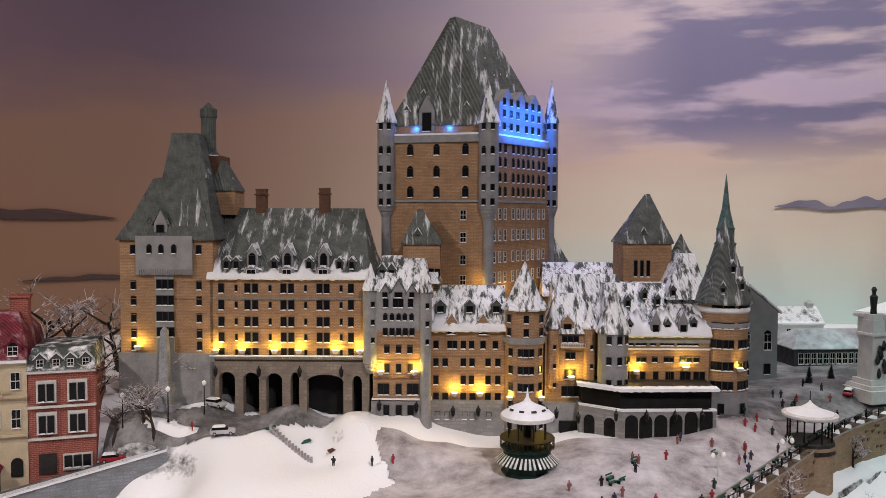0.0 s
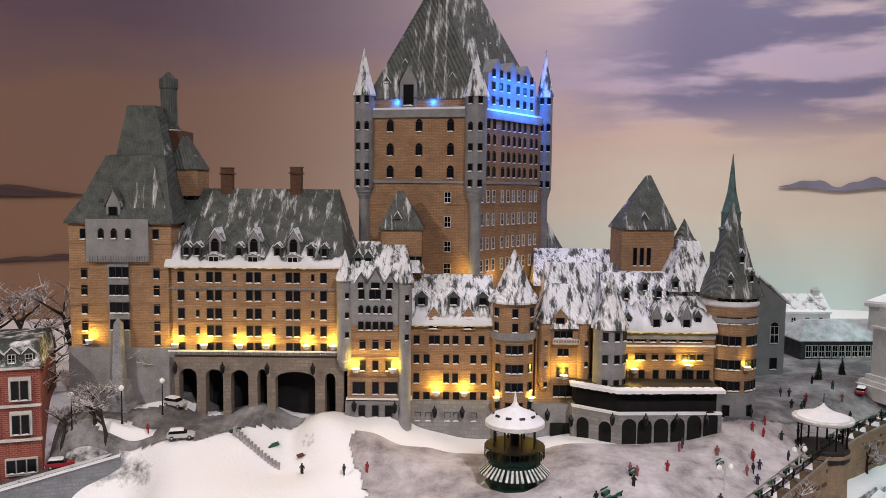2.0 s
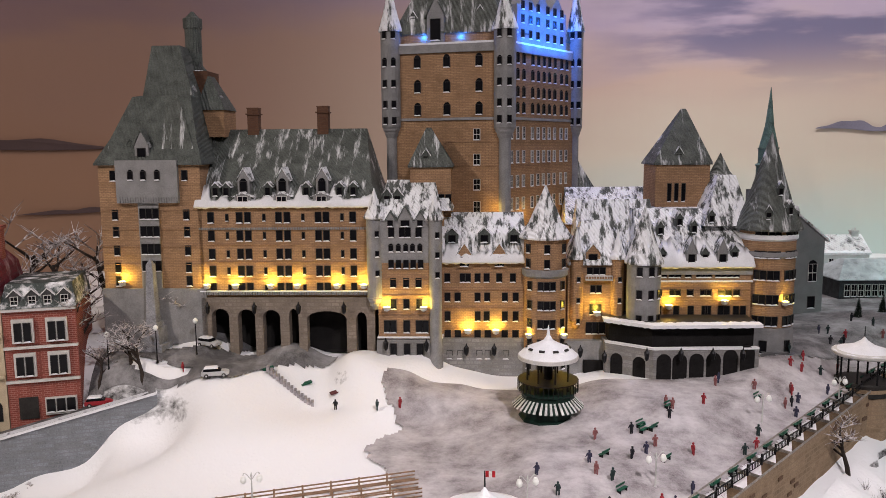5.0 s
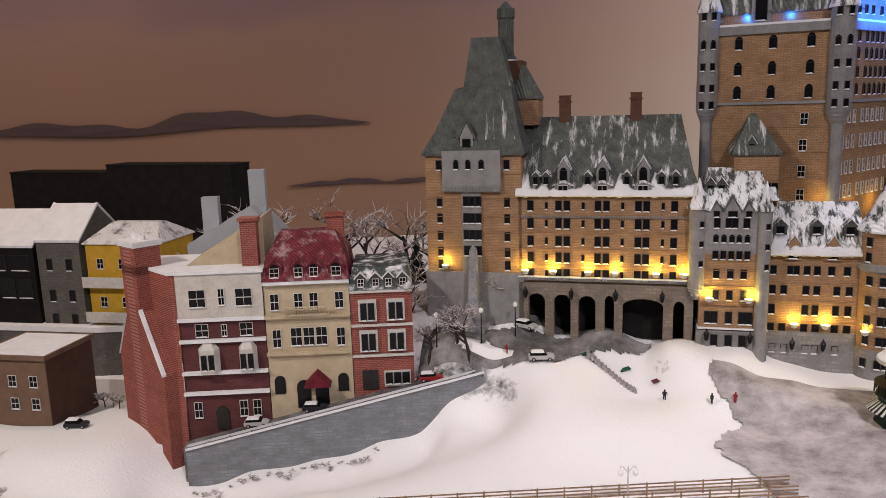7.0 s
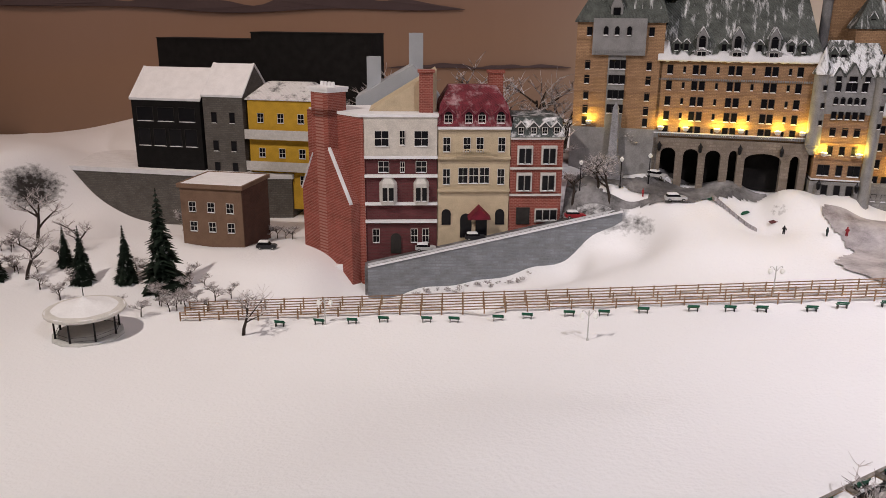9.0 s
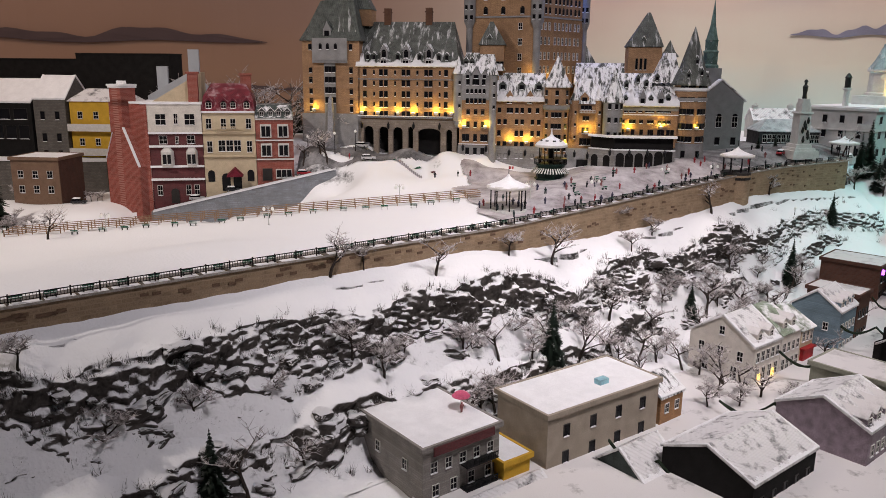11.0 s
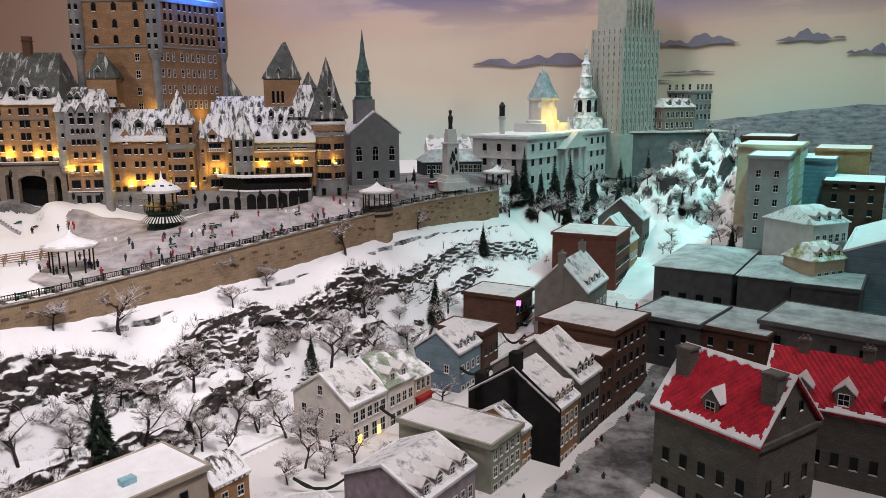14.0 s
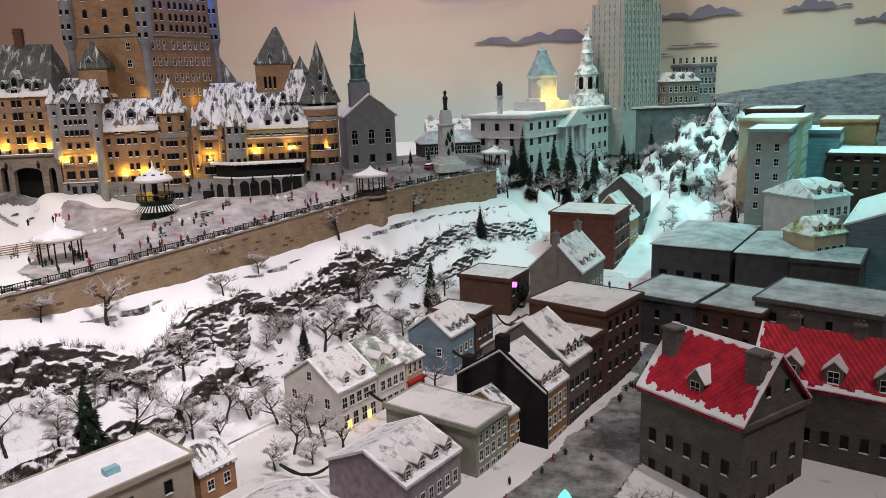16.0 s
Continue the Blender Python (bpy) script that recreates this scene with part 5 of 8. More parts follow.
# ---- houses ----
def house(name, label, x, y, turn, w, d, z0, z1, wall, roof="flat", rise=0.05, roofing=None, front=None, end=None, style="w", dormers=(), stacks=(), group="houses of the model town"):
    """A house whose near corner is (x, y): the street front runs along turn, the end wall at right angles to it.
    front and end: lists of (sill height, width, height, number of windows)."""
    h = thing(name, label, "house", pose(x, y, 0, 0, 0, turn), group)
    k_ = 1.0
    if 0.49 < z0 < 0.6:
        k_ = (z1 - z0 + 0.03) / (z1 - z0)
        z0 -= 0.03
    if wall in (STONE, DARKBRICK, BROWNB, BLACK) or wall.name.startswith(("dark_grey", "brown_red", "mid_grey")):
        style = "d"
    bm = bmesh.new()
    box(bm, 0, w, 0, d, z0 - 0.03, z1)
    if roof == "gable":
        loft(bm, [[(0, 0, z1), (0, d, z1), (0, d / 2, z1 + rise)], [(w, 0, z1), (w, d, z1), (w, d / 2, z1 + rise)]])
    body = part("wall", bm, wall, h)
    bm = bmesh.new()
    if roof == "flat":
        slab(bm, rect2(-0.005, w + 0.005, -0.005, d + 0.005), z1, z1 + 0.006)
        rim = bmesh.new()
        for a in ((-0.006, w + 0.006, -0.006, 0.0), (-0.006, w + 0.006, d, d + 0.006), (-0.006, 0.0, 0.0, d), (w, w + 0.006, 0.0, d)):
            box(rim, *a, z1 - 0.004, z1 + 0.0072)
        part("parapet", rim, wall, h)
    elif roof == "gable":
        gable(bm, 0, w, 0, d, z1, z1 + rise)
    else:
        loft(bm, [rect(-0.006, w + 0.006, -0.006, d + 0.006, z1), rect(-0.006, w + 0.006, -0.006, d + 0.006, z1 + 0.003), rect(w * 0.16, w * 0.84, d * 0.42, d * 0.58, z1 + rise)])
    part("roof", bm, roofing or DARKROOF, h)
    if roof == "gable":
        rim, rn = bmesh.new(), random.Random(int(w * 1000 + z1 * 3000))
        m = 44
        for a, sg in ((0.0, -1), (d, 1)):
            g_ = rise / (d / 2)
            low_y, low_z = a + sg * 0.004, z1 - 0.004 * g_ + 0.005
            for i in range(m):
                xa, xb = -0.004 + (w + 0.008) * i / m, -0.004 + (w + 0.008) * (i + 1) / m
                e = 0.007 + 0.009 * noise.noise((xa * 70, w * 50, z1 * 90)) + 0.003 * rn.random()
                loft(rim, [[(xa, low_y, low_z - 0.001), (xb, low_y, low_z - 0.001), (xb, low_y - sg * e, low_z - 0.001 + e * g_), (xa, low_y - sg * e, low_z - 0.001 + e * g_)],
                           [(xa, low_y, low_z + 0.002), (xb, low_y, low_z + 0.002), (xb, low_y - sg * e, low_z + 0.0012 + e * g_), (xa, low_y - sg * e, low_z + 0.0012 + e * g_)]])
            for xa, sx in ((-0.0045, 1), (w + 0.0045, -1)):
                for i in range(8):
                    ya, yb = low_y - sg * (d / 2 + 0.004) * i / 8, low_y - sg * (d / 2 + 0.004) * (i + 1) / 8
                    za, zb = low_z + (rise + 0.004 * g_) * i / 8, low_z + (rise + 0.004 * g_) * (i + 1) / 8
                    e = sx * (0.003 + 0.006 * rn.random())
                    loft(rim, [[(xa, ya, za - 0.001), (xa + e, ya, za - 0.001), (xa + e, yb, zb - 0.001), (xa, yb, zb - 0.001)],
                               [(xa, ya, za + 0.002), (xa + e, ya, za + 0.0014), (xa + e, yb, zb + 0.0014), (xa, yb, zb + 0.002)]])
        part("eave_snow", rim, SNOW, h, "crust of snow along the roof edges")
    for z, ww, hh, k in front or ():
        for q in spread(w * 0.04, w * 0.96, k):
            window(body, q, -0.0003, z0 + z * k_, min(ww * 1.2, w * 0.7 / k), hh * (0.5 + 0.6 * k_), 0, style)
    for z, ww, hh, k in end or ():
        for q in spread(d * 0.05, d * 0.95, k):
            window(body, -0.0003, q, z0 + z * k_, min(ww * 1.2, d * 0.7 / k), hh * (0.5 + 0.6 * k_), -90, style)
    for t, dw, dh in dormers:
        dormer(body, w * t, d * 0.06, z1 + rise * 0.12, dw * 1.2, dh * 1.35, d * 0.34, wall, FLATSNOW, 0, 0.45, "w")
    for a, b, tall in stacks:
        bm = bmesh.new()
        zc = z1 + (rise if roof != "flat" else 0)
        box(bm, w * a - 0.011, w * a + 0.011, d * b - 0.009, d * b + 0.009, z1 - 0.02, zc + tall)
        box(bm, w * a - 0.013, w * a + 0.013, d * b - 0.011, d * b + 0.011, zc + tall - 0.006, zc + tall - 0.002)
        for e in (-0.005, 0.005):
            lathe(bm, w * a + e, d * b, [(0.003, zc + tall), (0.0024, zc + tall + 0.008)], 8)
        part("chimney", bm, wall if wall is not WHITEP else STONE, h)
    return h, body


def rect2(x0, x1, y0, y1):
    return [(x0, y0), (x1, y0), (x1, y1), (x0, y1)]


def lights(parent_h, body, spots, material, w=0.01, h=0.013):
    for x, z in spots:
        bm = bmesh.new()
        box(bm, -w / 2, w / 2, -0.0024, 0, 0, h)
        part("lit_window", bm, material, body, "glowing window", pose(x, -0.0002, z))


G = 0.548
GABLE = house("gable_house", "white plastered gable house with a snow-covered grey roof", 0.73, 0.559, 50, 0.135, 0.19, G, 0.628, WHITEP, "gable", 0.062, DARKROOF, [(0.01, 0.014, 0.026, 4), (0.048, 0.013, 0.021, 5)], [(0.045, 0.013, 0.02, 3), (0.008, 0.014, 0.024, 2), (0.088, 0.012, 0.018, 1)], dormers=((0.3, 0.02, 0.016), (0.72, 0.02, 0.016)))
house("shop_house", "white shop house under a pale green mansard roof", 0.8185, 0.6645, 50, 0.105, 0.19, G, 0.632, WHITEP, "hip", 0.055, snowy("pale_green_roof", (0.30, 0.36, 0.27), 0.42, (20, 20, 20)), [(0.008, 0.013, 0.024, 4), (0.046, 0.012, 0.02, 4)], dormers=((0.3, 0.02, 0.018), (0.72, 0.02, 0.018)))
lights(*GABLE, [(0.03, 0.53), (0.1, 0.53)], WARMGLOW, 0.012, 0.02)
h, b = house("red_shopfront_house", "cream corner shop with a red storefront and balcony", 0.888, 0.747, 50, 0.07, 0.16, G, 0.622, CREAM, "hip", 0.05, snowy("pale_green_roof", (0.30, 0.36, 0.27), 0.5, (20, 20, 20)), [(0.05, 0.010, 0.02, 3)])
bm = bmesh.new()
box(bm, 0.004, 0.062, -0.010, 0, G - 0.03, G + 0.020)
box(bm, 0.0, 0.066, -0.016, 0, G + 0.020, G + 0.025)
part("storefront", bm, mat("red_paint", (0.40, 0.025, 0.03), 0.5), b, "bright red storefront")
house("stucco_block", "large beige stucco block with a snowy flat roof", 0.235, 0.011, 47, 0.343, 0.158, 0.40, 0.64, BEIGE, "flat", 0, SNOW, [(0.185, 0.013, 0.024, 4), (0.125, 0.013, 0.024, 4), (0.065, 0.013, 0.024, 4)], style="d")
bm = bmesh.new()
box(bm, -0.014, 0.014, -0.009, 0.009, 0, 0.012)
tagged(part("roof_skylight", bm, mat("pale_blue_box", (0.30, 0.55, 0.62), 0.4), place=pose(0.34, 0.20, 0.646, 0, 0, 47)), "pale blue skylight box on the snowy flat roof", "skylight")
house("side_house", "narrow tan house under a ribbed snowy roof", 0.478, 0.272, 50, 0.085, 0.11, 0.45, 0.59, ORANGEB, "gable", 0.035, COPPERSNOW, [(0.10, 0.012, 0.02, 2), (0.05, 0.012, 0.02, 2)])
h, b = house("umbrella_roof_house", "cream clapboard house with a maroon parapet and flat snowy roof", 0.016, -0.164, 49, 0.19, 0.209, 0.38, 0.632, GREYP, "flat", 0, SNOW, [(0.20, 0.012, 0.02, 5), (0.15, 0.012, 0.022, 4), (0.09, 0.012, 0.022, 4)], [(0.19, 0.012, 0.02, 2)])
bm = bmesh.new()
box(bm, 0.02, 0.17, -0.009, -0.006, 0.618, 0.636)
part("parapet_board", bm, MAROON, h)
for z in (0.575, 0.525):
    bm = bmesh.new()
    box(bm, 0.09, 0.17, -0.022, 0, z, z + 0.003)
    box(bm, 0.09, 0.17, -0.022, -0.020, z + 0.013, z + 0.015)
    for i in range(14):
        box(bm, 0.09 + i * 0.006, 0.0912 + i * 0.006, -0.0215, -0.0205, z, z + 0.014)
    part("balcony", bm, IRON, b)
u = thing("parasol", "pink parasol standing on the snowy roof", "parasol", pose(0.055, 0.02, 0.638))
bm = bmesh.new()
lathe(bm, 0, 0, [(0.001, 0), (0.001, 0.034)], 8)
part("pole", bm, FRAMEW, u)
bm = bmesh.new()
lathe(bm, 0, 0, [(0.019, 0.028), (0.0195, 0.029), (0.012, 0.036), (0.001, 0.04)], 12)
part("canopy", bm, mat("pink_canvas", (0.65, 0.12, 0.22), 0.7), u)
house("yellow_shop", "small yellow shop with a snowy flat roof", 0.155, -0.05, 48, 0.07, 0.12, 0.40, 0.56, YELLOW, "flat", 0, SNOW, [(0.10, 0.011, 0.018, 3)])
house("blue_house", "blue clapboard house with a snowy gable roof", 1.012, 0.839, 55, 0.125, 0.14, G, 0.655, BLUEP, "gable", 0.05, DARKROOF, [(0.012, 0.012, 0.02, 4), (0.06, 0.011, 0.018, 4)], [(0.06, 0.011, 0.018, 2)], dormers=((0.2, 0.018, 0.016), (0.5, 0.018, 0.016), (0.8, 0.018, 0.016)))
house("brown_annex", "brown brick annex with a snowy flat roof", 1.09, 0.95, 55, 0.10, 0.15, G, 0.675, DARKBRICK, "flat", 0, FLATSNOW, [(0.02, 0.012, 0.02, 3), (0.07, 0.012, 0.02, 3)])
h, b = house("balcony_house", "dark brick house with balconies and a flat snowy roof", 1.222, 1.192, 57, 0.15, 0.182, 0.56, 0.71, DARKBRICK, "flat", 0, FLATSNOW, [(0.015, 0.012, 0.022, 4), (0.06, 0.012, 0.022, 4), (0.105, 0.012, 0.022, 4)])
lights(h, b, [(0.022, 0.685), (0.04, 0.68)], PURPLEGLOW, 0.012, 0.016)
lights(h, b, [(0.05, 0.565)], WARMGLOW, 0.014, 0.024)
for z in (0.61, 0.655):
    bm = bmesh.new()
    box(bm, 0.05, 0.13, -0.022, 0, z, z + 0.003)
    box(bm, 0.05, 0.13, -0.022, -0.020, z + 0.013, z + 0.015)
    for i in range(14):
        box(bm, 0.05 + i * 0.006, 0.0512 + i * 0.006, -0.0215, -0.0205, z, z + 0.014)
    part("balcony", bm, IRON, b)
house("chimney_house", "grey stone house with end chimneys and a snowy roof", 1.416, 1.041, 58, 0.21, 0.167, 0.58, 0.765, mat("pale_grey_render", (0.20, 0.185, 0.17), 0.85, 0.15, 40), "gable", 0.085, DARKROOF, [(0.02, 0.012, 0.022, 5), (0.07, 0.012, 0.022, 5), (0.12, 0.012, 0.022, 5)], dormers=((0.2, 0.018, 0.016), (0.45, 0.018, 0.016), (0.7, 0.018, 0.016)), stacks=((0.03, 0.5, 0.03), (0.95, 0.5, 0.03)))
house("tall_brick_house", "tall red-brown brick house with a flat snowy roof", 1.62, 1.441, 60, 0.22, 0.231, 0.60, 0.855, brick_mat("brown_red_brick", (0.17, 0.055, 0.04), (0.12, 0.06, 0.05), 0.004, 0.011), "flat", 0, FLATSNOW, [(0.03, 0.012, 0.022, 6), (0.085, 0.012, 0.022, 6), (0.14, 0.012, 0.022, 6), (0.195, 0.012, 0.022, 6)])
house("dormer_brick_house", "tan brick house with a snowy dormered roof", 1.735, 1.64, 58, 0.12, 0.16, 0.60, 0.80, ORANGEB, "gable", 0.09, DARKROOF, [(0.03, 0.012, 0.022, 4), (0.08, 0.012, 0.022, 4), (0.13, 0.012, 0.022, 4)], dormers=((0.3, 0.018, 0.016), (0.7, 0.018, 0.016)))
house("grey_corner_house", "tall grey stone corner house with chimneys", 1.83, 1.79, 58, 0.12, 0.18, 0.62, 0.86, STONE, "gable", 0.08, DARKROOF, [(0.05, 0.012, 0.022, 3), (0.1, 0.012, 0.022, 3), (0.15, 0.012, 0.022, 3)], stacks=((0.9, 0.5, 0.03),))
h, b = house("unlit_gable_house", "gable house with its unlit end coloured black, an orange brick front and snowy dormered roof", 1.194, 0.421, 52, 0.105, 0.226, 0.535, 0.662, ORANGEB, "gable", 0.075, DARKROOF, [(0.012, 0.012, 0.022, 4), (0.055, 0.011, 0.02, 4), (0.09, 0.011, 0.02, 4)], dormers=((0.15, 0.018, 0.015), (0.4, 0.018, 0.015), (0.65, 0.018, 0.015), (0.88, 0.018, 0.015)))
# black skin over the end wall: its unlit side put in as colour
bm = bmesh.new()
loft(bm, [[(-0.004, -0.006, 0.47), (-0.004, 0.232, 0.47), (-0.004, 0.232, 0.668), (-0.004, 0.113, 0.752), (-0.004, -0.006, 0.668)], [(0.0, -0.006, 0.47), (0.0, 0.232, 0.47), (0.0, 0.232, 0.668), (0.0, 0.113, 0.752), (0.0, -0.006, 0.668)]])
part("end_wall", bm, BLACK, h)
lights(h, b, [(0.03, 0.512), (0.078, 0.512)], WARMGLOW, 0.012, 0.02)
bm = bmesh.new()
box(bm, -0.004, 0.02, 0.19, 0.215, 0.6, 0.71)
box(bm, -0.004, 0.02, 0.10, 0.125, 0.6, 0.775)
part("chimney", bm, BLACK, h)
house("grey_stone_house", "grey stone house with yellow dormers in a snowy roof", 1.262, 0.508, 51, 0.115, 0.235, 0.54, 0.69, STONE, "gable", 0.085, DARKROOF, [(0.012, 0.012, 0.022, 4), (0.05, 0.011, 0.02, 4), (0.095, 0.011, 0.02, 4)], dormers=((0.2, 0.022, 0.018), (0.5, 0.022, 0.018), (0.8, 0.022, 0.018)))
house("dark_flat_house", "dark brick house with iron balconies and flat snowy roof", 1.337, 0.602, 50, 0.07, 0.22, 0.545, 0.715, DARKBRICK, "flat", 0, FLATSNOW, [(0.02, 0.011, 0.022, 2), (0.065, 0.011, 0.022, 2), (0.115, 0.011, 0.022, 2)])
house("terrace_roof_house", "brown brick house with figures on its flat snowy roof", 1.385, 0.66, 48, 0.21, 0.22, 0.55, 0.758, DARKBRICK, "flat", 0, FLATSNOW, [(0.02, 0.012, 0.022, 5), (0.07, 0.012, 0.022, 5), (0.12, 0.012, 0.022, 5), (0.165, 0.012, 0.022, 5)])
house("flat_front_house", "pale green house front with a long snowy flat roof", 1.03, 0.32, 51, 0.127, 0.241, 0.53, 0.632, mat("grey_green_plaster", (0.30, 0.30, 0.24), 0.8, 0.15, 40), "flat", 0, FLATSNOW, [(0.012, 0.011, 0.02, 5), (0.045, 0.011, 0.018, 5), (0.075, 0.010, 0.016, 5)])
house("dormer_row_house", "pink-trimmed row house with a snowy dormered roof", 0.885, 0.165, 51, 0.175, 0.20, 0.50, 0.60, mat("mauve_paint", (0.30, 0.24, 0.28), 0.7), "gable", 0.045, DARKROOF, [(0.012, 0.011, 0.02, 6), (0.055, 0.011, 0.02, 6)], dormers=((0.12, 0.02, 0.015), (0.37, 0.02, 0.015), (0.62, 0.02, 0.015), (0.87, 0.02, 0.015)))
house("small_orange_house", "narrow orange house with a ribbed snowy roof", 1.112, 0.425, 51, 0.05, 0.14, 0.53, 0.61, ORANGEB, "gable", 0.045, COPPERSNOW, [(0.012, 0.010, 0.02, 2), (0.045, 0.010, 0.018, 2)])
house("slate_shed", "dark slate-roofed building with a snowy gable", 0.62, -0.06, 50, 0.24, 0.20, 0.42, 0.575, BLACK, "gable", 0.04, DARKROOF, [(0.05, 0.011, 0.02, 5), (0.1, 0.011, 0.02, 5)])
house("corner_shed", "small dark gabled shed beside the square", 0.43, 0.00, 50, 0.12, 0.13, 0.45, 0.52, mat("dark_green_wall", (0.06, 0.075, 0.07), 0.8), "gable", 0.05, DARKROOF)
house("garage_roofs", "low grey garage with a sloping snowy roof", 0.10, -0.22, 48, 0.24, 0.10, 0.38, 0.50, BEIGE, "gable", 0.03, DARKROOF)
# dark street row on the far side
DARKG = mat("dark_grey_render", (0.075, 0.073, 0.074), 0.8, 0.2, 40)
house("dark_row_house", "dark grey town house with a snowy slate flat roof", 1.66, 0.80, 46, 0.24, 0.2, 0.56, 0.725, DARKG, "flat", 0, SHEDROOF, [(0.03, 0.011, 0.022, 4), (0.08, 0.011, 0.022, 4)], [(0.03, 0.011, 0.022, 3), (0.08, 0.011, 0.022, 3), (0.12, 0.011, 0.02, 3)])
house("dark_row_house", "dark brick town house with balconies and snowy roof", 1.80, 0.70, 46, 0.24, 0.18, 0.56, 0.72, DARKBRICK, "flat", 0, SHEDROOF, None, [(0.03, 0.011, 0.022, 3), (0.08, 0.011, 0.022, 3), (0.12, 0.011, 0.02, 3)])
house("long_grey_house", "long grey stone house with a snowy flat roof", 2.03, 0.56, 46, 0.24, 0.30, 0.57, 0.745, mat("mid_grey_render", (0.115, 0.11, 0.108), 0.8, 0.2, 40), "flat", 0, SHEDROOF, None, [(0.03, 0.012, 0.022, 4), (0.08, 0.012, 0.022, 4), (0.13, 0.012, 0.02, 4)])
house("market_shed", "broad dark shed under a snow-dusted flat roof", 1.88, 1.09, 54, 0.42, 0.24, 0.62, 0.80, DARKG, "hip", 0.02, SHEDROOF, None, [(0.08, 0.02, 0.02, 4)])
house("market_shed", "dark shed with a ribbed snow-dusted roof", 2.02, 1.0, 54, 0.34, 0.15, 0.62, 0.795, DARKG, "hip", 0.02, SHEDROOF)
house("market_shed", "low dark shed with a snowy flat roof", 2.16, 0.88, 54, 0.32, 0.18, 0.62, 0.79, DARKG, "flat", 0, SHEDROOF)
house("pale_warehouse", "broad pale warehouse under a smooth snowy roof", 2.45, 0.95, 54, 0.5, 0.26, 0.66, 0.86, BLUEP, "gable", 0.05, SNOW, [(0.06, 0.02, 0.04, 5)])
# buildings under the turquoise light
house("teal_block", "tall blank-sided office block with rows of windows", 2.20, 1.40, 58, 0.34, 0.13, 0.80, 1.128, mat("pale_concrete", (0.33, 0.34, 0.33), 0.8, 0.12, 40), "flat", 0, SNOW, [(0.03 + 0.045 * i, 0.014, 0.024, 6) for i in range(6)], [(0.06 + 0.05 * i, 0.012, 0.022, 2) for i in range(5)])
house("cream_block", "tall cream office block behind the blank-sided one", 2.36, 1.62, 56, 0.30, 0.22, 0.82, 1.15, CREAM, "flat", 0, SNOW, [(0.03 + 0.05 * i, 0.016, 0.026, 6) for i in range(6)])
house("turquoise_block", "pale office block with rows of windows", 2.56, 1.72, 56, 0.30, 0.2, 0.82, 1.09, BLUEP, "flat", 0, SNOW, [(0.03 + 0.05 * i, 0.016, 0.026, 6) for i in range(5)])
house("mansard_block", "stone block with a snowy mansard roof and dormers", 2.18, 1.18, 20, 0.16, 0.2, 0.72, 0.93, PALEW, "hip", 0.05, DARKROOF, [(0.03, 0.014, 0.024, 5), (0.09, 0.014, 0.024, 5), (0.15, 0.014, 0.024, 5)], dormers=((0.2, 0.02, 0.018), (0.5, 0.02, 0.018), (0.8, 0.02, 0.018)))
# no lamp here: the yellow light is put into the roof colour
house("yellow_dormer_block", "yellow-lit stone house with dormers", 2.12, 1.05, 20, 0.13, 0.12, 0.70, 0.84, CREAM, "hip", 0.05, snowy("yellow_lit_roof", (0.35, 0.33, 0.12), 0.5, (20, 20, 20)), [(0.03, 0.014, 0.022, 4), (0.08, 0.014, 0.022, 4)], dormers=((0.2, 0.02, 0.018), (0.5, 0.02, 0.018), (0.8, 0.02, 0.018)))
for i, (x, y, w, z) in enumerate(((2.55, 2.05, 0.3, 1.16), (2.75, 1.8, 0.3, 1.12), (2.95, 1.55, 0.3, 1.10), (2.62, 1.5, 0.3, 1.02), (2.85, 1.25, 0.3, 0.98))):
    house("far_town_block", "far brick town block with a snowy roof", x, y, 56, w, 0.2, 0.8, z, (DARKBRICK, ORANGEB, DARKG)[i % 3], "flat", 0, SNOW, [(0.03 + 0.05 * k, 0.014, 0.024, 6) for k in range(5)], [(0.1, 0.014, 0.024, 3), (0.15, 0.014, 0.024, 3), (0.2, 0.014, 0.024, 3)])
# red-roofed stone buildings
h, b = house("red_roof_house", "stone gable house with a bright red snow-edged roof and chimneys", 1.50, 0.125, 31, 0.20, 0.24, 0.50, 0.70, STONE, "flat", 0, REDROOF, [(0.05, 0.012, 0.024, 3), (0.11, 0.012, 0.024, 3)], [(0.05, 0.012, 0.024, 5), (0.11, 0.012, 0.024, 5)])
bm = bmesh.new()
loft(bm, [[(-0.008, -0.006, 0.70), (-0.008, 0.246, 0.70), (0.10, 0.246, 0.815), (0.10, -0.006, 0.815)], [(-0.008, -0.006, 0.706), (-0.008, 0.246, 0.706), (0.10, 0.246, 0.821), (0.10, -0.006, 0.821)]])
loft(bm, [[(0.208, -0.006, 0.70), (0.208, 0.246, 0.70), (0.10, 0.246, 0.815), (0.10, -0.006, 0.815)], [(0.208, -0.006, 0.706), (0.208, 0.246, 0.706), (0.10, 0.246, 0.821), (0.10, -0.006, 0.821)]])
part("pitched_roof", bm, REDROOF, h)
rim, rn = bmesh.new(), random.Random(5)
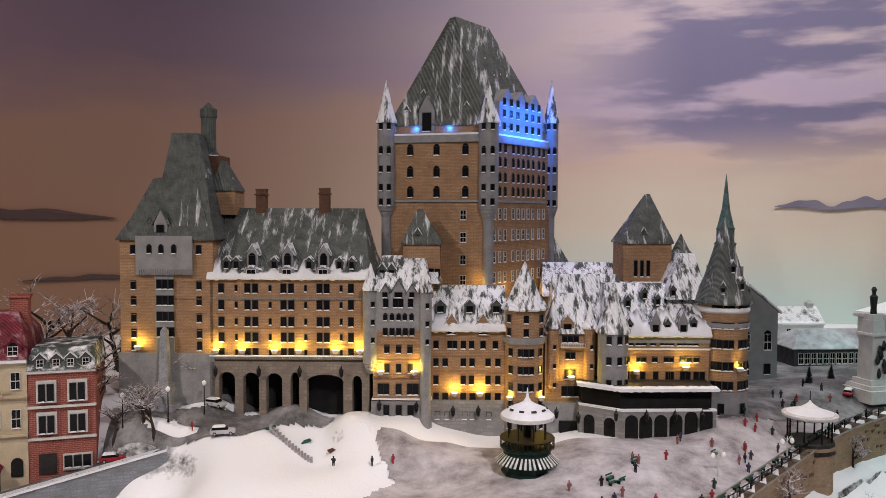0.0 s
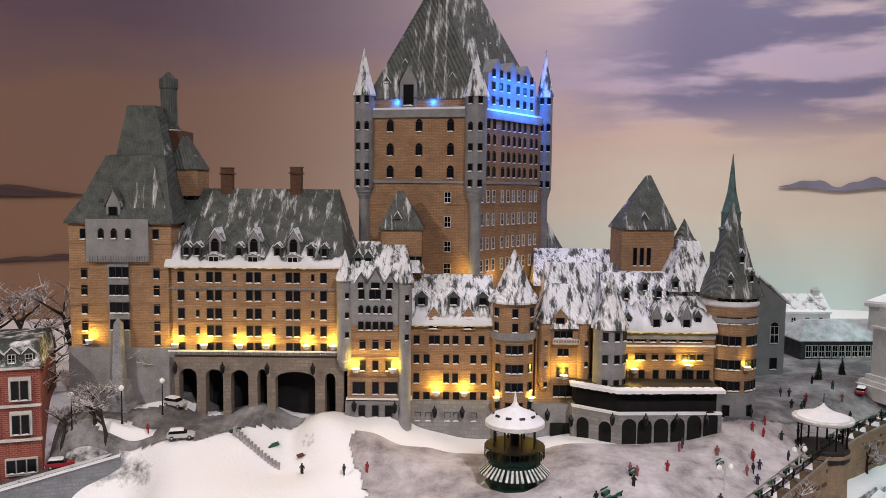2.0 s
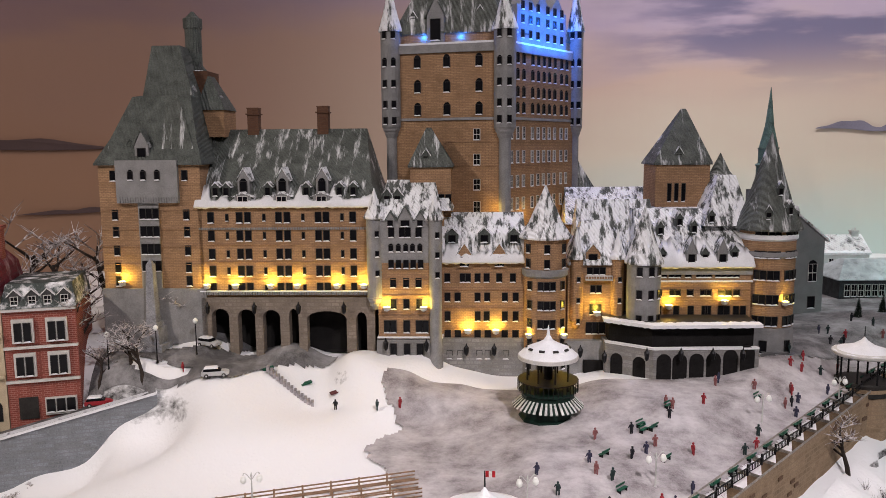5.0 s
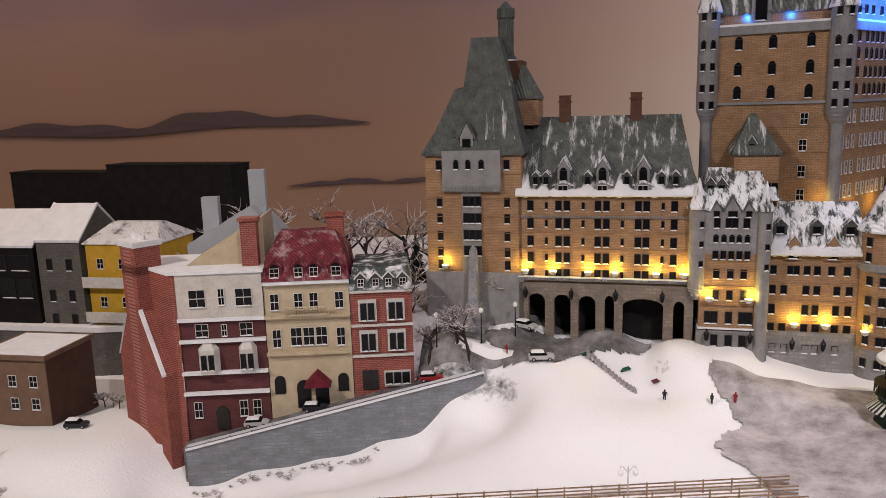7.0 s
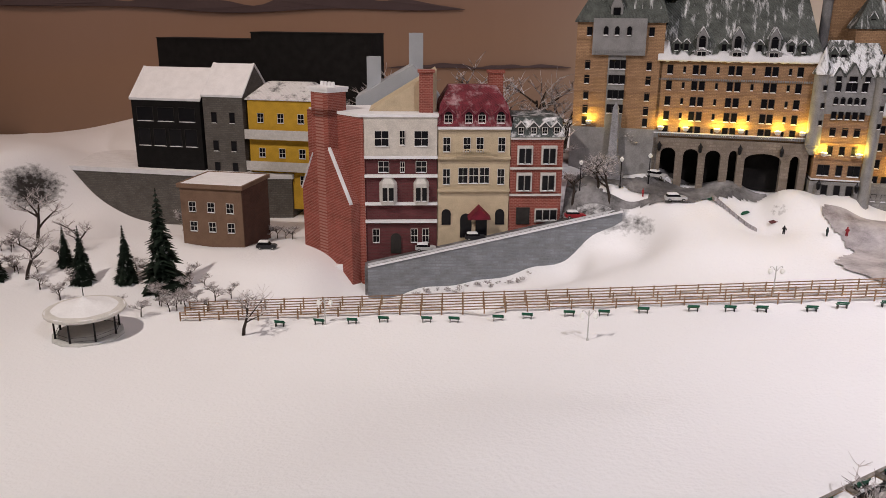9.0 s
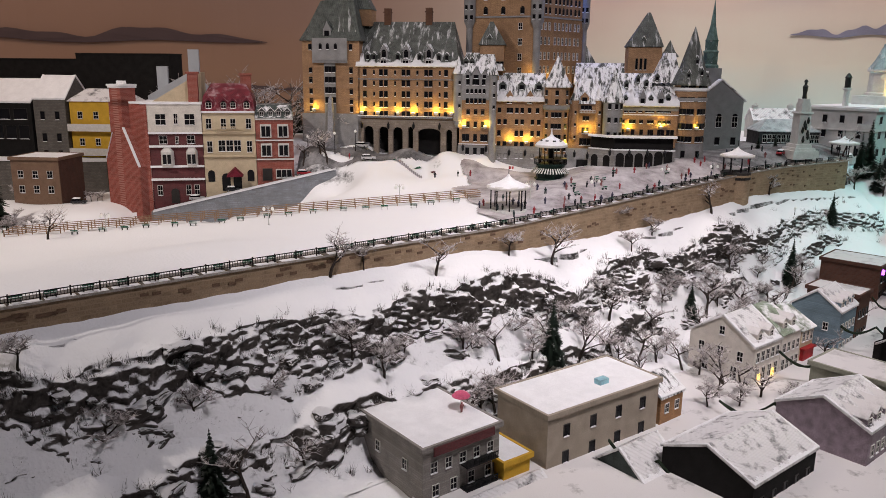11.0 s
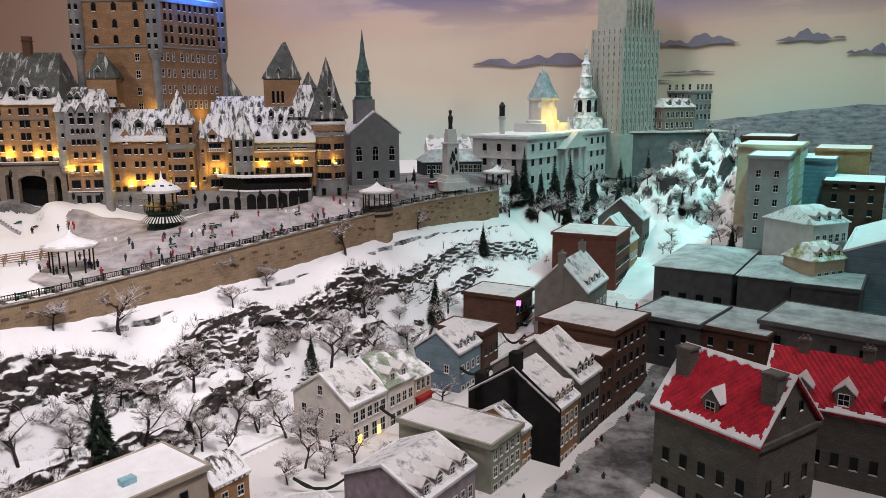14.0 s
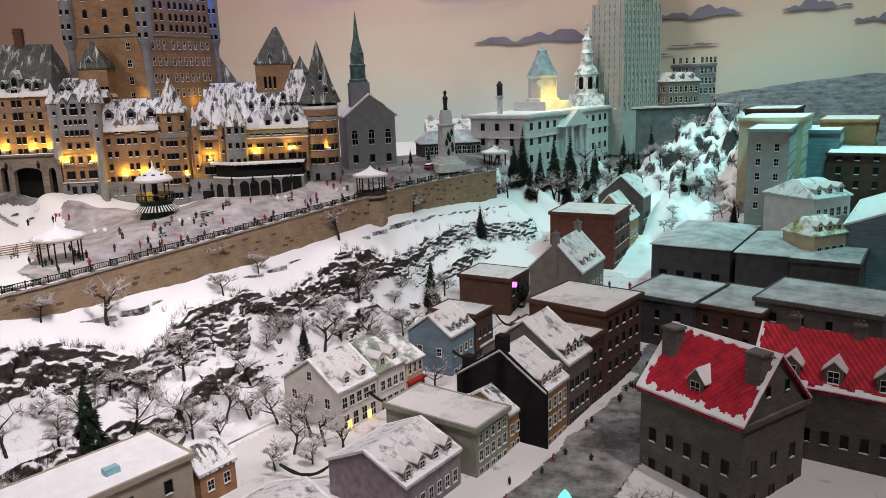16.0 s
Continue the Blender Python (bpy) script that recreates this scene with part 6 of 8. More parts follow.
for xe, sg in ((-0.008, 1), (0.208, -1)):
    for i in range(60):
        ya, yb = -0.006 + 0.252 * i / 60, -0.006 + 0.252 * (i + 1) / 60
        e = 0.008 + 0.012 * noise.noise((ya * 60, xe * 9, 3)) + 0.004 * rn.random()
        k = 0.115 / 0.108
        loft(rim, [[(xe, ya, 0.706), (xe, yb, 0.706), (xe + sg * e, yb, 0.706 + k * e), (xe + sg * e, ya, 0.706 + k * e)], [(xe, ya, 0.710), (xe, yb, 0.710), (xe + sg * e, yb, 0.708 + k * e), (xe + sg * e, ya, 0.708 + k * e)]])
        e = 0.006 + 0.008 * noise.noise((ya * 70, xe * 9, 8))
        loft(rim, [[(0.10, ya, 0.821), (0.10, yb, 0.821), (0.10 - sg * e, yb, 0.821 - k * e), (0.10 - sg * e, ya, 0.821 - k * e)], [(0.10, ya, 0.824), (0.10, yb, 0.824), (0.10 - sg * e, yb, 0.823 - k * e), (0.10 - sg * e, ya, 0.823 - k * e)]])
    for i in range(12):
        for ye, sy in ((-0.007, 1), (0.247, -1)):
            xa, xb = xe + sg * 0.108 * i / 12, xe + sg * 0.108 * (i + 1) / 12
            za, zb, e = 0.706 + 0.115 * i / 12, 0.706 + 0.115 * (i + 1) / 12, sy * (0.006 + 0.01 * rn.random())
            loft(rim, [[(xa, ye, za), (xb, ye, zb), (xb, ye + e, zb), (xa, ye + e, za)], [(xa, ye, za + 0.004), (xb, ye, zb + 0.004), (xb, ye + e, zb + 0.002), (xa, ye + e, za + 0.002)]])
part("roof_edge_snow", rim, SNOW, h, "crust of snow round the red roof")
bm = bmesh.new()
loft(bm, [[(0, 0, 0.70), (0.2, 0, 0.70), (0.1, 0, 0.813)], [(0, 0.24, 0.70), (0.2, 0.24, 0.70), (0.1, 0.24, 0.813)]])
part("gable_wall", bm, STONE, h)
for q in ((0.07, 0.745), (0.13, 0.745)):
    window(b, q[0], -0.0006, q[1], 0.011, 0.02)
for q in (0.02, 0.215):
    bm = bmesh.new()
    box(bm, 0.05, 0.08, q - 0.016, q + 0.016, 0.7, 0.83)
    box(bm, 0.047, 0.083, q - 0.019, q + 0.019, 0.824, 0.829)
    part("chimney", bm, STONE, h)
dormer(b, 0.018, 0.12, 0.722, 0.036, 0.032, 0.06, STONE, SNOW, -90, 0.6, "w")
h, b = house("red_roof_wing", "long stone wing with a bright red roof and snowy dormers", 1.62, 0.36, -38, 0.62, 0.2, 0.50, 0.70, STONE, "gable", 0.09, REDROOF, [(0.03, 0.012, 0.026, 16), (0.1, 0.012, 0.024, 16)], dormers=[(t, 0.03, 0.024) for t in (0.12, 0.25, 0.4, 0.55, 0.62, 0.8)], stacks=((0.1, 0.5, 0.03), (0.3, 0.5, 0.03)))

# ---- row of houses on the upper street ----
ROWDIR = math.degrees(math.atan2(0.237, 0.586))


def row_point(t, back=0.0):
    a = radians(ROWDIR)
    return (-1.232 + t * math.cos(a) - back * math.sin(a), 1.048 + t * math.sin(a) + back * math.cos(a))


def row_z(t):
    return 0.812 + 0.14 * t / 0.632


emb = thing("street_embankment", "grey block retaining wall carrying the snowy upper street", "retaining wall", kind="structure")
bm = bmesh.new()
n = 14
for i in range(n):
    t0, t1 = -0.02 + 0.655 * i / n, -0.02 + 0.655 * (i + 1) / n
    a, b, c, d = row_point(t0), row_point(t1), row_point(t1, 0.012), row_point(t0, 0.012)
    loft(bm, [[(*a, 0.6), (*b, 0.6), (*c, 0.6), (*d, 0.6)], [(*a, row_z(t0)), (*b, row_z(t1)), (*c, row_z(t1)), (*d, row_z(t0))]], 0, False)
part("block_wall", bm, BLOCKWALL, emb)
bm = bmesh.new()
for i in range(n):
    t0, t1 = -0.02 + 0.655 * i / n, -0.02 + 0.655 * (i + 1) / n
    a, b, c, d = row_point(t0, -0.003), row_point(t1, -0.003), row_point(t1, 0.016), row_point(t0, 0.016)
    loft(bm, [[(*a, row_z(t0)), (*b, row_z(t1)), (*c, row_z(t1)), (*d, row_z(t0))], [(*a, row_z(t0) + 0.006), (*b, row_z(t1) + 0.006), (*c, row_z(t1) + 0.007), (*d, row_z(t0) + 0.007)]], 0, False)
part("coping", bm, SNOW, emb)
bm = bmesh.new()
for i in range(n):
    t0, t1 = -0.30 + 0.95 * i / n, -0.30 + 0.95 * (i + 1) / n
    for b0, b1, up in ((0.012, 0.062, 0.001), (0.062, 0.5, 0.005)):
        a, b, c, d = row_point(t0, b0), row_point(t1, b0), row_point(t1, b1), row_point(t0, b1)
        za, zb = row_z(t0) + up, row_z(t1) + up
        if t0 < -0.03 and b0 < 0.05:
            continue
        loft(bm, [[(*a, za - 0.08), (*b, zb - 0.08), (*c, zb - 0.08), (*d, za - 0.08)], [(*a, za), (*b, zb), (*c, zb), (*d, za)]], 0 if b0 < 0.05 else 1)
part("roadway", bm, [ROAD, SNOW], emb)


def row_house(name, label, t0, w, d, top, wall):
    x, y = row_point(t0, 0.055)
    h = thing(name, label, "house", pose(x, y, 0, 0, 0, ROWDIR), "row houses on the upper street")
    bm = bmesh.new()
    box(bm, 0, w, 0, d, row_z(t0) - 0.05, top)
    return h, part("wall", bm, wall, h), row_z(t0 + w / 2) + 0.004


def band(h, w, z, tall, material, proud=0.004, name="ledge"):
    bm = bmesh.new()
    box(bm, -0.001, w + 0.001, -proud, 0.002, z, z + tall)
    return part(name, bm, material, h)


def bays(body, w, y, rows, style="w"):
    for z, ww, hh, ts in rows:
        for t in ts:
            window(body, w * t, y, z, ww, hh, 0, style)


# red brick house with the white bays
h, b, g = row_house("brick_end_house", "red brick house end with a maroon front and white bays", -0.025, 0.185, 0.20, 1.185, MAROON)
W = 0.185
bm = bmesh.new()
loft(bm, [[(-0.012, -0.004, 0.74), (-0.012, -0.004, 1.19), (-0.16, 0.15, 1.19), (-0.16, 0.15, 0.74)], [(0.0, -0.004, 0.74), (0.0, -0.004, 1.19), (-0.10, 0.2, 1.19), (-0.10, 0.2, 0.74)]])
part("end_wall", bm, REDBRICK, h, "plain red brick end wall")
def on_end(q, z, out):
    """A place on the slanting end wall: share q from the street corner, height z, and how far it stands out."""
    return (-0.012 - 0.148 * q - 0.721 * out, -0.004 + 0.154 * q - 0.693 * out, z)


bm = bmesh.new()
prof = ((0.02, 0.74), (0.02, 0.966), (0.40, 1.10), (0.40, 1.20), (0.72, 1.20), (0.72, 1.08), (0.97, 0.98), (0.97, 0.74))
loft(bm, [[on_end(q, z, 0.0) for q, z in prof], [on_end(q, z, 0.03) for q, z in prof]])
loft(bm, [[on_end(q, z, o) for q, o in ((0.40, 0.03), (0.72, 0.03), (0.72, -0.03), (0.40, -0.03))] for z in (1.18, 1.245)])
part("chimney_breast", bm, REDBRICK, h)
bm = bmesh.new()
for (qa, za), (qb, zb) in ((prof[1], prof[2]), (prof[6], prof[5])):
    loft(bm, [[on_end(qa, za, 0.024), on_end(qa, za, 0.034), on_end(qa, za + 0.005, 0.033), on_end(qa, za + 0.005, 0.024)], [on_end(qb, zb, 0.024), on_end(qb, zb, 0.034), on_end(qb, zb + 0.005, 0.033), on_end(qb, zb + 0.005, 0.024)]])
part("shoulder_snow", bm, SNOW, h, "snow on the sloping chimney shoulders")
bm = bmesh.new()
for e, z0_, z1_ in ((0.02, 1.243, 1.25), (0.035, 1.25, 1.256)):
    loft(bm, [[on_end(q, z, o) for q, o in ((0.40 - e, 0.03 + e / 6), (0.72 + e, 0.03 + e / 6), (0.72 + e, -0.034), (0.40 - e, -0.034))] for z in (z0_, z1_)])
for q in (0.46, 0.53, 0.60, 0.67):
    x, y, z = on_end(q, 1.255, 0.0)
    lathe(bm, x, y, [(0.006, z), (0.004, z + 0.013)], 8)
part("chimney_snow", bm, SNOW, h)
bm = bmesh.new()
box(bm, -0.002, W, -0.004, 0.02, 1.09, 1.188)
part("white_storey", bm, WHITEP, h)
for z in (1.083, 1.035, 0.962, 0.915):
    band(h, W, z, 0.007, SNOW, 0.01, "snow_ledge")
bays(b, W, -0.0045, [(1.115, 0.034, 0.038, [0.24, 0.78]), (1.118, 0.012, 0.036, [0.52])])
bays(b, W, -0.0005, [(1.047, 0.026, 0.028, [0.26, 0.78]), (1.047, 0.010, 0.026, [0.52]), (0.86, 0.016, 0.036, [0.14, 0.68, 0.84])])
for t, w2 in ((0.32, 0.046), (0.78, 0.04)):
    bm = bmesh.new()
    loft(bm, [[(W * t - w2 / 2, 0, 0.965), (W * t - w2 / 3, -0.018, 0.965), (W * t + w2 / 3, -0.018, 0.965), (W * t + w2 / 2, 0, 0.965)], [(W * t - w2 / 2, 0, 1.02), (W * t - w2 / 3, -0.018, 1.02), (W * t + w2 / 3, -0.018, 1.02), (W * t + w2 / 2, 0, 1.02)], [(W * t - 0.01, 0, 1.035), (W * t - 0.008, -0.006, 1.035), (W * t + 0.008, -0.006, 1.035), (W * t + 0.01, 0, 1.035)]])
    part("bay", bm, FRAMEW, h, "white bay window")
    for q in (-0.008, 0.008):
        window(b, W * t + q, -0.0185, 0.975, 0.010, 0.034)
bm = bmesh.new()
pts = [(-0.014, 0), (0.014, 0)] + [(0.014 * math.cos(math.pi * i / 8), 0.04 + 0.014 * math.sin(math.pi * i / 8)) for i in range(9)]
loft(bm, [[(W * 0.42 + px, -0.003, g + pz) for px, pz in pts], [(W * 0.42 + px, 0.002, g + pz) for px, pz in pts]])
part("door", bm, FRAMED, h, "dark arched door")
bm = bmesh.new()
slab(bm, [(-0.014, -0.008), (W + 0.004, -0.008), (W + 0.004, 0.2), (-0.10, 0.2), (-0.155, 0.15)], 1.188, 1.195)
part("roof", bm, SNOW, h, "flat snowy roof")
bm = bmesh.new()
box(bm, W - 0.045, W - 0.01, 0.03, 0.06, 1.19, 1.30)
box(bm, W - 0.049, W - 0.006, 0.026, 0.064, 1.295, 1.302)
part("chimney", bm, REDBRICK, h)
bm = bmesh.new()
loft(bm, [[(0.01, 0.06, 1.195), (W, 0.06, 1.195), (W, 0.06, 1.30)], [(0.01, 0.2, 1.195), (W, 0.2, 1.195), (W, 0.2, 1.30)]])
part("gable_wall", bm, CREAM, h)

# cream house with the maroon mansard
h, b, g = row_house("mansard_house", "cream stone house under a maroon mansard roof", 0.162, 0.185, 0.2, 1.165, CREAM)
W = 0.185
for z in (1.158, 1.082, 0.998):
    band(h, W, z, 0.006, SNOW if z > 1.1 else CREAM, 0.01)
bays(b, W, -0.0005, [(1.10, 0.017, 0.036, [0.12, 0.40, 0.58, 0.88]), (1.015, 0.017, 0.04, [0.12, 0.88]), (1.018, 0.023, 0.04, [0.35, 0.5, 0.65])])
bm = bmesh.new()
box(bm, W * 0.25, W * 0.75, -0.014, 0, 1.088, 1.091)
for i in range(15):
    box(bm, W * (0.25 + 0.5 * i / 14) - 0.001, W * (0.25 + 0.5 * i / 14) + 0.001, -0.014, -0.012, 1.09, 1.106)
box(bm, W * 0.25, W * 0.75, -0.014, -0.011, 1.106, 1.109)
part("balcony", bm, CREAM, h)
for t, hw, hh in ((0.12, 0.012, 0.03), (0.40, 0.015, 0.05), (0.62, 0.015, 0.05), (0.88, 0.012, 0.03)):
    bm = bmesh.new()
    zb = g + (0.035 if hh < 0.04 else 0)
    pts = [(-hw, 0), (hw, 0)] + [(hw * math.cos(math.pi * i / 8), hh + hw * math.sin(math.pi * i / 8)) for i in range(9)]
    loft(bm, [[(W * t + px, -0.002, zb + pz) for px, pz in pts], [(W * t + px, 0.002, zb + pz) for px, pz in pts]])
    part("arched_opening", bm, PANE, h)
bm = bmesh.new()
loft(bm, [[(W * 0.42, -0.03, g + 0.055), (W * 0.74, -0.03, g + 0.055), (W * 0.58, -0.03, g + 0.085)], [(W * 0.42, 0, g + 0.06), (W * 0.74, 0, g + 0.06), (W * 0.58, 0, g + 0.09)]])
part("awning", bm, mat("maroon_canvas", (0.16, 0.015, 0.03), 0.7), h, "maroon canvas awning")
bm = bmesh.new()
loft(bm, [rect(-0.003, W + 0.003, -0.006, 0.2, 1.165), rect(0.006, W - 0.006, 0.016, 0.19, 1.215), rect(0.03, W - 0.03, 0.08, 0.13, 1.26)])
part("mansard_roof", bm, MAROONROOF, h)
for t, q in ((0.14, 0.034), (0.42, 0.03), (0.6, 0.03), (0.86, 0.034)):
    dormer(b, W * t, 0.0, 1.17, q, 0.026, 0.03, mat("maroon_trim", (0.15, 0.02, 0.035), 0.7) if t == 0.14 else bpy.data.materials["maroon_trim"], MAROONROOF, 0, 0.45, "wa")
bm = bmesh.new()
box(bm, W - 0.05, W - 0.012, 0.09, 0.12, 1.2, 1.295)
box(bm, W - 0.054, W - 0.008, 0.086, 0.124, 1.29, 1.297)
part("chimney", bm, REDBRICK, h)

# slim red house
h, b, g = row_house("slim_red_house", "slim red brick house with white bays and a dark mansard roof", 0.349, 0.135, 0.18, 1.138, REDBRICK)
W = 0.135
for z in (1.132, 1.055, 0.985):
    band(h, W, z, 0.005, FRAMEW, 0.007)
for z in (1.07, 1.0):
    for t in (0.27, 0.73):
        bm = bmesh.new()
        box(bm, W * t - 0.02, W * t + 0.02, -0.007, 0, z - 0.003, z + 0.046)
        part("window_surround", bm, FRAMEW, h)
        for q in (-0.0085, 0.0085):
            window(b, W * t + q, -0.0075, z, 0.012, 0.038)
bm = bmesh.new()
box(bm, W * 0.5, W * 0.94, -0.006, 0, g + 0.006, g + 0.042)
part("shop_window", bm, FRAMEW, h)
for t in (0.58, 0.72, 0.86):
    window(b, W * t, -0.0065, g + 0.012, 0.014, 0.026)
bm = bmesh.new()
box(bm, W * 0.14, W * 0.4, -0.003, 0.002, g, g + 0.045)
part("door", bm, FRAMED, h)
bm = bmesh.new()
loft(bm, [rect(-0.003, W + 0.003, -0.006, 0.18, 1.138), rect(0.006, W - 0.006, 0.016, 0.17, 1.185)])
part("mansard_roof", bm, snowy("slate_mansard", (0.07, 0.085, 0.08), 0.45, (30, 30, 30)), h)
for t in (0.18, 0.42, 0.63, 0.86):
    dormer(b, W * t, 0.0, 1.142, 0.022, 0.022, 0.03, DARKG, DARKROOF, 0, 0.5, "w")

# houses behind, on the stone terrace
PG = mat("plain_pale_grey", (0.42, 0.44, 0.47), 0.8, 0.08, 20)
x, y = row_point(-0.06, 0.30)
h = thing("unpainted_block", "plain pale grey gabled block with two chimneys", "house", pose(x, y, 0, 0, 0, ROWDIR))
bm = bmesh.new()
box(bm, 0, 0.24, 0, 0.15, 0.9, 1.21)
loft(bm, [[(0, 0, 1.21), (0.24, 0, 1.21), (0.16, 0, 1.30)], [(0, 0.15, 1.21), (0.24, 0.15, 1.21), (0.16, 0.15, 1.30)]])
part("wall", bm, PG, h)
for q, zt in ((0.05, 1.32), (0.17, 1.385)):
    bm = bmesh.new()
    box(bm, q - 0.02, q + 0.02, 0.05, 0.08, 1.15, zt)
    part("chimney", bm, PG, h)
tw_ = thing("stone_terrace_wall", "grey stone terrace wall behind the small brown house", "wall", kind="structure")
bm = bmesh.new()
slab(bm, [(-2.62, 1.28), (-1.80, 1.40), (-1.70, 1.44), (-1.72, 1.75), (-2.62, 1.75)], 0.7, 0.93)
part("masonry", bm, STONE, tw_)
bm = bmesh.new()
slab(bm, [(-2.62, 1.275), (-1.80, 1.395), (-1.695, 1.438), (-1.72, 1.75), (-2.62, 1.75)], 0.93, 0.945)
part("terrace_snow", bm, SNOW, tw_)
h, b = house("brown_box_house", "small brown flat-roofed house with dark brick side", -1.80, 1.02, 8, 0.18, 0.17, 0.83, 0.985, mat("brown_render", (0.20, 0.125, 0.085), 0.85, 0.15, 40), "flat", 0, SNOW, [(0.03, 0.016, 0.024, 3), (0.085, 0.016, 0.024, 3)])
bm = bmesh.new()
box(bm, 0.1802, 0.1815, 0.001, 0.169, 0.8, 0.98)
part("side_wall", bm, DARKBRICK, h)
h, b = house("yellow_balcony_house", "yellow house with white balconies and a snowy roof", -1.84, 1.43, 8, 0.22, 0.2, 0.86, 1.175, YELLOW, "hip", 0.05, DARKROOF, [(0.05, 0.016, 0.026, 3), (0.135, 0.016, 0.026, 3), (0.245, 0.016, 0.026, 3)])
for z in (0.955, 1.055):
    bm = bmesh.new()
    box(bm, -0.004, 0.224, -0.024, 0, z, z + 0.004)
    box(bm, -0.004, 0.224, -0.024, -0.021, z + 0.004, z + 0.03)
    part("balcony", bm, FRAMEW, b, "white boarded balcony")
house("steep_stone_house", "dark grey stone house with a steep snowy roof", -1.985, 1.40, 8, 0.135, 0.2, 0.92, 1.185, STONE, "gable", 0.09, SNOW, [(0.02, 0.014, 0.03, 2), (0.09, 0.014, 0.03, 2), (0.18, 0.014, 0.03, 2)])
house("dark_glazed_house", "dark glazed house with a snowy pitched roof", -2.23, 1.36, 8, 0.24, 0.2, 0.92, 1.17, BLACK, "gable", 0.09, SNOW, [(0.10, 0.035, 0.05, 4), (0.18, 0.05, 0.04, 3)])
for x0_, x1_, zt in ((-2.40, -2.0, 1.345), (-2.0, -1.54, 1.37)):
    bm = bmesh.new()
    box(bm, x0_, x1_, 1.72, 1.82, 0.9, zt)
    box(bm, x0_ - 0.002, x1_ + 0.002, 1.718, 1.822, zt, zt + 0.004)
    tagged(part("dark_block", bm, BLACK), "plain black block behind the snowy houses", "building")

# ---- church, town hall, high-rise ----
ch = thing("church", "grey stone church with a tall green spire", "church", pose(0.72, 1.86, 0, 0, 0, 12))
CG = mat("church_stone", (0.24, 0.25, 0.25), 0.8, 0.12, 40)
bm = bmesh.new()
box(bm, -0.03, 0.16, 0.0, 0.22, 1.0, 1.21)
loft(bm, [[(-0.03, 0, 1.21), (0.16, 0, 1.21), (0.065, 0, 1.285)], [(-0.03, 0.22, 1.21), (0.16, 0.22, 1.21), (0.065, 0.22, 1.285)]])
body = part("nave", bm, CG, ch)
bm = bmesh.new()
for s in (-1, 1):
    loft(bm, [[(0.065 + s * 0.105, -0.006, 1.203), (0.065, -0.006, 1.287), (0.065, 0.225, 1.287), (0.065 + s * 0.105, 0.225, 1.203)], [(0.065 + s * 0.105, -0.006, 1.209), (0.065, -0.006, 1.293), (0.065, 0.225, 1.293), (0.065 + s * 0.105, 0.225, 1.209)]])
part("nave_roof", bm, DARKROOF, ch)
for q in (0.0, 0.065, 0.13):
    window(body, q, -0.0005, 1.10, 0.022, 0.045, 0, "wa")
    window(body, q, -0.0005, 1.03, 0.018, 0.03, 0, "d")
bm = bmesh.new()
box(bm, 0.0, 0.075, 0.04, 0.115, 1.2, 1.335)
sp_ = part("steeple_base", bm, CG, ch)
bm = bmesh.new()
cx, cy = 0.0375, 0.0775
lathe(bm, cx, cy, [(0.036, 1.335), (0.036, 1.345), (0.03, 1.35), (0.03, 1.395), (0.034, 1.40), (0.026, 1.405), (0.026, 1.44), (0.029, 1.445)], 8)
part("belfry", bm, snowy("green_copper_belfry", (0.12, 0.20, 0.18), 0.35, (40, 40, 40)), sp_)
bm = bmesh.new()
lathe(bm, cx, cy, [(0.025, 1.445), (0.012, 1.50), (0.0008, 1.60)], 8)
part("spire", bm, snowy("green_copper_spire", (0.12, 0.2, 0.18), 0.2, (40, 40, 10)), sp_)

hall = thing("town_hall", "pale stone town hall with a domed clock tower", "town hall", pose(1.393, 1.95, 0, 0, 0, 51))
bm = bmesh.new()
box(bm, 0, 0.8, 0, 0.26, 0.86, 1.175)
body = part("wall", bm, PALEW, hall)
bm = bmesh.new()
box(bm, -0.012, 0.812, -0.012, 0.27, 1.172, 1.182)
box(bm, -0.006, 0.806, -0.006, 0.265, 1.09, 1.095)
part("cornice", bm, PALEW, hall)
bm = bmesh.new()
box(bm, -0.008, 0.808, -0.008, 0.266, 1.182, 1.188)
part("roof", bm, SNOW, hall)
bm = bmesh.new()
box(bm, 0.28, 0.52, -0.035, 0, 0.86, 0.98)
loft(bm, [[(0.27, -0.04, 1.12), (0.53, -0.04, 1.12), (0.4, -0.04, 1.19)], [(0.27, 0.1, 1.12), (0.53, 0.1, 1.12), (0.4, 0.1, 1.19)]])
for q in (0.30, 0.36, 0.44, 0.50):
    lathe(bm, q, -0.028, [(0.011, 0.98), (0.009, 0.99), (0.008, 1.11), (0.011, 1.12)], 10)
part("portico", bm, PALEW, hall)
for z in (0.92, 0.99, 1.06, 1.12):
    for q in [0.05, 0.12, 0.19, 0.25, 0.56, 0.63, 0.70, 0.76]:
        window(body, q, -0.0006, z, 0.018, 0.03)
    for q in (0.06, 0.13, 0.2):
        window(body, -0.0006, q, z, 0.016, 0.03, -90)
bm = bmesh.new()
box(bm, 0.28, 0.52, 0.06, 0.22, 1.18, 1.225)
lathe(bm, 0.4, 0.14, [(0.075, 1.225), (0.075, 1.235), (0.064, 1.24), (0.062, 1.325), (0.072, 1.33), (0.072, 1.337)], 8, 0, 0.39)
clock = part("clock_tower", bm, PALEW, hall)
bm = bmesh.new()
lathe(bm, 0.4, 0.14, [(0.072, 1.337), (0.068, 1.345), (0.050, 1.372), (0.036, 1.402), (0.026, 1.428), (0.022, 1.432), (0.020, 1.445), (0.006, 1.452), (0.001, 1.488)], 8, 0, 0.39)
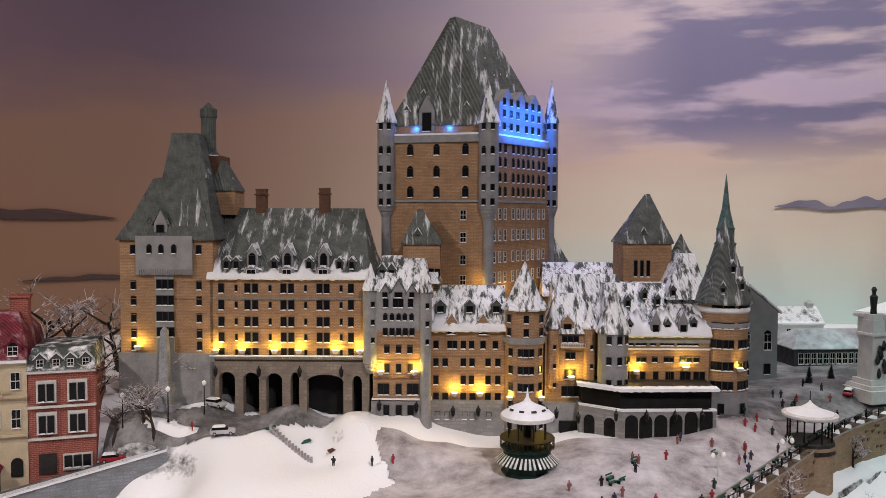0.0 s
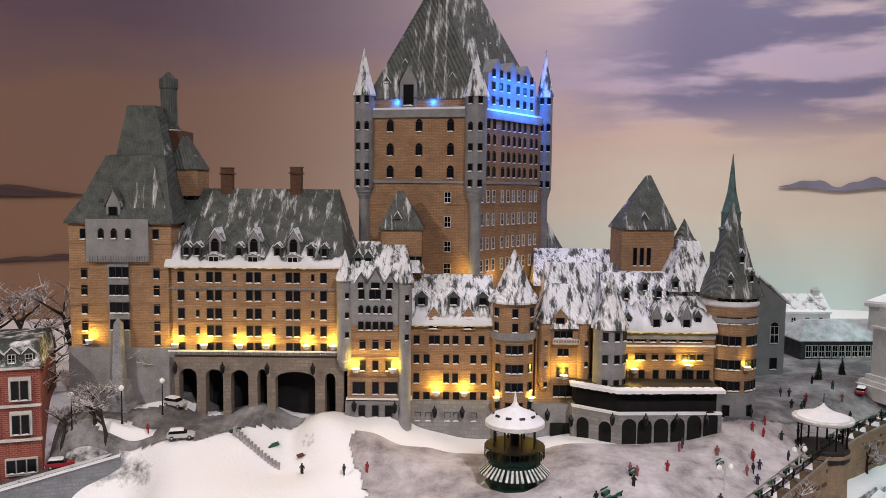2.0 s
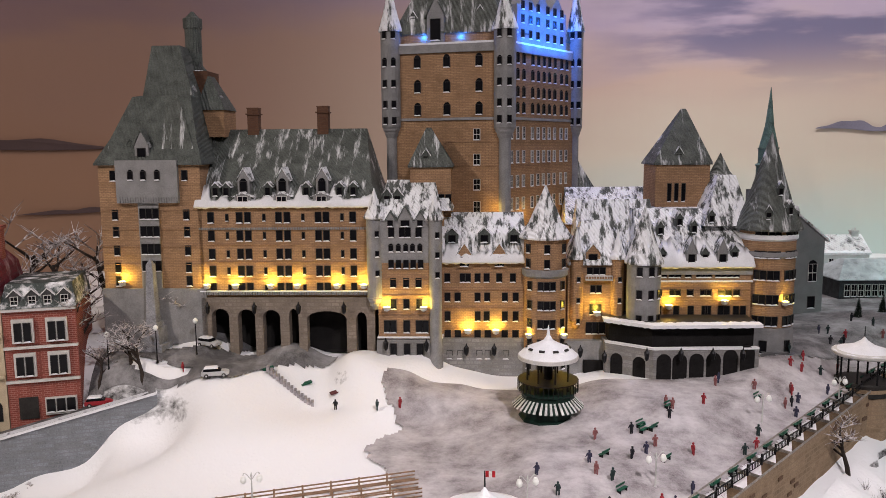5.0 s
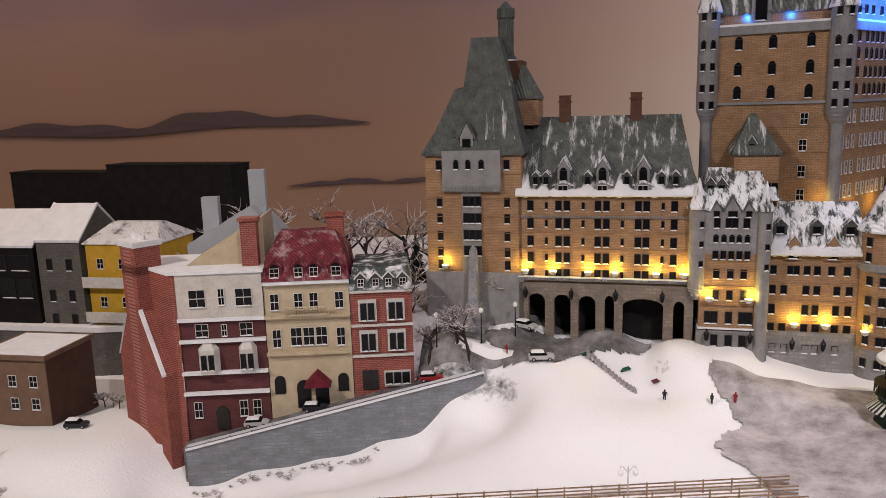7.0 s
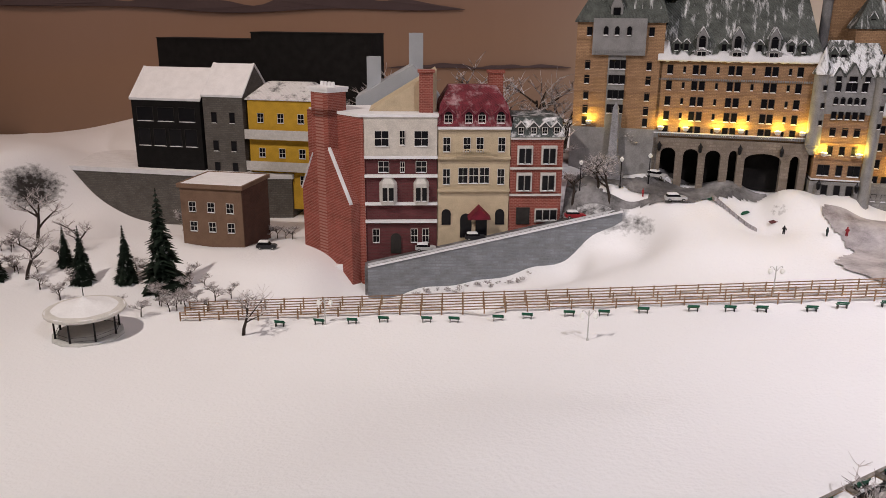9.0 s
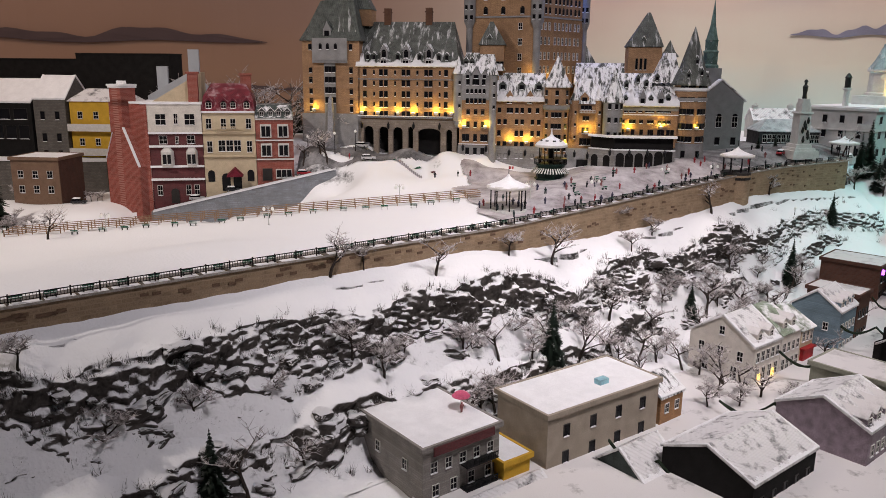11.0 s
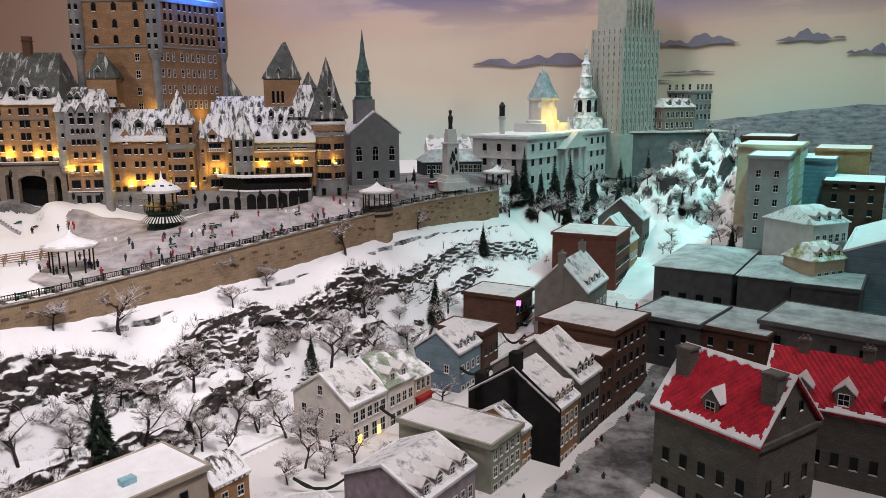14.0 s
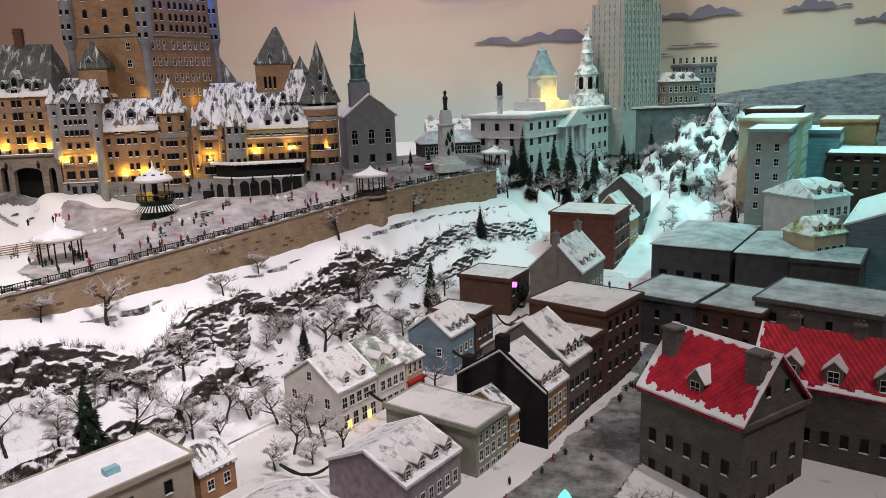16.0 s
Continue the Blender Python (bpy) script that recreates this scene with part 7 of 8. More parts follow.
part("dome", bm, snowy("pale_copper_dome", (0.30, 0.40, 0.42), 0.4, (30, 30, 30)), clock)
for an in (-70, -25, 20):
    a = radians(an)
    bm = bmesh.new()
    lathe(bm, 0, 0, [(0.014, -0.001), (0.014, 0.0015)], 16)
    part("clock_face", bm, FRAMEW, clock, place=Matrix.Translation((0.4 + 0.0625 * math.sin(a), 0.14 - 0.0625 * math.cos(a), 1.305)) @ pose(0, 0, 0, 90, 0, an))
m_ = hall.matrix_basis
bulb("clock_light", m_ @ Vector((0.325, 0.05, 1.245)), 0.30, (1.0, 0.6, 0.08), 0.006)
bulb("clock_light", m_ @ Vector((0.44, 0.04, 1.245)), 0.26, (1.0, 0.6, 0.08), 0.006)
co_ = thing("memorial_column", "slim stone column with a dark finial", "column", pose(1.311, 2.082, 1.0))
bm = bmesh.new()
lathe(bm, 0, 0, [(0.03, 0), (0.03, 0.03), (0.016, 0.035), (0.0125, 0.045), (0.0115, 0.25), (0.018, 0.256), (0.018, 0.262)], 14)
part("shaft", bm, PALEW, co_)
bm = bmesh.new()
lathe(bm, 0, 0, [(0.012, 0.262), (0.012, 0.30), (0.015, 0.303), (0.004, 0.32)], 10)
part("finial", bm, BRONZE, co_)
# church spire beside the town hall
bs = thing("baroque_spire", "white church spire in stacked open stages", "church tower", pose(1.80, 2.62, 0))
bm = bmesh.new()
box(bm, -0.07, 0.07, -0.07, 0.07, 0.95, 1.24)
lathe(bm, 0, 0, [(0.06, 1.24), (0.055, 1.25), (0.055, 1.33), (0.062, 1.335), (0.05, 1.36), (0.03, 1.38), (0.028, 1.43), (0.034, 1.435), (0.022, 1.45), (0.02, 1.49), (0.024, 1.495), (0.012, 1.51), (0.010, 1.54), (0.014, 1.545), (0.004, 1.56), (0.001, 1.60)], 8)
body = part("spire_stage", bm, snowy("pale_spire", (0.34, 0.42, 0.42), 0.5, (30, 30, 30)), bs)
for an in (-40, 5, 50):
    a = radians(an)
    window(body, 0.0555 * math.sin(a), -0.0555 * math.cos(a), 1.265, 0.02, 0.05, an, "da")

hr = thing("high_rise", "pale stepped stone high-rise with vertical piers", "skyscraper", pose(2.06, 2.60, 0, 0, 0, 32))
bm = bmesh.new()
for x0_, x1_, y0_, y1_, z0_, z1_ in ((-0.13, 0.13, 0, 0.2, 0.95, 1.66), (-0.10, 0.10, 0.01, 0.19, 1.66, 1.80), (-0.06, 0.06, 0.02, 0.18, 1.80, 1.92), (-0.15, 0.15, -0.01, 0.21, 0.95, 1.16)):
    box(bm, x0_, x1_, y0_, y1_, z0_, z1_)
for i in range(10):
    q = -0.13 + 0.26 * i / 9
    box(bm, q - 0.004, q + 0.004, -0.005, 0, 1.16, 1.66 if abs(q) > 0.1 else 1.8)
body = part("tower_block", bm, mat("greenish_stone", (0.40, 0.42, 0.38), 0.8, 0.12, 40), hr)
bm = bmesh.new()
loft(bm, [rect(-0.064, 0.064, 0.016, 0.184, 1.92), rect(-0.05, 0.05, 0.03, 0.17, 1.955), rect(-0.02, 0.02, 0.08, 0.12, 2.0)])
part("copper_roof", bm, snowy("green_copper_cap", (0.10, 0.17, 0.15), 0.25, (20, 20, 20)), hr, "green copper hipped roof")
for k in range(17):
    for i in range(9):
        if k < 14 or 1 <= i <= 7:
            window(body, -0.13 + 0.26 * (i + 0.5) / 9, -0.0006, 1.18 + 0.035 * k, 0.0075, 0.018, 0, "wp")
    if k < 14:
        for i in range(6):
            window(body, -0.1306, 0.2 * (i + 0.5) / 6, 1.18 + 0.035 * k, 0.0075, 0.018, -90, "wp")
bm = bmesh.new()
box(bm, 1.93, 2.5, 2.57, 3.1, 0.85, 1.165)
terrace = tagged(part("upper_terrace_wall", bm, mat("dark_terrace_stone", (0.13, 0.145, 0.15), 0.85, 0.2, 30)), "dark grey retaining wall below the upper street", "wall", kind="structure")
bm = bmesh.new()
box(bm, 1.92, 2.51, 2.56, 3.1, 1.165, 1.172)
part("terrace_snow", bm, FLATSNOW, terrace)
house("mansard_mansion", "grey-brown stone mansion with a snowy mansard roof", 2.19, 2.60, 18, 0.19, 0.12, 1.172, 1.285, mat("mansion_stone", (0.22, 0.19, 0.16), 0.8, 0.15, 40), "hip", 0.045, DARKROOF, [(0.012, 0.014, 0.026, 6), (0.062, 0.014, 0.026, 6)], [(0.012, 0.014, 0.026, 3), (0.062, 0.014, 0.026, 3)], dormers=((0.2, 0.02, 0.018), (0.5, 0.02, 0.018), (0.8, 0.02, 0.018)))
house("upper_street_block", "grey street block stepping up the hill", 2.38, 2.70, 25, 0.16, 0.2, 1.17, 1.36, mat("bluish_render", (0.25, 0.28, 0.3), 0.8, 0.12, 40), "flat", 0, SNOW, [(0.05 + 0.05 * k, 0.014, 0.026, 5) for k in range(4)], [(0.05 + 0.05 * k, 0.014, 0.026, 4) for k in range(4)])
house("low_station", "low grey hall with a broad pale snowy roof", 0.98, 2.05, 8, 0.30, 0.16, 1.0, 1.075, mat("grey_boarding", (0.06, 0.065, 0.07), 0.8), "hip", 0.05, snowy("pale_station_roof", (0.30, 0.33, 0.34), 0.5, (20, 20, 20), snow=(0.5, 0.55, 0.57), soft=0.15), [(0.03, 0.012, 0.03, 14)])
house("white_harbour_house", "white gabled house with chimneys by the water", 1.02, 2.42, 5, 0.2, 0.14, 1.0, 1.10, PALEW, "gable", 0.05, DARKROOF, [(0.02, 0.012, 0.022, 4), (0.06, 0.012, 0.022, 4)], stacks=((0.1, 0.5, 0.02), (0.9, 0.5, 0.02)))


# ---- streets ----
def over(name, x0, x1, y0, y1, step, keep, material, label, up=0.004, base=height):
    x0, y0 = -3.0 + 0.011 * math.floor((x0 + 3) / 0.011), -1.0 + 0.011 * math.floor((y0 + 1) / 0.011)
    ob = sheet(name, x0, x1, y0, y1, step, lambda x, y: base(x, y) + up, material, label, keep)
    ob["category"] = "street"
    return ob


def street_run(x, y):
    dx, dy = x - 1.194, y - 0.421
    a = radians(51)
    return dx * math.cos(a) + dy * math.sin(a), -dx * math.sin(a) + dy * math.cos(a)


def in_street(x, y):
    a, b = street_run(x, y)
    b += 0.012 * noise.noise((x * 18, y * 18, 45))
    w = 0.20 - 0.09 * ease(0.2, 0.6, a)
    return (-0.75 < a < 0.85 and -w < b < -0.028) or (0.45 < a < 0.62 and -1.0 < b < 0) or (a < -0.1 and -0.5 < b < -0.15)


over("lower_street", 0.7, 2.6, -0.4, 1.3, 0.006, in_street, snowy("snowy_cobbles", (0.12, 0.117, 0.115), 0.42, (13, 13, 13), snow=(0.42, 0.41, 0.41), soft=0.15), "grey cobbled street of the lower town with trodden snow", 0.008, lambda x, y: town(x, y))


def in_yard(x, y):
    s, r = side(x, y)
    s += 0.02 * noise.noise((x * 10, y * 10, 46))
    return s < -0.33 and -0.9 < r < 2.1 and x < 2.35 and not in_street(x, y)


# trodden snow; the shade between the houses is put into its grey
over("town_yard", 0.0, 2.35, -0.5, 1.9, 0.011, in_yard, snowy("shaded_trodden_snow", (0.17, 0.16, 0.155), 0.66, (16, 16, 16), snow=(0.66, 0.64, 0.64), soft=0.09), "trodden snow between the houses of the lower town, greyed for their shade", 0.007, lambda x, y: town(x, y))


DRIVE = ((-0.80, 1.29), (-0.62, 1.298), (-0.53, 1.283), (-0.484, 1.298), (-0.43, 1.372), (-0.30, 1.422), (-0.30, 1.45), (-0.6, 1.475), (-0.74, 1.41), (-0.80, 1.34))


def inside(poly, x, y):
    odd = False
    for (xa, ya), (xb, yb) in zip(poly, poly[1:] + poly[:1]):
        if (ya > y) != (yb > y) and x < xa + (xb - xa) * (y - ya) / (yb - ya):
            odd = not odd
    return odd


def in_drive(x, y):
    y += 0.006 * noise.noise((x * 40, y * 40, 42))
    if not inside(DRIVE, x, y):
        return False
    island = abs(y - (1.388 + (x + 0.666) * 0.25)) < 0.011 and -0.70 < x < -0.47
    return not island and not (abs(y - 1.322) < 0.010 and -0.72 < x < -0.585)


over("driveway", -0.81, -0.28, 1.27, 1.48, 0.0055, in_drive, ROAD, "grey asphalt driveway with snowy verges before the hotel", 0.003)


def in_deck(x, y):
    s, r = side(x, y)
    x += 0.09 * noise.noise((x * 6, y * 6, 40)) + 0.012 * noise.noise((x * 45, y * 45, 41))
    return 0.02 < s < 0.75 and 0.02 < r < 1.9 and x > -0.10 - 0.25 * (y - 1.0) and y < 1.355 + 0.45 * max(0, x - 0.42)


over("boardwalk", -0.3, 1.7, 0.6, 2.2, 0.0055, in_deck, DECK, "grey-brown boardwalk with trodden snow", 0.004)


def in_plaza(x, y):
    s, r = side(x, y)
    w = 0.02 * noise.noise((x * 12, y * 12, 44))
    return s > 0.03 and r < 1.93 and x > 0.60 + w and y > 1.36 + 0.1 * (x - 0.6) + w and y < 2.25 and not in_deck(x, y)


over("plaza", 0.55, 1.75, 1.3, 2.3, 0.011, in_plaza, ROAD, "grey asphalt square with trodden snow before the church", 0.0035)


# ---- promenade furniture ----
def at_side(s, r, turn=0.0, lift=0.0):
    x, y = from_side(s, r)
    return pose(x, y, height(x, y) + lift, 0, 0, 50 + turn)


bm = bmesh.new()
L = 0.05
box(bm, 0, L, -0.0008, 0.0008, 0.0135, 0.0152)
box(bm, 0, L, -0.0006, 0.0006, 0.003, 0.004)
for i in range(9):
    box(bm, L * i / 9, L * i / 9 + 0.0009, -0.0005, 0.0005, 0.003, 0.014)
box(bm, -0.0012, 0.0012, -0.0012, 0.0012, -0.001, 0.0175)
rail = thing("promenade_railing", "black iron railing along the promenade wall", "railing")
me = part("railing_panel", bm, IRON, rail)
rail_mesh = me.data
bpy.data.objects.remove(me)
for i in range(69):
    r = -1.73 + i * L
    x, y = from_side(0.0, r)
    o = new("railing_panel", rail_mesh)
    o.parent = rail
    o.matrix_basis = pose(x, y, wall_top(r) + 0.004, 0, 0, 50)

# green benches
bench = thing("bench", "green slatted park bench dusted with snow", "bench", group="promenade benches")
for z, y0, y1, t in ((0.0055, -0.003, 0.003, 0.0008), (0.009, 0.0034, 0.0042, 0.003)):
    bm = bmesh.new()
    box(bm, -0.011, 0.011, y0, y1, z, z + t)
    part("seat" if z < 0.007 else "backrest", bm, GREENP, bench)
for q in (-0.008, 0.008):
    bm = bmesh.new()
    box(bm, q - 0.0006, q + 0.0006, -0.003, 0.004, -0.002, 0.006)
    part("leg", bm, IRON, bench)
rnd = random.Random(11)
spots = [(0.022, -1.3 + 0.062 * i + 0.012 * rnd.random()) for i in range(44)] + [(0.10 + 0.1 * rnd.random(), 0.15 + 1.1 * rnd.random()) for _ in range(9)]
bench.matrix_basis = at_side(*spots[0], 180, 0.003)
for s, r in spots[1:]:
    copy_thing(bench, at_side(s, r, 180 if s < 0.05 else rnd.choice((0, 180)), 0.003))


for i in range(17):
    t = (i + 0.4 * rnd.random()) / 17
    x, y = -1.25 + 1.2 * t, 0.60 + 0.27 * t
    copy_thing(bench, pose(x, y, height(x, y) + 0.002, 0, 0, 193))


def figure_mesh(seed, material):
    """A tiny painted figurine: legs, coat, arms and head in one plain shape."""
    rn = random.Random(seed)
    bm = bmesh.new()
    for q in (-0.0016, 0.0016):
        lathe(bm, q, 0.0012 * rn.uniform(-1, 1), [(0.0013, 0), (0.0016, 0.009)], 6)
    lathe(bm, 0, 0, [(0.0026, 0.008), (0.0034, 0.0125), (0.0032, 0.0165), (0.0012, 0.0175), (0.0012, 0.018), (0.0019, 0.0192), (0.0018, 0.0208), (0.0006, 0.0216)], 8)
    for q in (-1, 1):
        loft(bm, [ring(q * 0.0034, 0, 0.0162, 0.001, 5), ring(q * (0.0042 + 0.002 * rn.random()), -0.002 * rn.random(), 0.0095 + 0.004 * rn.random(), 0.0009, 5)])
    me = bpy.data.meshes.new("figurine")
    bmesh.ops.recalc_face_normals(bm, faces=bm.faces)
    bm.to_mesh(me)
    bm.free()
    me.materials.append(material)
    return me


FIGS = [figure_mesh(i, CLOTHS[i % 5]) for i in range(10)]
FIGL = ("black-painted tiny standing figurine", "dark green painted tiny figurine", "red-painted tiny standing figurine", "pinkish painted tiny figurine", "navy painted tiny standing figurine")


def figure(x, y, i, lift=0.003, z=None):
    o = new("figurine", FIGS[i % 10])
    o.matrix_basis = pose(x, y, (height(x, y) if z is None else z) + lift, 0, 0, (i * 67) % 360)
    tagged(o, FIGL[i % 5] + " on the model", "figurine", "model figurines")


k = 0
for i in range(70):
    r = 0.05 + 1.4 * rnd.random()
    s = 0.03 + 0.20 * rnd.random() ** 1.5
    figure(*from_side(s, r), k)
    k += 1
for x, y in ((-0.262, 1.264), (-0.173, 1.238), (-0.13, 1.25), (0.62, 1.33), (0.7, 1.36), (1.0, 1.62), (1.1, 1.58), (-0.60, 1.32), (-1.0, 1.19), (-1.08, 1.16)):
    figure(x, y, k)
    k += 1
for i in range(26):
    a = -0.3 + 0.95 * rnd.random()
    b = -0.035 - 0.02 * rnd.random() if i % 3 else -0.13 * rnd.random()
    an = radians(51)
    x, y = 1.194 + a * math.cos(an) - b * math.sin(an), 0.421 + a * math.sin(an) + b * math.cos(an)
    figure(x, y, k, 0.003, town(x, y))
    k += 1
for x, y, z in ((1.45, 0.86, 0.766), (1.50, 0.84, 0.766), (0.06, 0.0, 0.64)):
    figure(x, y, k, 0, z)
    k += 1


def double_lamp(x, y):
    t = thing("promenade_lamp", "white double-armed promenade lamp with globes", "street lamp", pose(x, y, height(x, y), 0, 0, 20), "promenade lamps")
    bm = bmesh.new()
    lathe(bm, 0, 0, [(0.003, 0), (0.0014, 0.006), (0.001, 0.05), (0.0016, 0.052), (0.0006, 0.058)], 8)
    part("pole", bm, PALEW, t)
    for q in (-1, 1):
        bm = bmesh.new()
        pts = [(q * 0.012 * math.sin(math.pi * 0.5 * j / 5), 0.046 + 0.012 * math.sin(math.pi * j / 5 * 0.75)) for j in range(6)]
        loft(bm, [ring(px, 0, pz, 0.0008, 5) for px, pz in pts])
        part("arm", bm, PALEW, t)
        bm = bmesh.new()
        lathe(bm, q * 0.012, 0, [(0.001, 0.041), (0.0042, 0.044), (0.0046, 0.048), (0.0028, 0.0525), (0.0008, 0.053)], 10)
        part("globe", bm, GLOBE, t)


for x, y in ((0.115, 0.857), (0.305, 0.95), (0.53, 1.2), (0.70, 1.307), (-0.62, 0.62), (-0.30, 0.90), (-1.15, 0.62)):
    double_lamp(x, y)
for x, y in ((-0.762, 1.318), (-0.593, 1.375), (1.02, 1.50), (-0.66, 1.33)):
    t = thing("street_lamp", "black post street lamp with a white globe", "street lamp", pose(x, y, height(x, y)), "street lamps")
    bm = bmesh.new()
    lathe(bm, 0, 0, [(0.003, 0), (0.0015, 0.006), (0.0011, 0.07)], 8)
    part("pole", bm, IRON, t)
    bm = bmesh.new()
    lathe(bm, 0, 0, [(0.002, 0.07), (0.0052, 0.074), (0.0052, 0.078), (0.001, 0.082)], 10)
    part("globe", bm, GLOBE, t)


def gazebo(name, label, x, y, r, tall, base=True, deck=0.0):
    z = height(x, y) + deck
    g = thing(name, label, "gazebo", pose(x, y, z), "promenade gazebos")
    bm = bmesh.new()
    lathe(bm, 0, 0, [(r, -0.02), (r, 0.004), (r * 0.98, 0.006)], 12)
    part("base", bm, FRAMED if not base else PALEW, g)
    eave = tall * 0.62
    for i in range(8):
        a = 2 * math.pi * i / 8 + 0.2
        bm = bmesh.new()
        lathe(bm, r * 0.88 * math.cos(a), r * 0.88 * math.sin(a), [(0.0026, 0.004), (0.002, 0.01), (0.0018, eave - 0.008), (0.004, eave - 0.002), (0.004, eave)], 8)
        part("post", bm, IRON, g)
    bm = bmesh.new()
    for i in range(8):
        a0, a1 = [2 * math.pi * (i + j) / 8 + 0.2 for j in (0, 1)]
        p, q = Vector((math.cos(a0), math.sin(a0), 0)) * r * 0.88, Vector((math.cos(a1), math.sin(a1), 0)) * r * 0.88
        for zz in (0.017, 0.009):
            loft(bm, [ring(p.x, p.y, zz, 0.0008, 4), ring(q.x, q.y, zz, 0.0008, 4)])
    part("balustrade", bm, IRON, g)
    bm = bmesh.new()
    lathe(bm, 0, 0, [(r * 1.06, eave - 0.002), (r * 1.12, eave + 0.001), (r * 1.12, eave + 0.005), (r * 0.98, eave + 0.008)], 24)
    part("fascia", bm, FRAMEW, g)
    bm = bmesh.new()
    kk = 24
    prof = [(1.08, eave + 0.006), (0.75, eave + 0.30 * (tall - eave)), (0.36, eave + 0.52 * (tall - eave)), (0.13, eave + 0.75 * (tall - eave)), (0.05, tall - 0.004), (0.01, tall)]
    loft(bm, [[(r * f * (1 + 0.02 * math.cos(8 * a)) * math.cos(a), r * f * (1 + 0.02 * math.cos(8 * a)) * math.sin(a), zz) for a in [2 * math.pi * i / kk for i in range(kk)]] for f, zz in prof])
    part("roof", bm, SNOW, g, "scalloped roof under snow")
    bm = bmesh.new()
    lathe(bm, 0, 0, [(0.0012, tall - 0.003), (0.0008, tall + 0.02)], 6)
    pole = part("flagpole", bm, IRON, g)
    return g, pole, tall


g, pole, tl = gazebo("gazebo", "open iron gazebo with a snowy scalloped roof", 0.062, 0.737, 0.056, 0.108)
bm = bmesh.new()
for i, m in enumerate((0, 1, 0)):
    box(bm, 0.001 + 0.004 * i, 0.005 + 0.004 * i, -0.0003, 0.0003, tl + 0.012, tl + 0.02, m)
part("flag", bm, [mat("red_cloth", (0.5, 0.02, 0.03), 0.8), FRAMEW], pole, "small red and white flag")
gazebo("gazebo", "open gazebo with a snowy roof on the round bastion", 0.792, 1.430, 0.053, 0.095, False, 0.972 - height(0.792, 1.430))
gazebo("gazebo", "open gazebo with a snowy roof near the town hall", 1.26, 1.86, 0.05, 0.085)
gazebo("gazebo", "open gazebo with a snowy roof at the end of the promenade", -1.61, 0.46, 0.07, 0.085)
# round bastion under the second gazebo
bm = bmesh.new()
lathe(bm, 0.792, 1.430, [(0.052, 0.74), (0.050, 0.960), (0.054, 0.962), (0.054, 0.969)], 24)
tagged(part("bastion", bm, WALLSTONE), "round tan stone bastion of the promenade wall", "wall", kind="structure")

# bandstand kiosk
kz = height(0.152, 1.21)
kiosk = thing("bandstand_kiosk", "two-storey dark green kiosk with striped awnings and a snowy roof", "kiosk", pose(0.152, 1.21, kz))
kiosk.scale = (0.86, 0.86, 1.08)
bm = bmesh.new()
lathe(bm, 0, 0, [(0.062, -0.02), (0.062, 0.004), (0.056, 0.006), (0.056, 0.042), (0.062, 0.046), (0.062, 0.05)], 10)
part("ground_floor", bm, DKGREEN, kiosk)
STRIPE = mat("white_awning_canvas", (0.7, 0.7, 0.68), 0.8)
for i in range(10):
    a0, a1 = [2 * math.pi * (i + j) / 10 for j in (0.08, 0.92)]
    n_ = 7
    for j in range(n_):
        b0, b1 = a0 + (a1 - a0) * j / n_, a0 + (a1 - a0) * (j + 1) / n_
        bm = bmesh.new()
        loft(bm, [[(0.056 * math.cos(b0), 0.056 * math.sin(b0), 0.036), (0.056 * math.cos(b1), 0.056 * math.sin(b1), 0.036), (0.076 * math.cos(b1), 0.076 * math.sin(b1), 0.022), (0.076 * math.cos(b0), 0.076 * math.sin(b0), 0.022)],
                  [(0.056 * math.cos(b0), 0.056 * math.sin(b0), 0.0375), (0.056 * math.cos(b1), 0.056 * math.sin(b1), 0.0375), (0.076 * math.cos(b1), 0.076 * math.sin(b1), 0.0235), (0.076 * math.cos(b0), 0.076 * math.sin(b0), 0.0235)]])
        part("awning_stripe", bm, STRIPE if j % 2 == 0 else DKGREEN, kiosk)
bm = bmesh.new()
for i in range(40):
    a = 2 * math.pi * i / 40
    lathe(bm, 0.064 * math.cos(a), 0.064 * math.sin(a), [(0.0008, 0.048), (0.0008, 0.066)], 4)
lathe(bm, 0, 0, [(0.063, 0.065), (0.065, 0.065), (0.065, 0.067), (0.063, 0.067)], 20)
part("balustrade", bm, IRON, kiosk)
for i in range(8):
    a = 2 * math.pi * i / 8 + 0.3
    bm = bmesh.new()
    lathe(bm, 0.046 * math.cos(a), 0.046 * math.sin(a), [(0.0028, 0.05), (0.002, 0.056), (0.0018, 0.096), (0.005, 0.103)], 8)
    part("post", bm, IRON, kiosk)
bm = bmesh.new()
lathe(bm, 0, 0, [(0.057, 0.101), (0.064, 0.103), (0.064, 0.109), (0.058, 0.111)], 24)
part("fascia", bm, FRAMEW, kiosk)
bm = bmesh.new()
lathe(bm, 0, 0, [(0.063, 0.109), (0.05, 0.119), (0.024, 0.128), (0.010, 0.134), (0.004, 0.142), (0.0008, 0.16)], 24)
part("roof", bm, SNOW, kiosk, "domed roof under snow")
for i in range(10):
    a = 2 * math.pi * i / 10
    bm = bmesh.new()
    box(bm, -0.006, 0.006, -0.001, 0.001, -0.002, 0.002)
    part("roof_vent", bm, FRAMED, kiosk, place=pose(0.046 * math.cos(a), 0.046 * math.sin(a), 0.1225, -60, 0, math.degrees(a) + 90))
bm = bmesh.new()
lathe(bm, 0.0, 0, [(0.010, 0.05), (0.010, 0.1)], 10)
part("stair_core", bm, IRON, kiosk)

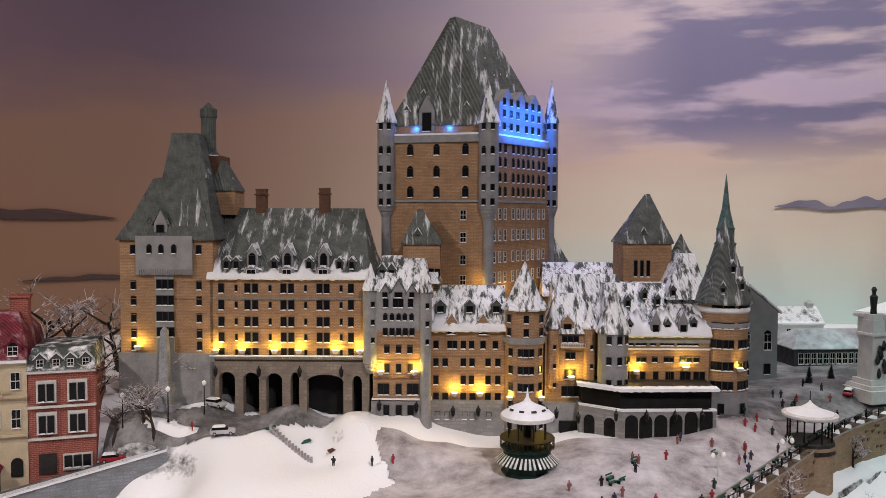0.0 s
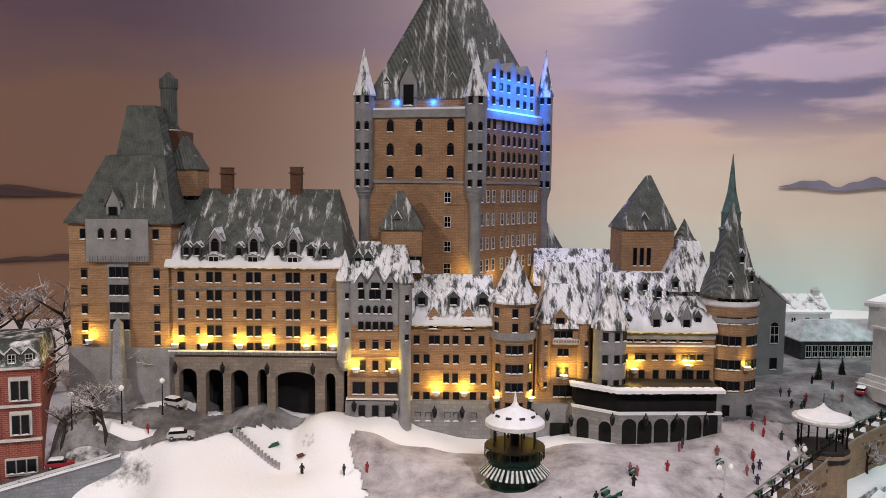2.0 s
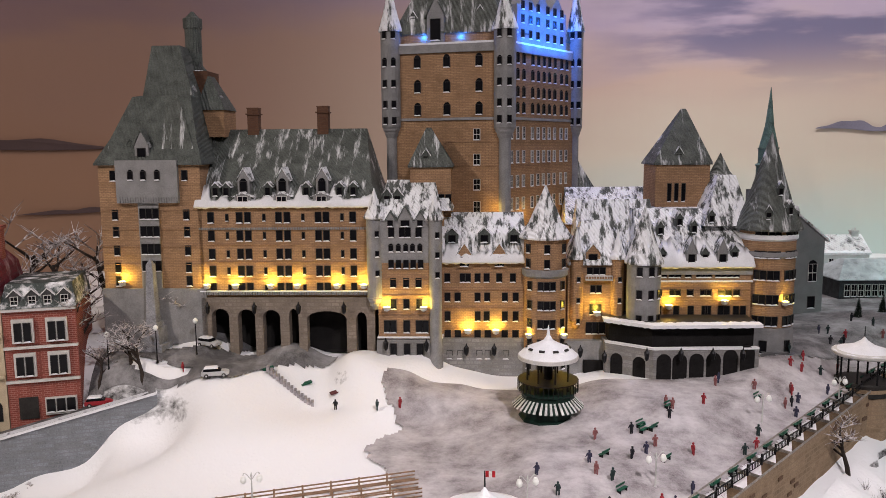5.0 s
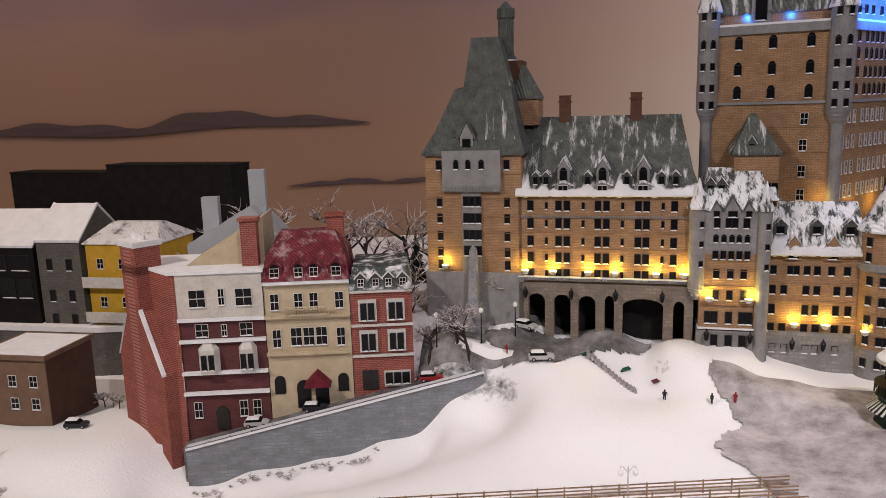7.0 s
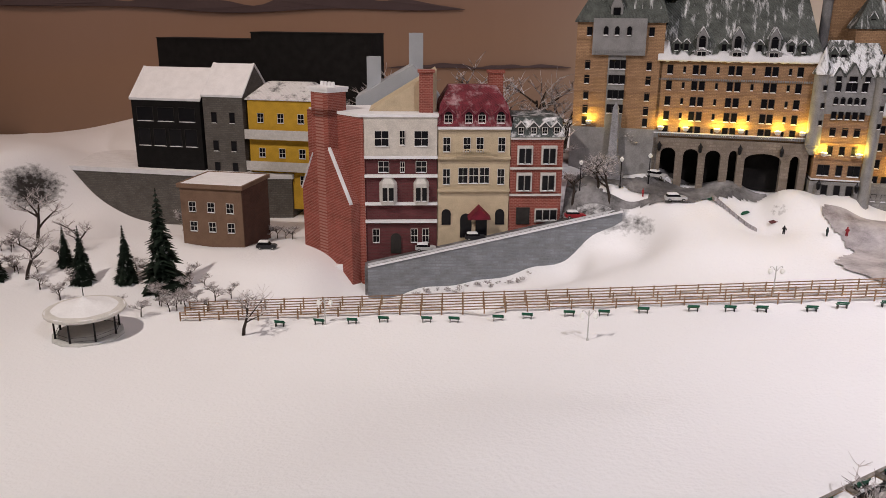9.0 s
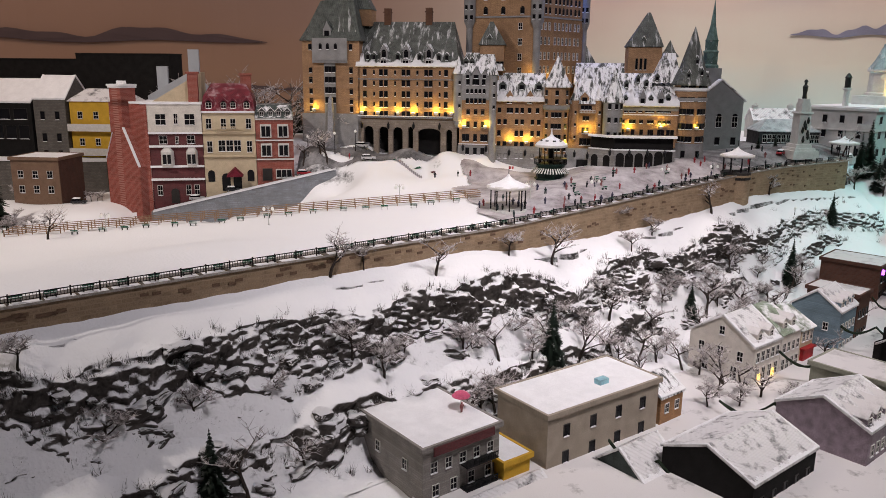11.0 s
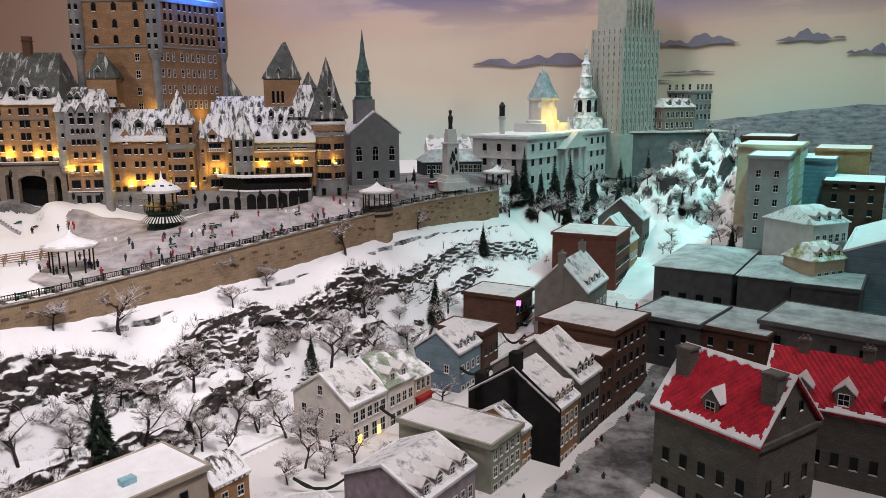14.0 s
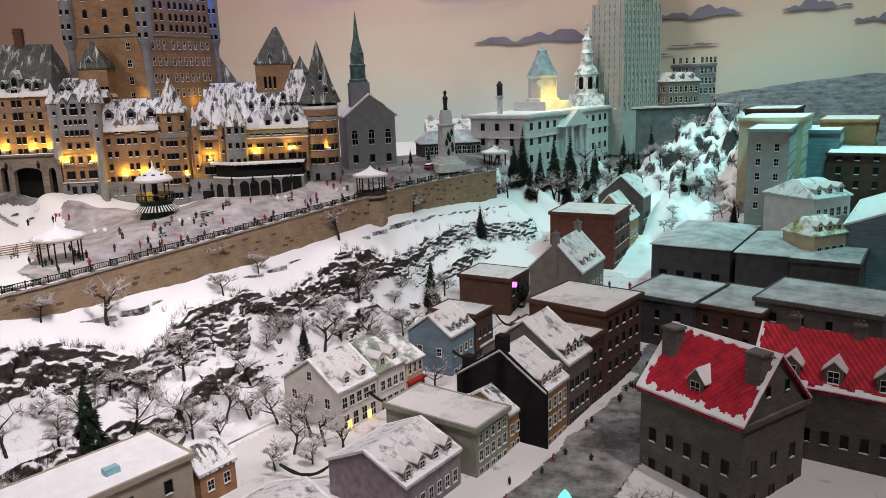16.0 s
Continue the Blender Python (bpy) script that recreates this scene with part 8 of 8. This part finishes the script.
# monument with a bronze statue, and obelisk
mon = thing("monument", "pale stone monument crowned by a dark bronze statue", "monument", pose(1.066, 1.74, max(1.02, height(1.066, 1.74)), 0, 0, 20))
mon.scale = (0.72, 0.72, 1.0)
bm = bmesh.new()
for hw, z0_, z1_ in ((0.075, -0.02, 0.012), (0.06, 0.012, 0.022), (0.046, 0.022, 0.035), (0.033, 0.035, 0.15), (0.039, 0.15, 0.156), (0.026, 0.156, 0.19), (0.022, 0.19, 0.205)):
    loft(bm, [rect(-hw, hw, -hw, hw, z0_), rect(-hw * 0.96, hw * 0.96, -hw * 0.96, hw * 0.96, z1_)])
part("pedestal", bm, PALEW, mon)
bm = bmesh.new()
for i in range(7):
    lathe(bm, -0.02 + 0.04 * rnd.random(), -0.045 + 0.012 * rnd.random(), [(0.004, 0.04 + 0.012 * i), (0.009, 0.05 + 0.012 * i), (0.003, 0.066 + 0.012 * i)], 6)
part("relief_group", bm, BRONZE, mon)
bm = bmesh.new()
lathe(bm, 0, 0, [(0.012, 0.205), (0.010, 0.22), (0.012, 0.236), (0.014, 0.25), (0.006, 0.257), (0.008, 0.266), (0.011, 0.268), (0.004, 0.276)], 10)
part("statue", bm, BRONZE, mon)
ob_ = thing("obelisk", "slim grey stone obelisk on a stepped base", "obelisk", pose(-0.691, 1.384, height(-0.691, 1.384)))
bm = bmesh.new()
for hw, z0_, z1_, k2 in ((0.03, -0.02, 0.014, 1), (0.021, 0.014, 0.05, 0.92), (0.016, 0.05, 0.06, 1), (0.0115, 0.06, 0.185, 0.62), (0.0072, 0.185, 0.198, 0.05)):
    loft(bm, [rect(-hw, hw, -hw, hw, z0_), rect(-hw * k2, hw * k2, -hw * k2, hw * k2, z1_)])
part("shaft", bm, mat("obelisk_stone", (0.33, 0.33, 0.35), 0.8), ob_)


def car(x, y, z, turn, paint, label, tall=0.019):
    c = thing("parked_car", label, "car", pose(x, y, z, 0, 0, turn), "parked cars")
    bm = bmesh.new()
    sec = lambda x_, w, z0_, z1_: [(x_, -w, z0_), (x_, w, z0_), (x_, w, z1_), (x_, -w, z1_)]
    loft(bm, [sec(-0.027, 0.009, 0.005, 0.011), sec(-0.025, 0.0105, 0.004, 0.0125), sec(0.02, 0.0105, 0.004, 0.0125), sec(0.027, 0.009, 0.005, 0.0105)])
    part("body", bm, paint, c)
    bm = bmesh.new()
    loft(bm, [rect(-0.024, 0.012, -0.0098, 0.0098, 0.0125), rect(-0.021, 0.005, -0.0085, 0.0085, tall - 0.001)])
    part("cabin_glass", bm, PANE, c)
    bm = bmesh.new()
    loft(bm, [rect(-0.022, 0.006, -0.009, 0.009, tall - 0.001), rect(-0.019, 0.003, -0.007, 0.007, tall + 0.002)])
    part("roof", bm, SNOW, c, "roof under snow")
    for wx in (-0.017, 0.017):
        for wy in (-0.0105, 0.0105):
            bm = bmesh.new()
            lathe(bm, 0, 0, [(0.0042, -0.0015), (0.0042, 0.0015)], 12)
            w = part("wheel", bm, FRAMED, c, place=pose(wx, wy, 0.0042, 90, 0, 0))
            bm = bmesh.new()
            lathe(bm, 0, 0, [(0.0022, -0.0018), (0.0022, 0.0018)], 8)
            part("hub", bm, CARW, w)
    return c


car(-0.575, 1.40, height(-0.575, 1.40) + 0.003, -20, CARW, "white snow-dusted car on the hotel drive")
car(-0.517, 1.29, height(-0.517, 1.29) + 0.003, 18, CARW, "silver off-road car on the driveway")
car(-1.555, 1.05, height(-1.555, 1.05), 20, CARD, "dark car under snow beside the brown house", 0.021)
for t, paint, lab in ((0.26, CARD, "black car parked before the cream house"), (0.13, CARW, "pale car parked before the brick house"), (0.52, CARR, "red car parked on the upper street")):
    x, y = row_point(t, 0.034)
    car(x, y, row_z(t) + 0.002, ROWDIR, paint, lab)
for x, y, paint in ((2.22, 2.30, CARR), (2.30, 2.40, CARD), (1.0, 1.72, CARR), (1.9, 2.42, CARD)):
    car(x, y, height(x, y) + 0.002, 60, paint, "small car parked on the far street")

# wooden stairs on the sledding slope and sledges
st = thing("wooden_steps", "dark wooden steps half buried in the snow slope", "stairs")
for i in range(14):
    t = i / 13
    x, y = -0.425 + 0.10 * t, 1.345 - 0.026 * t
    bm = bmesh.new()
    box(bm, -0.012, 0.012, -0.003, 0.003, -0.006, 0.004)
    part("step", bm, DECK, st, place=pose(x, y, max(height(x, y), 0.995 - 0.072 * t) + 0.001, 0, 0, -75))
for x, y, m, lab in ((-0.35, 1.367, GREENP, "green plastic sledge on the snow slope"), (-0.28, 1.338, MAROON, "dark red sledge on the snow slope"), (-0.43, 1.36, GREENP, "green sledge at the top of the slope")):
    bm = bmesh.new()
    loft(bm, [rect(-0.011, 0.011, -0.005, 0.005, 0.001), rect(-0.012, 0.012, -0.006, 0.006, 0.004), rect(-0.010, 0.010, -0.0045, 0.0045, 0.003)])
    tagged(part("sledge", bm, m, place=pose(x, y, height(x, y) + 0.001, 6, -12, 30)), lab, "sledge")

# timber fences along the toboggan run
fence_ends = ((-1.50, 0.645, -0.06, 0.965), (-1.49, 0.615, -0.05, 0.935), (-1.48, 0.585, -0.04, 0.905))
fz0, fz1 = 0.80, 0.93
for fx0, fy0, fx1, fy1 in fence_ends:
    f = thing("timber_fence", "brown timber rail fence with snow on the rails", "fence", group="toboggan run fences")
    n = 34
    for i in range(n):
        xa, ya = fx0 + (fx1 - fx0) * i / n, fy0 + (fy1 - fy0) * i / n
        xb, yb = fx0 + (fx1 - fx0) * (i + 1) / n, fy0 + (fy1 - fy0) * (i + 1) / n
        za, zb = [fz0 + (fz1 - fz0) * (i + q) / n + 0.001 for q in (0, 1)]
        bm = bmesh.new()
        box(bm, xa - 0.0012, xa + 0.0012, ya - 0.0012, ya + 0.0012, za - 0.004, za + 0.021)
        part("post", bm, TIMBER, f)
        for h_ in (0.006, 0.012, 0.018):
            bm = bmesh.new()
            loft(bm, [[(xa, ya - 0.0008, za + h_), (xa, ya + 0.0008, za + h_), (xa, ya + 0.0008, za + h_ + 0.002), (xa, ya - 0.0008, za + h_ + 0.002)], [(xb, yb - 0.0008, zb + h_), (xb, yb + 0.0008, zb + h_), (xb, yb + 0.0008, zb + h_ + 0.002), (xb, yb - 0.0008, zb + h_ + 0.002)]])
            part("rail", bm, TIMBER, f)


# ---- trees ----
def bare_tree(seed, tall, bushy=1.0):
    """Trunk and limbs as tapering tubes, fine twigs as thin blades."""
    rn = random.Random(seed)
    trunk, twigs = bmesh.new(), bmesh.new()

    def limb(bm, p, d, length, r, depth):
        n = 3
        pts = [p]
        for i in range(n):
            d = (d + Vector((rn.uniform(-1, 1), rn.uniform(-1, 1), rn.uniform(-0.4, 0.7))) * 0.22).normalized()
            pts.append(pts[-1] + d * length / n)
        k = 6 if depth == 0 else (4 if depth == 1 else 3)
        rings = []
        for i, q in enumerate(pts):
            rr = r * (1 - 0.62 * i / n)
            side_ = d.orthogonal().normalized()
            up_ = d.cross(side_)
            rings.append([tuple(q + side_ * rr * math.cos(2 * math.pi * j / k) + up_ * rr * math.sin(2 * math.pi * j / k)) for j in range(k)])
        loft(bm, rings, 0, False)
        if depth < 3:
            kids = (5, 5, 5)[depth]
            for i in range(int(kids * (bushy if depth else 1))):
                t = rn.uniform(0.4, 1.0)
                q = pts[min(n - 1, int(t * n))].lerp(pts[min(n, int(t * n) + 1)], t * n % 1)
                a = rn.uniform(0, 6.28)
                nd = (d * 0.55 + Vector((math.cos(a), math.sin(a), rn.uniform(-0.1, 0.6)))).normalized()
                limb(trunk if depth < 1 else twigs, q, nd, length * rn.uniform(0.45, 0.72), max(r * 0.5, 0.00042), depth + 1)

    limb(trunk, Vector((0, 0, -0.006)), Vector((0, 0, 1)), tall * 0.55, tall * 0.032, 0)
    out = []
    for nm, b in (("trunk", trunk), ("crown", twigs)):
        m = bpy.data.meshes.new(nm)
        b.to_mesh(m)
        b.free()
        m.materials.append(BARK if nm == "trunk" else TWIG)
        out.append(m)
    return out


def conifer(seed, tall):
    rn = random.Random(seed)
    trunk, crown = bmesh.new(), bmesh.new()
    lathe(trunk, 0, 0, [(tall * 0.03, -0.006), (tall * 0.004, tall)], 6)
    z = tall * 0.08
    while z < tall * 0.99:
        f = 1 - z / tall
        rad = tall * 0.25 * f + 0.0015
        k = 7 + int(7 * f)
        for i in range(k):
            a = 2 * math.pi * (i + rn.random()) / k
            l_ = rad * rn.uniform(0.7, 1.15)
            w = l_ * 0.30
            c, s = math.cos(a), math.sin(a)
            tip = (l_ * c, l_ * s, z - l_ * 0.35)
            m1 = (l_ * 0.5 * c - w * s, l_ * 0.5 * s + w * c, z - l_ * 0.16)
            m2 = (l_ * 0.5 * c + w * s, l_ * 0.5 * s - w * c, z - l_ * 0.16)
            top_ = (0, 0, z + 0.002)
            v = [crown.verts.new(q) for q in (top_, m1, tip, m2)]
            crown.faces.new(v)
            v = [crown.verts.new((q[0], q[1], q[2] - 0.004 * f - 0.0008)) for q in (top_, m1, tip, m2)]
            crown.faces.new(v[::-1])
        z += tall * 0.045
    out = []
    for nm, b, m_ in (("trunk", trunk, BARK), ("crown", crown, NEEDLE)):
        m = bpy.data.meshes.new(nm)
        b.to_mesh(m)
        b.free()
        m.materials.append(m_)
        out.append(m)
    return out


def plant(name, kinds, x, y, size, turn, label, category, group, base=None, z=None):
    t = thing(name, label, category, pose(x, y, (base or height)(x, y) if z is None else z, 0, 0, turn), group)
    t.scale = (size, size, size)
    for m in kinds:
        o = new(m.name.split(".")[0], m)
        o.parent = t


BARES = [bare_tree(i, 0.1, 1.0) for i in (1, 2, 3, 4)]
BUSHY = [bare_tree(i, 0.07, 1.9) for i in (11, 12, 13)]
FIRS = [conifer(i, 0.12) for i in (1, 2, 3)]


def slope(x, y):
    s, r = side(x, y)
    if 0.035 < -s < 0.3 and -1.7 < r < 1.8:
        return ledge(r, -s)[0] - 0.002
    return height(x, y)


tree_rnd = random.Random(21)
BARE_SPOTS = ((0.486, 0.977), (0.693, 1.224), (0.932, 1.53), (1.25, 1.83), (0.09, 0.535), (0.283, 0.47), (0.39, 0.54), (0.488, 0.744), (0.176, 0.361), (0.569, 0.648),
              (0.855, 1.218), (0.751, 1.128), (0.624, 1.026), (0.673, 1.005), (0.519, 0.846), (-0.059, 0.303), (-0.615, -0.40), (-0.219, -0.141), (0.072, 0.188),
              (-0.291, -0.252), (0.608, 0.606), (0.212, 0.393), (-0.205, 0.2), (-0.263, 0.13), (1.42, 1.84), (1.50, 1.90), (1.30, 1.80), (1.58, 1.96), (0.42, 0.83), (0.56, 0.90), (0.60, 0.96), (0.66, 0.93), (0.70, 1.0), (0.76, 1.04), (0.80, 1.08), (0.36, 0.62), (0.30, 0.55),
              (0.50, 0.66), (0.02, 0.24), (0.10, 0.30), (-0.12, 0.06), (-0.32, -0.10), (0.88, 1.14), (0.95, 1.22), (1.02, 1.33), (0.20, 0.62), (0.38, 0.92))
for i, (x, y) in enumerate(BARE_SPOTS):
    plant("bare_tree", BUSHY[i % 3] if i % 2 == 0 else BARES[i % 4], x, y, tree_rnd.uniform(1.15, 1.75), i * 53, "leafless frosted tree on the snowy slope", "tree", "bare trees", slope)
for i, (x, y) in enumerate(((-0.713, 1.321), (-0.68, 1.30), (-0.843, 1.342), (-0.776, 1.30), (-0.66, 1.43), (-0.88, 1.4), (-2.0, 0.855), (-1.985, 0.658), (-2.166, 0.868), (-1.3, 0.55))):
    plant("bare_tree", BARES[i % 4], x, y, 1.3 + 0.35 * (i % 3), i * 71, "leafless frosted tree beside the upper street", "tree", "bare trees")
for i, (t, b) in enumerate(((-0.02, 0.5), (0.08, 0.52), (0.17, 0.5), (0.28, 0.52), (0.37, 0.5), (0.5, 0.46), (0.56, 0.42))):
    x, y = row_point(t, b)
    plant("bare_tree", BARES[i % 4], x, y, 2.5 + 0.5 * (i % 2), i * 37, "tall dark leafless tree behind the row houses", "tree", "bare trees", z=1.05)
for i, (x, y, q) in enumerate(((1.171, 1.588, 1.0), (0.976, 1.283, 1.3), (0.22, 0.40, 1.35), (0.609, 0.9, 0.95), (-0.347, -0.281, 1.2), (0.225, 0.41, 0.8), (1.34, 1.90, 1.5), (1.38, 1.93, 1.8), (1.52, 2.0, 1.7), (1.60, 2.06, 1.8), (1.45, 1.93, 1.4), (1.40, 1.86, 1.1), (1.56, 1.95, 1.3),
                                (-1.662, 0.761, 2.1), (-1.769, 0.757, 1.2), (-1.85, 0.70, 1.2), (-2.05, 0.62, 1.3), (-1.95, 0.75, 0.9), (-0.80, 1.62, 1.6), (-0.95, 1.7, 1.3), (2.05, 1.95, 0.9), (2.12, 1.62, 0.8), (0.93, 1.80, 0.5), (1.0, 1.83, 0.45))):
    plant("conifer", FIRS[i % 3], x, y, q, i * 40, "dark green conifer flecked with snow", "tree", "conifers", slope)
for i in range(70):
    x, y = 1.80 + 0.65 * tree_rnd.random(), 1.62 + 0.9 * tree_rnd.random()
    plant("bare_tree", BUSHY[i % 3], x, y, tree_rnd.uniform(0.9, 1.6), i * 53, "leafless frosted tree on the far hill", "tree", "bare trees")

for i in range(22):
    r, d = -0.35 + 1.35 * i / 22 + 0.03 * tree_rnd.random(), 0.235 + 0.06 * tree_rnd.random()
    x, y = from_side(-d, r)
    plant("bare_tree", (BARES + BUSHY)[i % 7], x, y, tree_rnd.uniform(1.1, 1.6), i * 53, "leafless frosted tree at the foot of the slope", "tree", "bare trees", slope)
for i in range(14):
    r = -1.1 + 2.3 * i / 14 + 0.05 * tree_rnd.random()
    x, y = from_side(-cliffs(r)[0] - 0.035, r)
    plant("bare_tree", BUSHY[i % 3], x, y, tree_rnd.uniform(1.3, 1.8), i * 31, "dense frosted bush against the rock ledge", "tree", "bare trees", slope)

for i in range(26):
    run, out = 0.02 + 0.85 * tree_rnd.random(), 0.06 + 0.16 * tree_rnd.random()
    x, y = 1.393 + run * 0.629 + out * 0.777, 1.95 + run * 0.777 - out * 0.629
    if i % 2:
        plant("conifer", FIRS[i % 3], x, y, tree_rnd.uniform(0.9, 1.5), i * 40, "dark green conifer below the town hall", "tree", "conifers")
    else:
        plant("bare_tree", (BARES + BUSHY)[i % 7], x, y, tree_rnd.uniform(1.2, 1.8), i * 53, "leafless frosted tree below the town hall", "tree", "bare trees")

for i, (x, y) in enumerate(((0.70, 0.50), (0.66, 0.55), (0.74, 0.49), (0.63, 0.47), (0.80, 0.48), (0.60, 0.40), (0.68, 0.42), (1.30, 0.10), (1.38, 0.04), (0.96, 0.78), (1.14, 1.02), (1.34, 1.24))):
    plant("bare_tree", (BARES + BUSHY)[i % 7], x, y, tree_rnd.uniform(1.0, 1.5), i * 59, "leafless frosted tree between the town houses", "tree", "bare trees", town)

# frosted scrub among the ledges
verts, faces = [], []
sr = random.Random(8)
for i in range(8500):
    r, d = -1.65 + 3.35 * sr.random(), 0.06 + 0.22 * sr.random()
    h_, amp = ledge(r, d)[:2]
    if sr.random() > 0.015 + 0.9 * amp:
        continue
    x, y = from_side(-d, r)
    z0_ = h_ - 0.001
    for j in range(18):
        a, e = sr.uniform(0, 6.28), sr.uniform(0.3, 1.4)
        l_ = sr.uniform(0.008, 0.030)
        p = Vector((x + sr.uniform(-0.006, 0.006), y + sr.uniform(-0.006, 0.006), z0_))
        q = p + Vector((math.cos(a) * math.cos(e), math.sin(a) * math.cos(e), math.sin(e))) * l_
        w = Vector((-math.sin(a), math.cos(a), 0)) * 0.0005
        b = len(verts)
        verts += [tuple(p - w), tuple(p + w), tuple(q)]
        faces.append((b, b + 1, b + 2))
me = bpy.data.meshes.new("frosted_scrub")
me.from_pydata(verts, [], faces)
me.materials.append(BUSHM)
tagged(new("frosted_scrub", me), "thin frosted brown scrub between the rock ledges", "scrub", kind="stuff")
# low shrubs at the foot of the grey wall
for i in range(16):
    t = 0.0 + 0.42 * i / 16
    x, y = row_point(t, -0.03 - 0.012 * (i % 3))
    plant("shrub", BUSHY[i % 3][1:], x, y, 0.28 + 0.12 * (i % 3), i * 47, "low snowy shrub at the foot of the grey wall", "shrub", "shrubs", z=height(x, y) - 0.008)

for i in range(44):
    x, y = -1.45 - 0.9 * tree_rnd.random(), 0.56 + 0.30 * tree_rnd.random()
    plant("shrub", BUSHY[i % 3], x, y, 0.45 + 0.5 * tree_rnd.random(), i * 47, "low frosted shrub on the snowy west slope", "shrub", "shrubs")
for i in range(16):
    t = i / 15
    x, y = -1.98 + 0.42 * t, 1.235 - 0.05 * t + 0.03 * tree_rnd.random()
    plant("shrub", BUSHY[i % 3], x, y, (0.5 + 0.4 * tree_rnd.random()) * (2.3 if i in (1, 5) else 1), i * 61, "snowy bare shrub before the grey houses", "shrub", "shrubs")

# glowing green tree ornament on the square
gt = thing("light_tree", "small glowing green tree of lights on the square", "ornament", pose(1.188, 0.19, town(1.188, 0.19)))
bm = bmesh.new()
lathe(bm, 0, 0, [(0.016, 0.0), (0.017, 0.012), (0.011, 0.022), (0.013, 0.026), (0.008, 0.036), (0.002, 0.044)], 14)
part("cone", bm, GREENGLOW, gt)
bulb("green_glow", (1.188, 0.16, town(1.188, 0.19) + 0.03), 0.008, (0.05, 1.0, 0.5))

# evergreen garlands strung between the houses
GARL = mat("garland_green", (0.02, 0.03, 0.018), 0.9, 0.3, 150)
for (xa, ya, za), (xb, yb, zb) in (((0.80, 0.60, 0.61), (1.04, 0.56, 0.60)), ((1.00, 0.86, 0.63), (1.18, 0.72, 0.64)), ((0.36, 0.10, 0.56), (0.56, 0.02, 0.53)), ((1.16, 1.05, 0.65), (1.28, 0.94, 0.66)), ((0.62, 0.36, 0.56), (0.86, 0.34, 0.58))):
    bm = bmesh.new()
    rings = []
    for i in range(25):
        t = i / 24
        x, y, z = xa + (xb - xa) * t, ya + (yb - ya) * t, za + (zb - za) * t - 0.03 * abs(math.sin(2 * math.pi * t)) 
        rr = 0.0035 * (0.8 + 0.5 * tree_rnd.random())
        rings.append([(x + rr * math.cos(a) * 0.7, y + rr * math.cos(a) * 0.7, z + rr * math.sin(a)) for a in (0, 1.26, 2.5, 3.77, 5.0)])
    loft(bm, rings)
    tagged(part("garland", bm, GARL), "dark evergreen garland strung across the street", "garland", "street garlands")
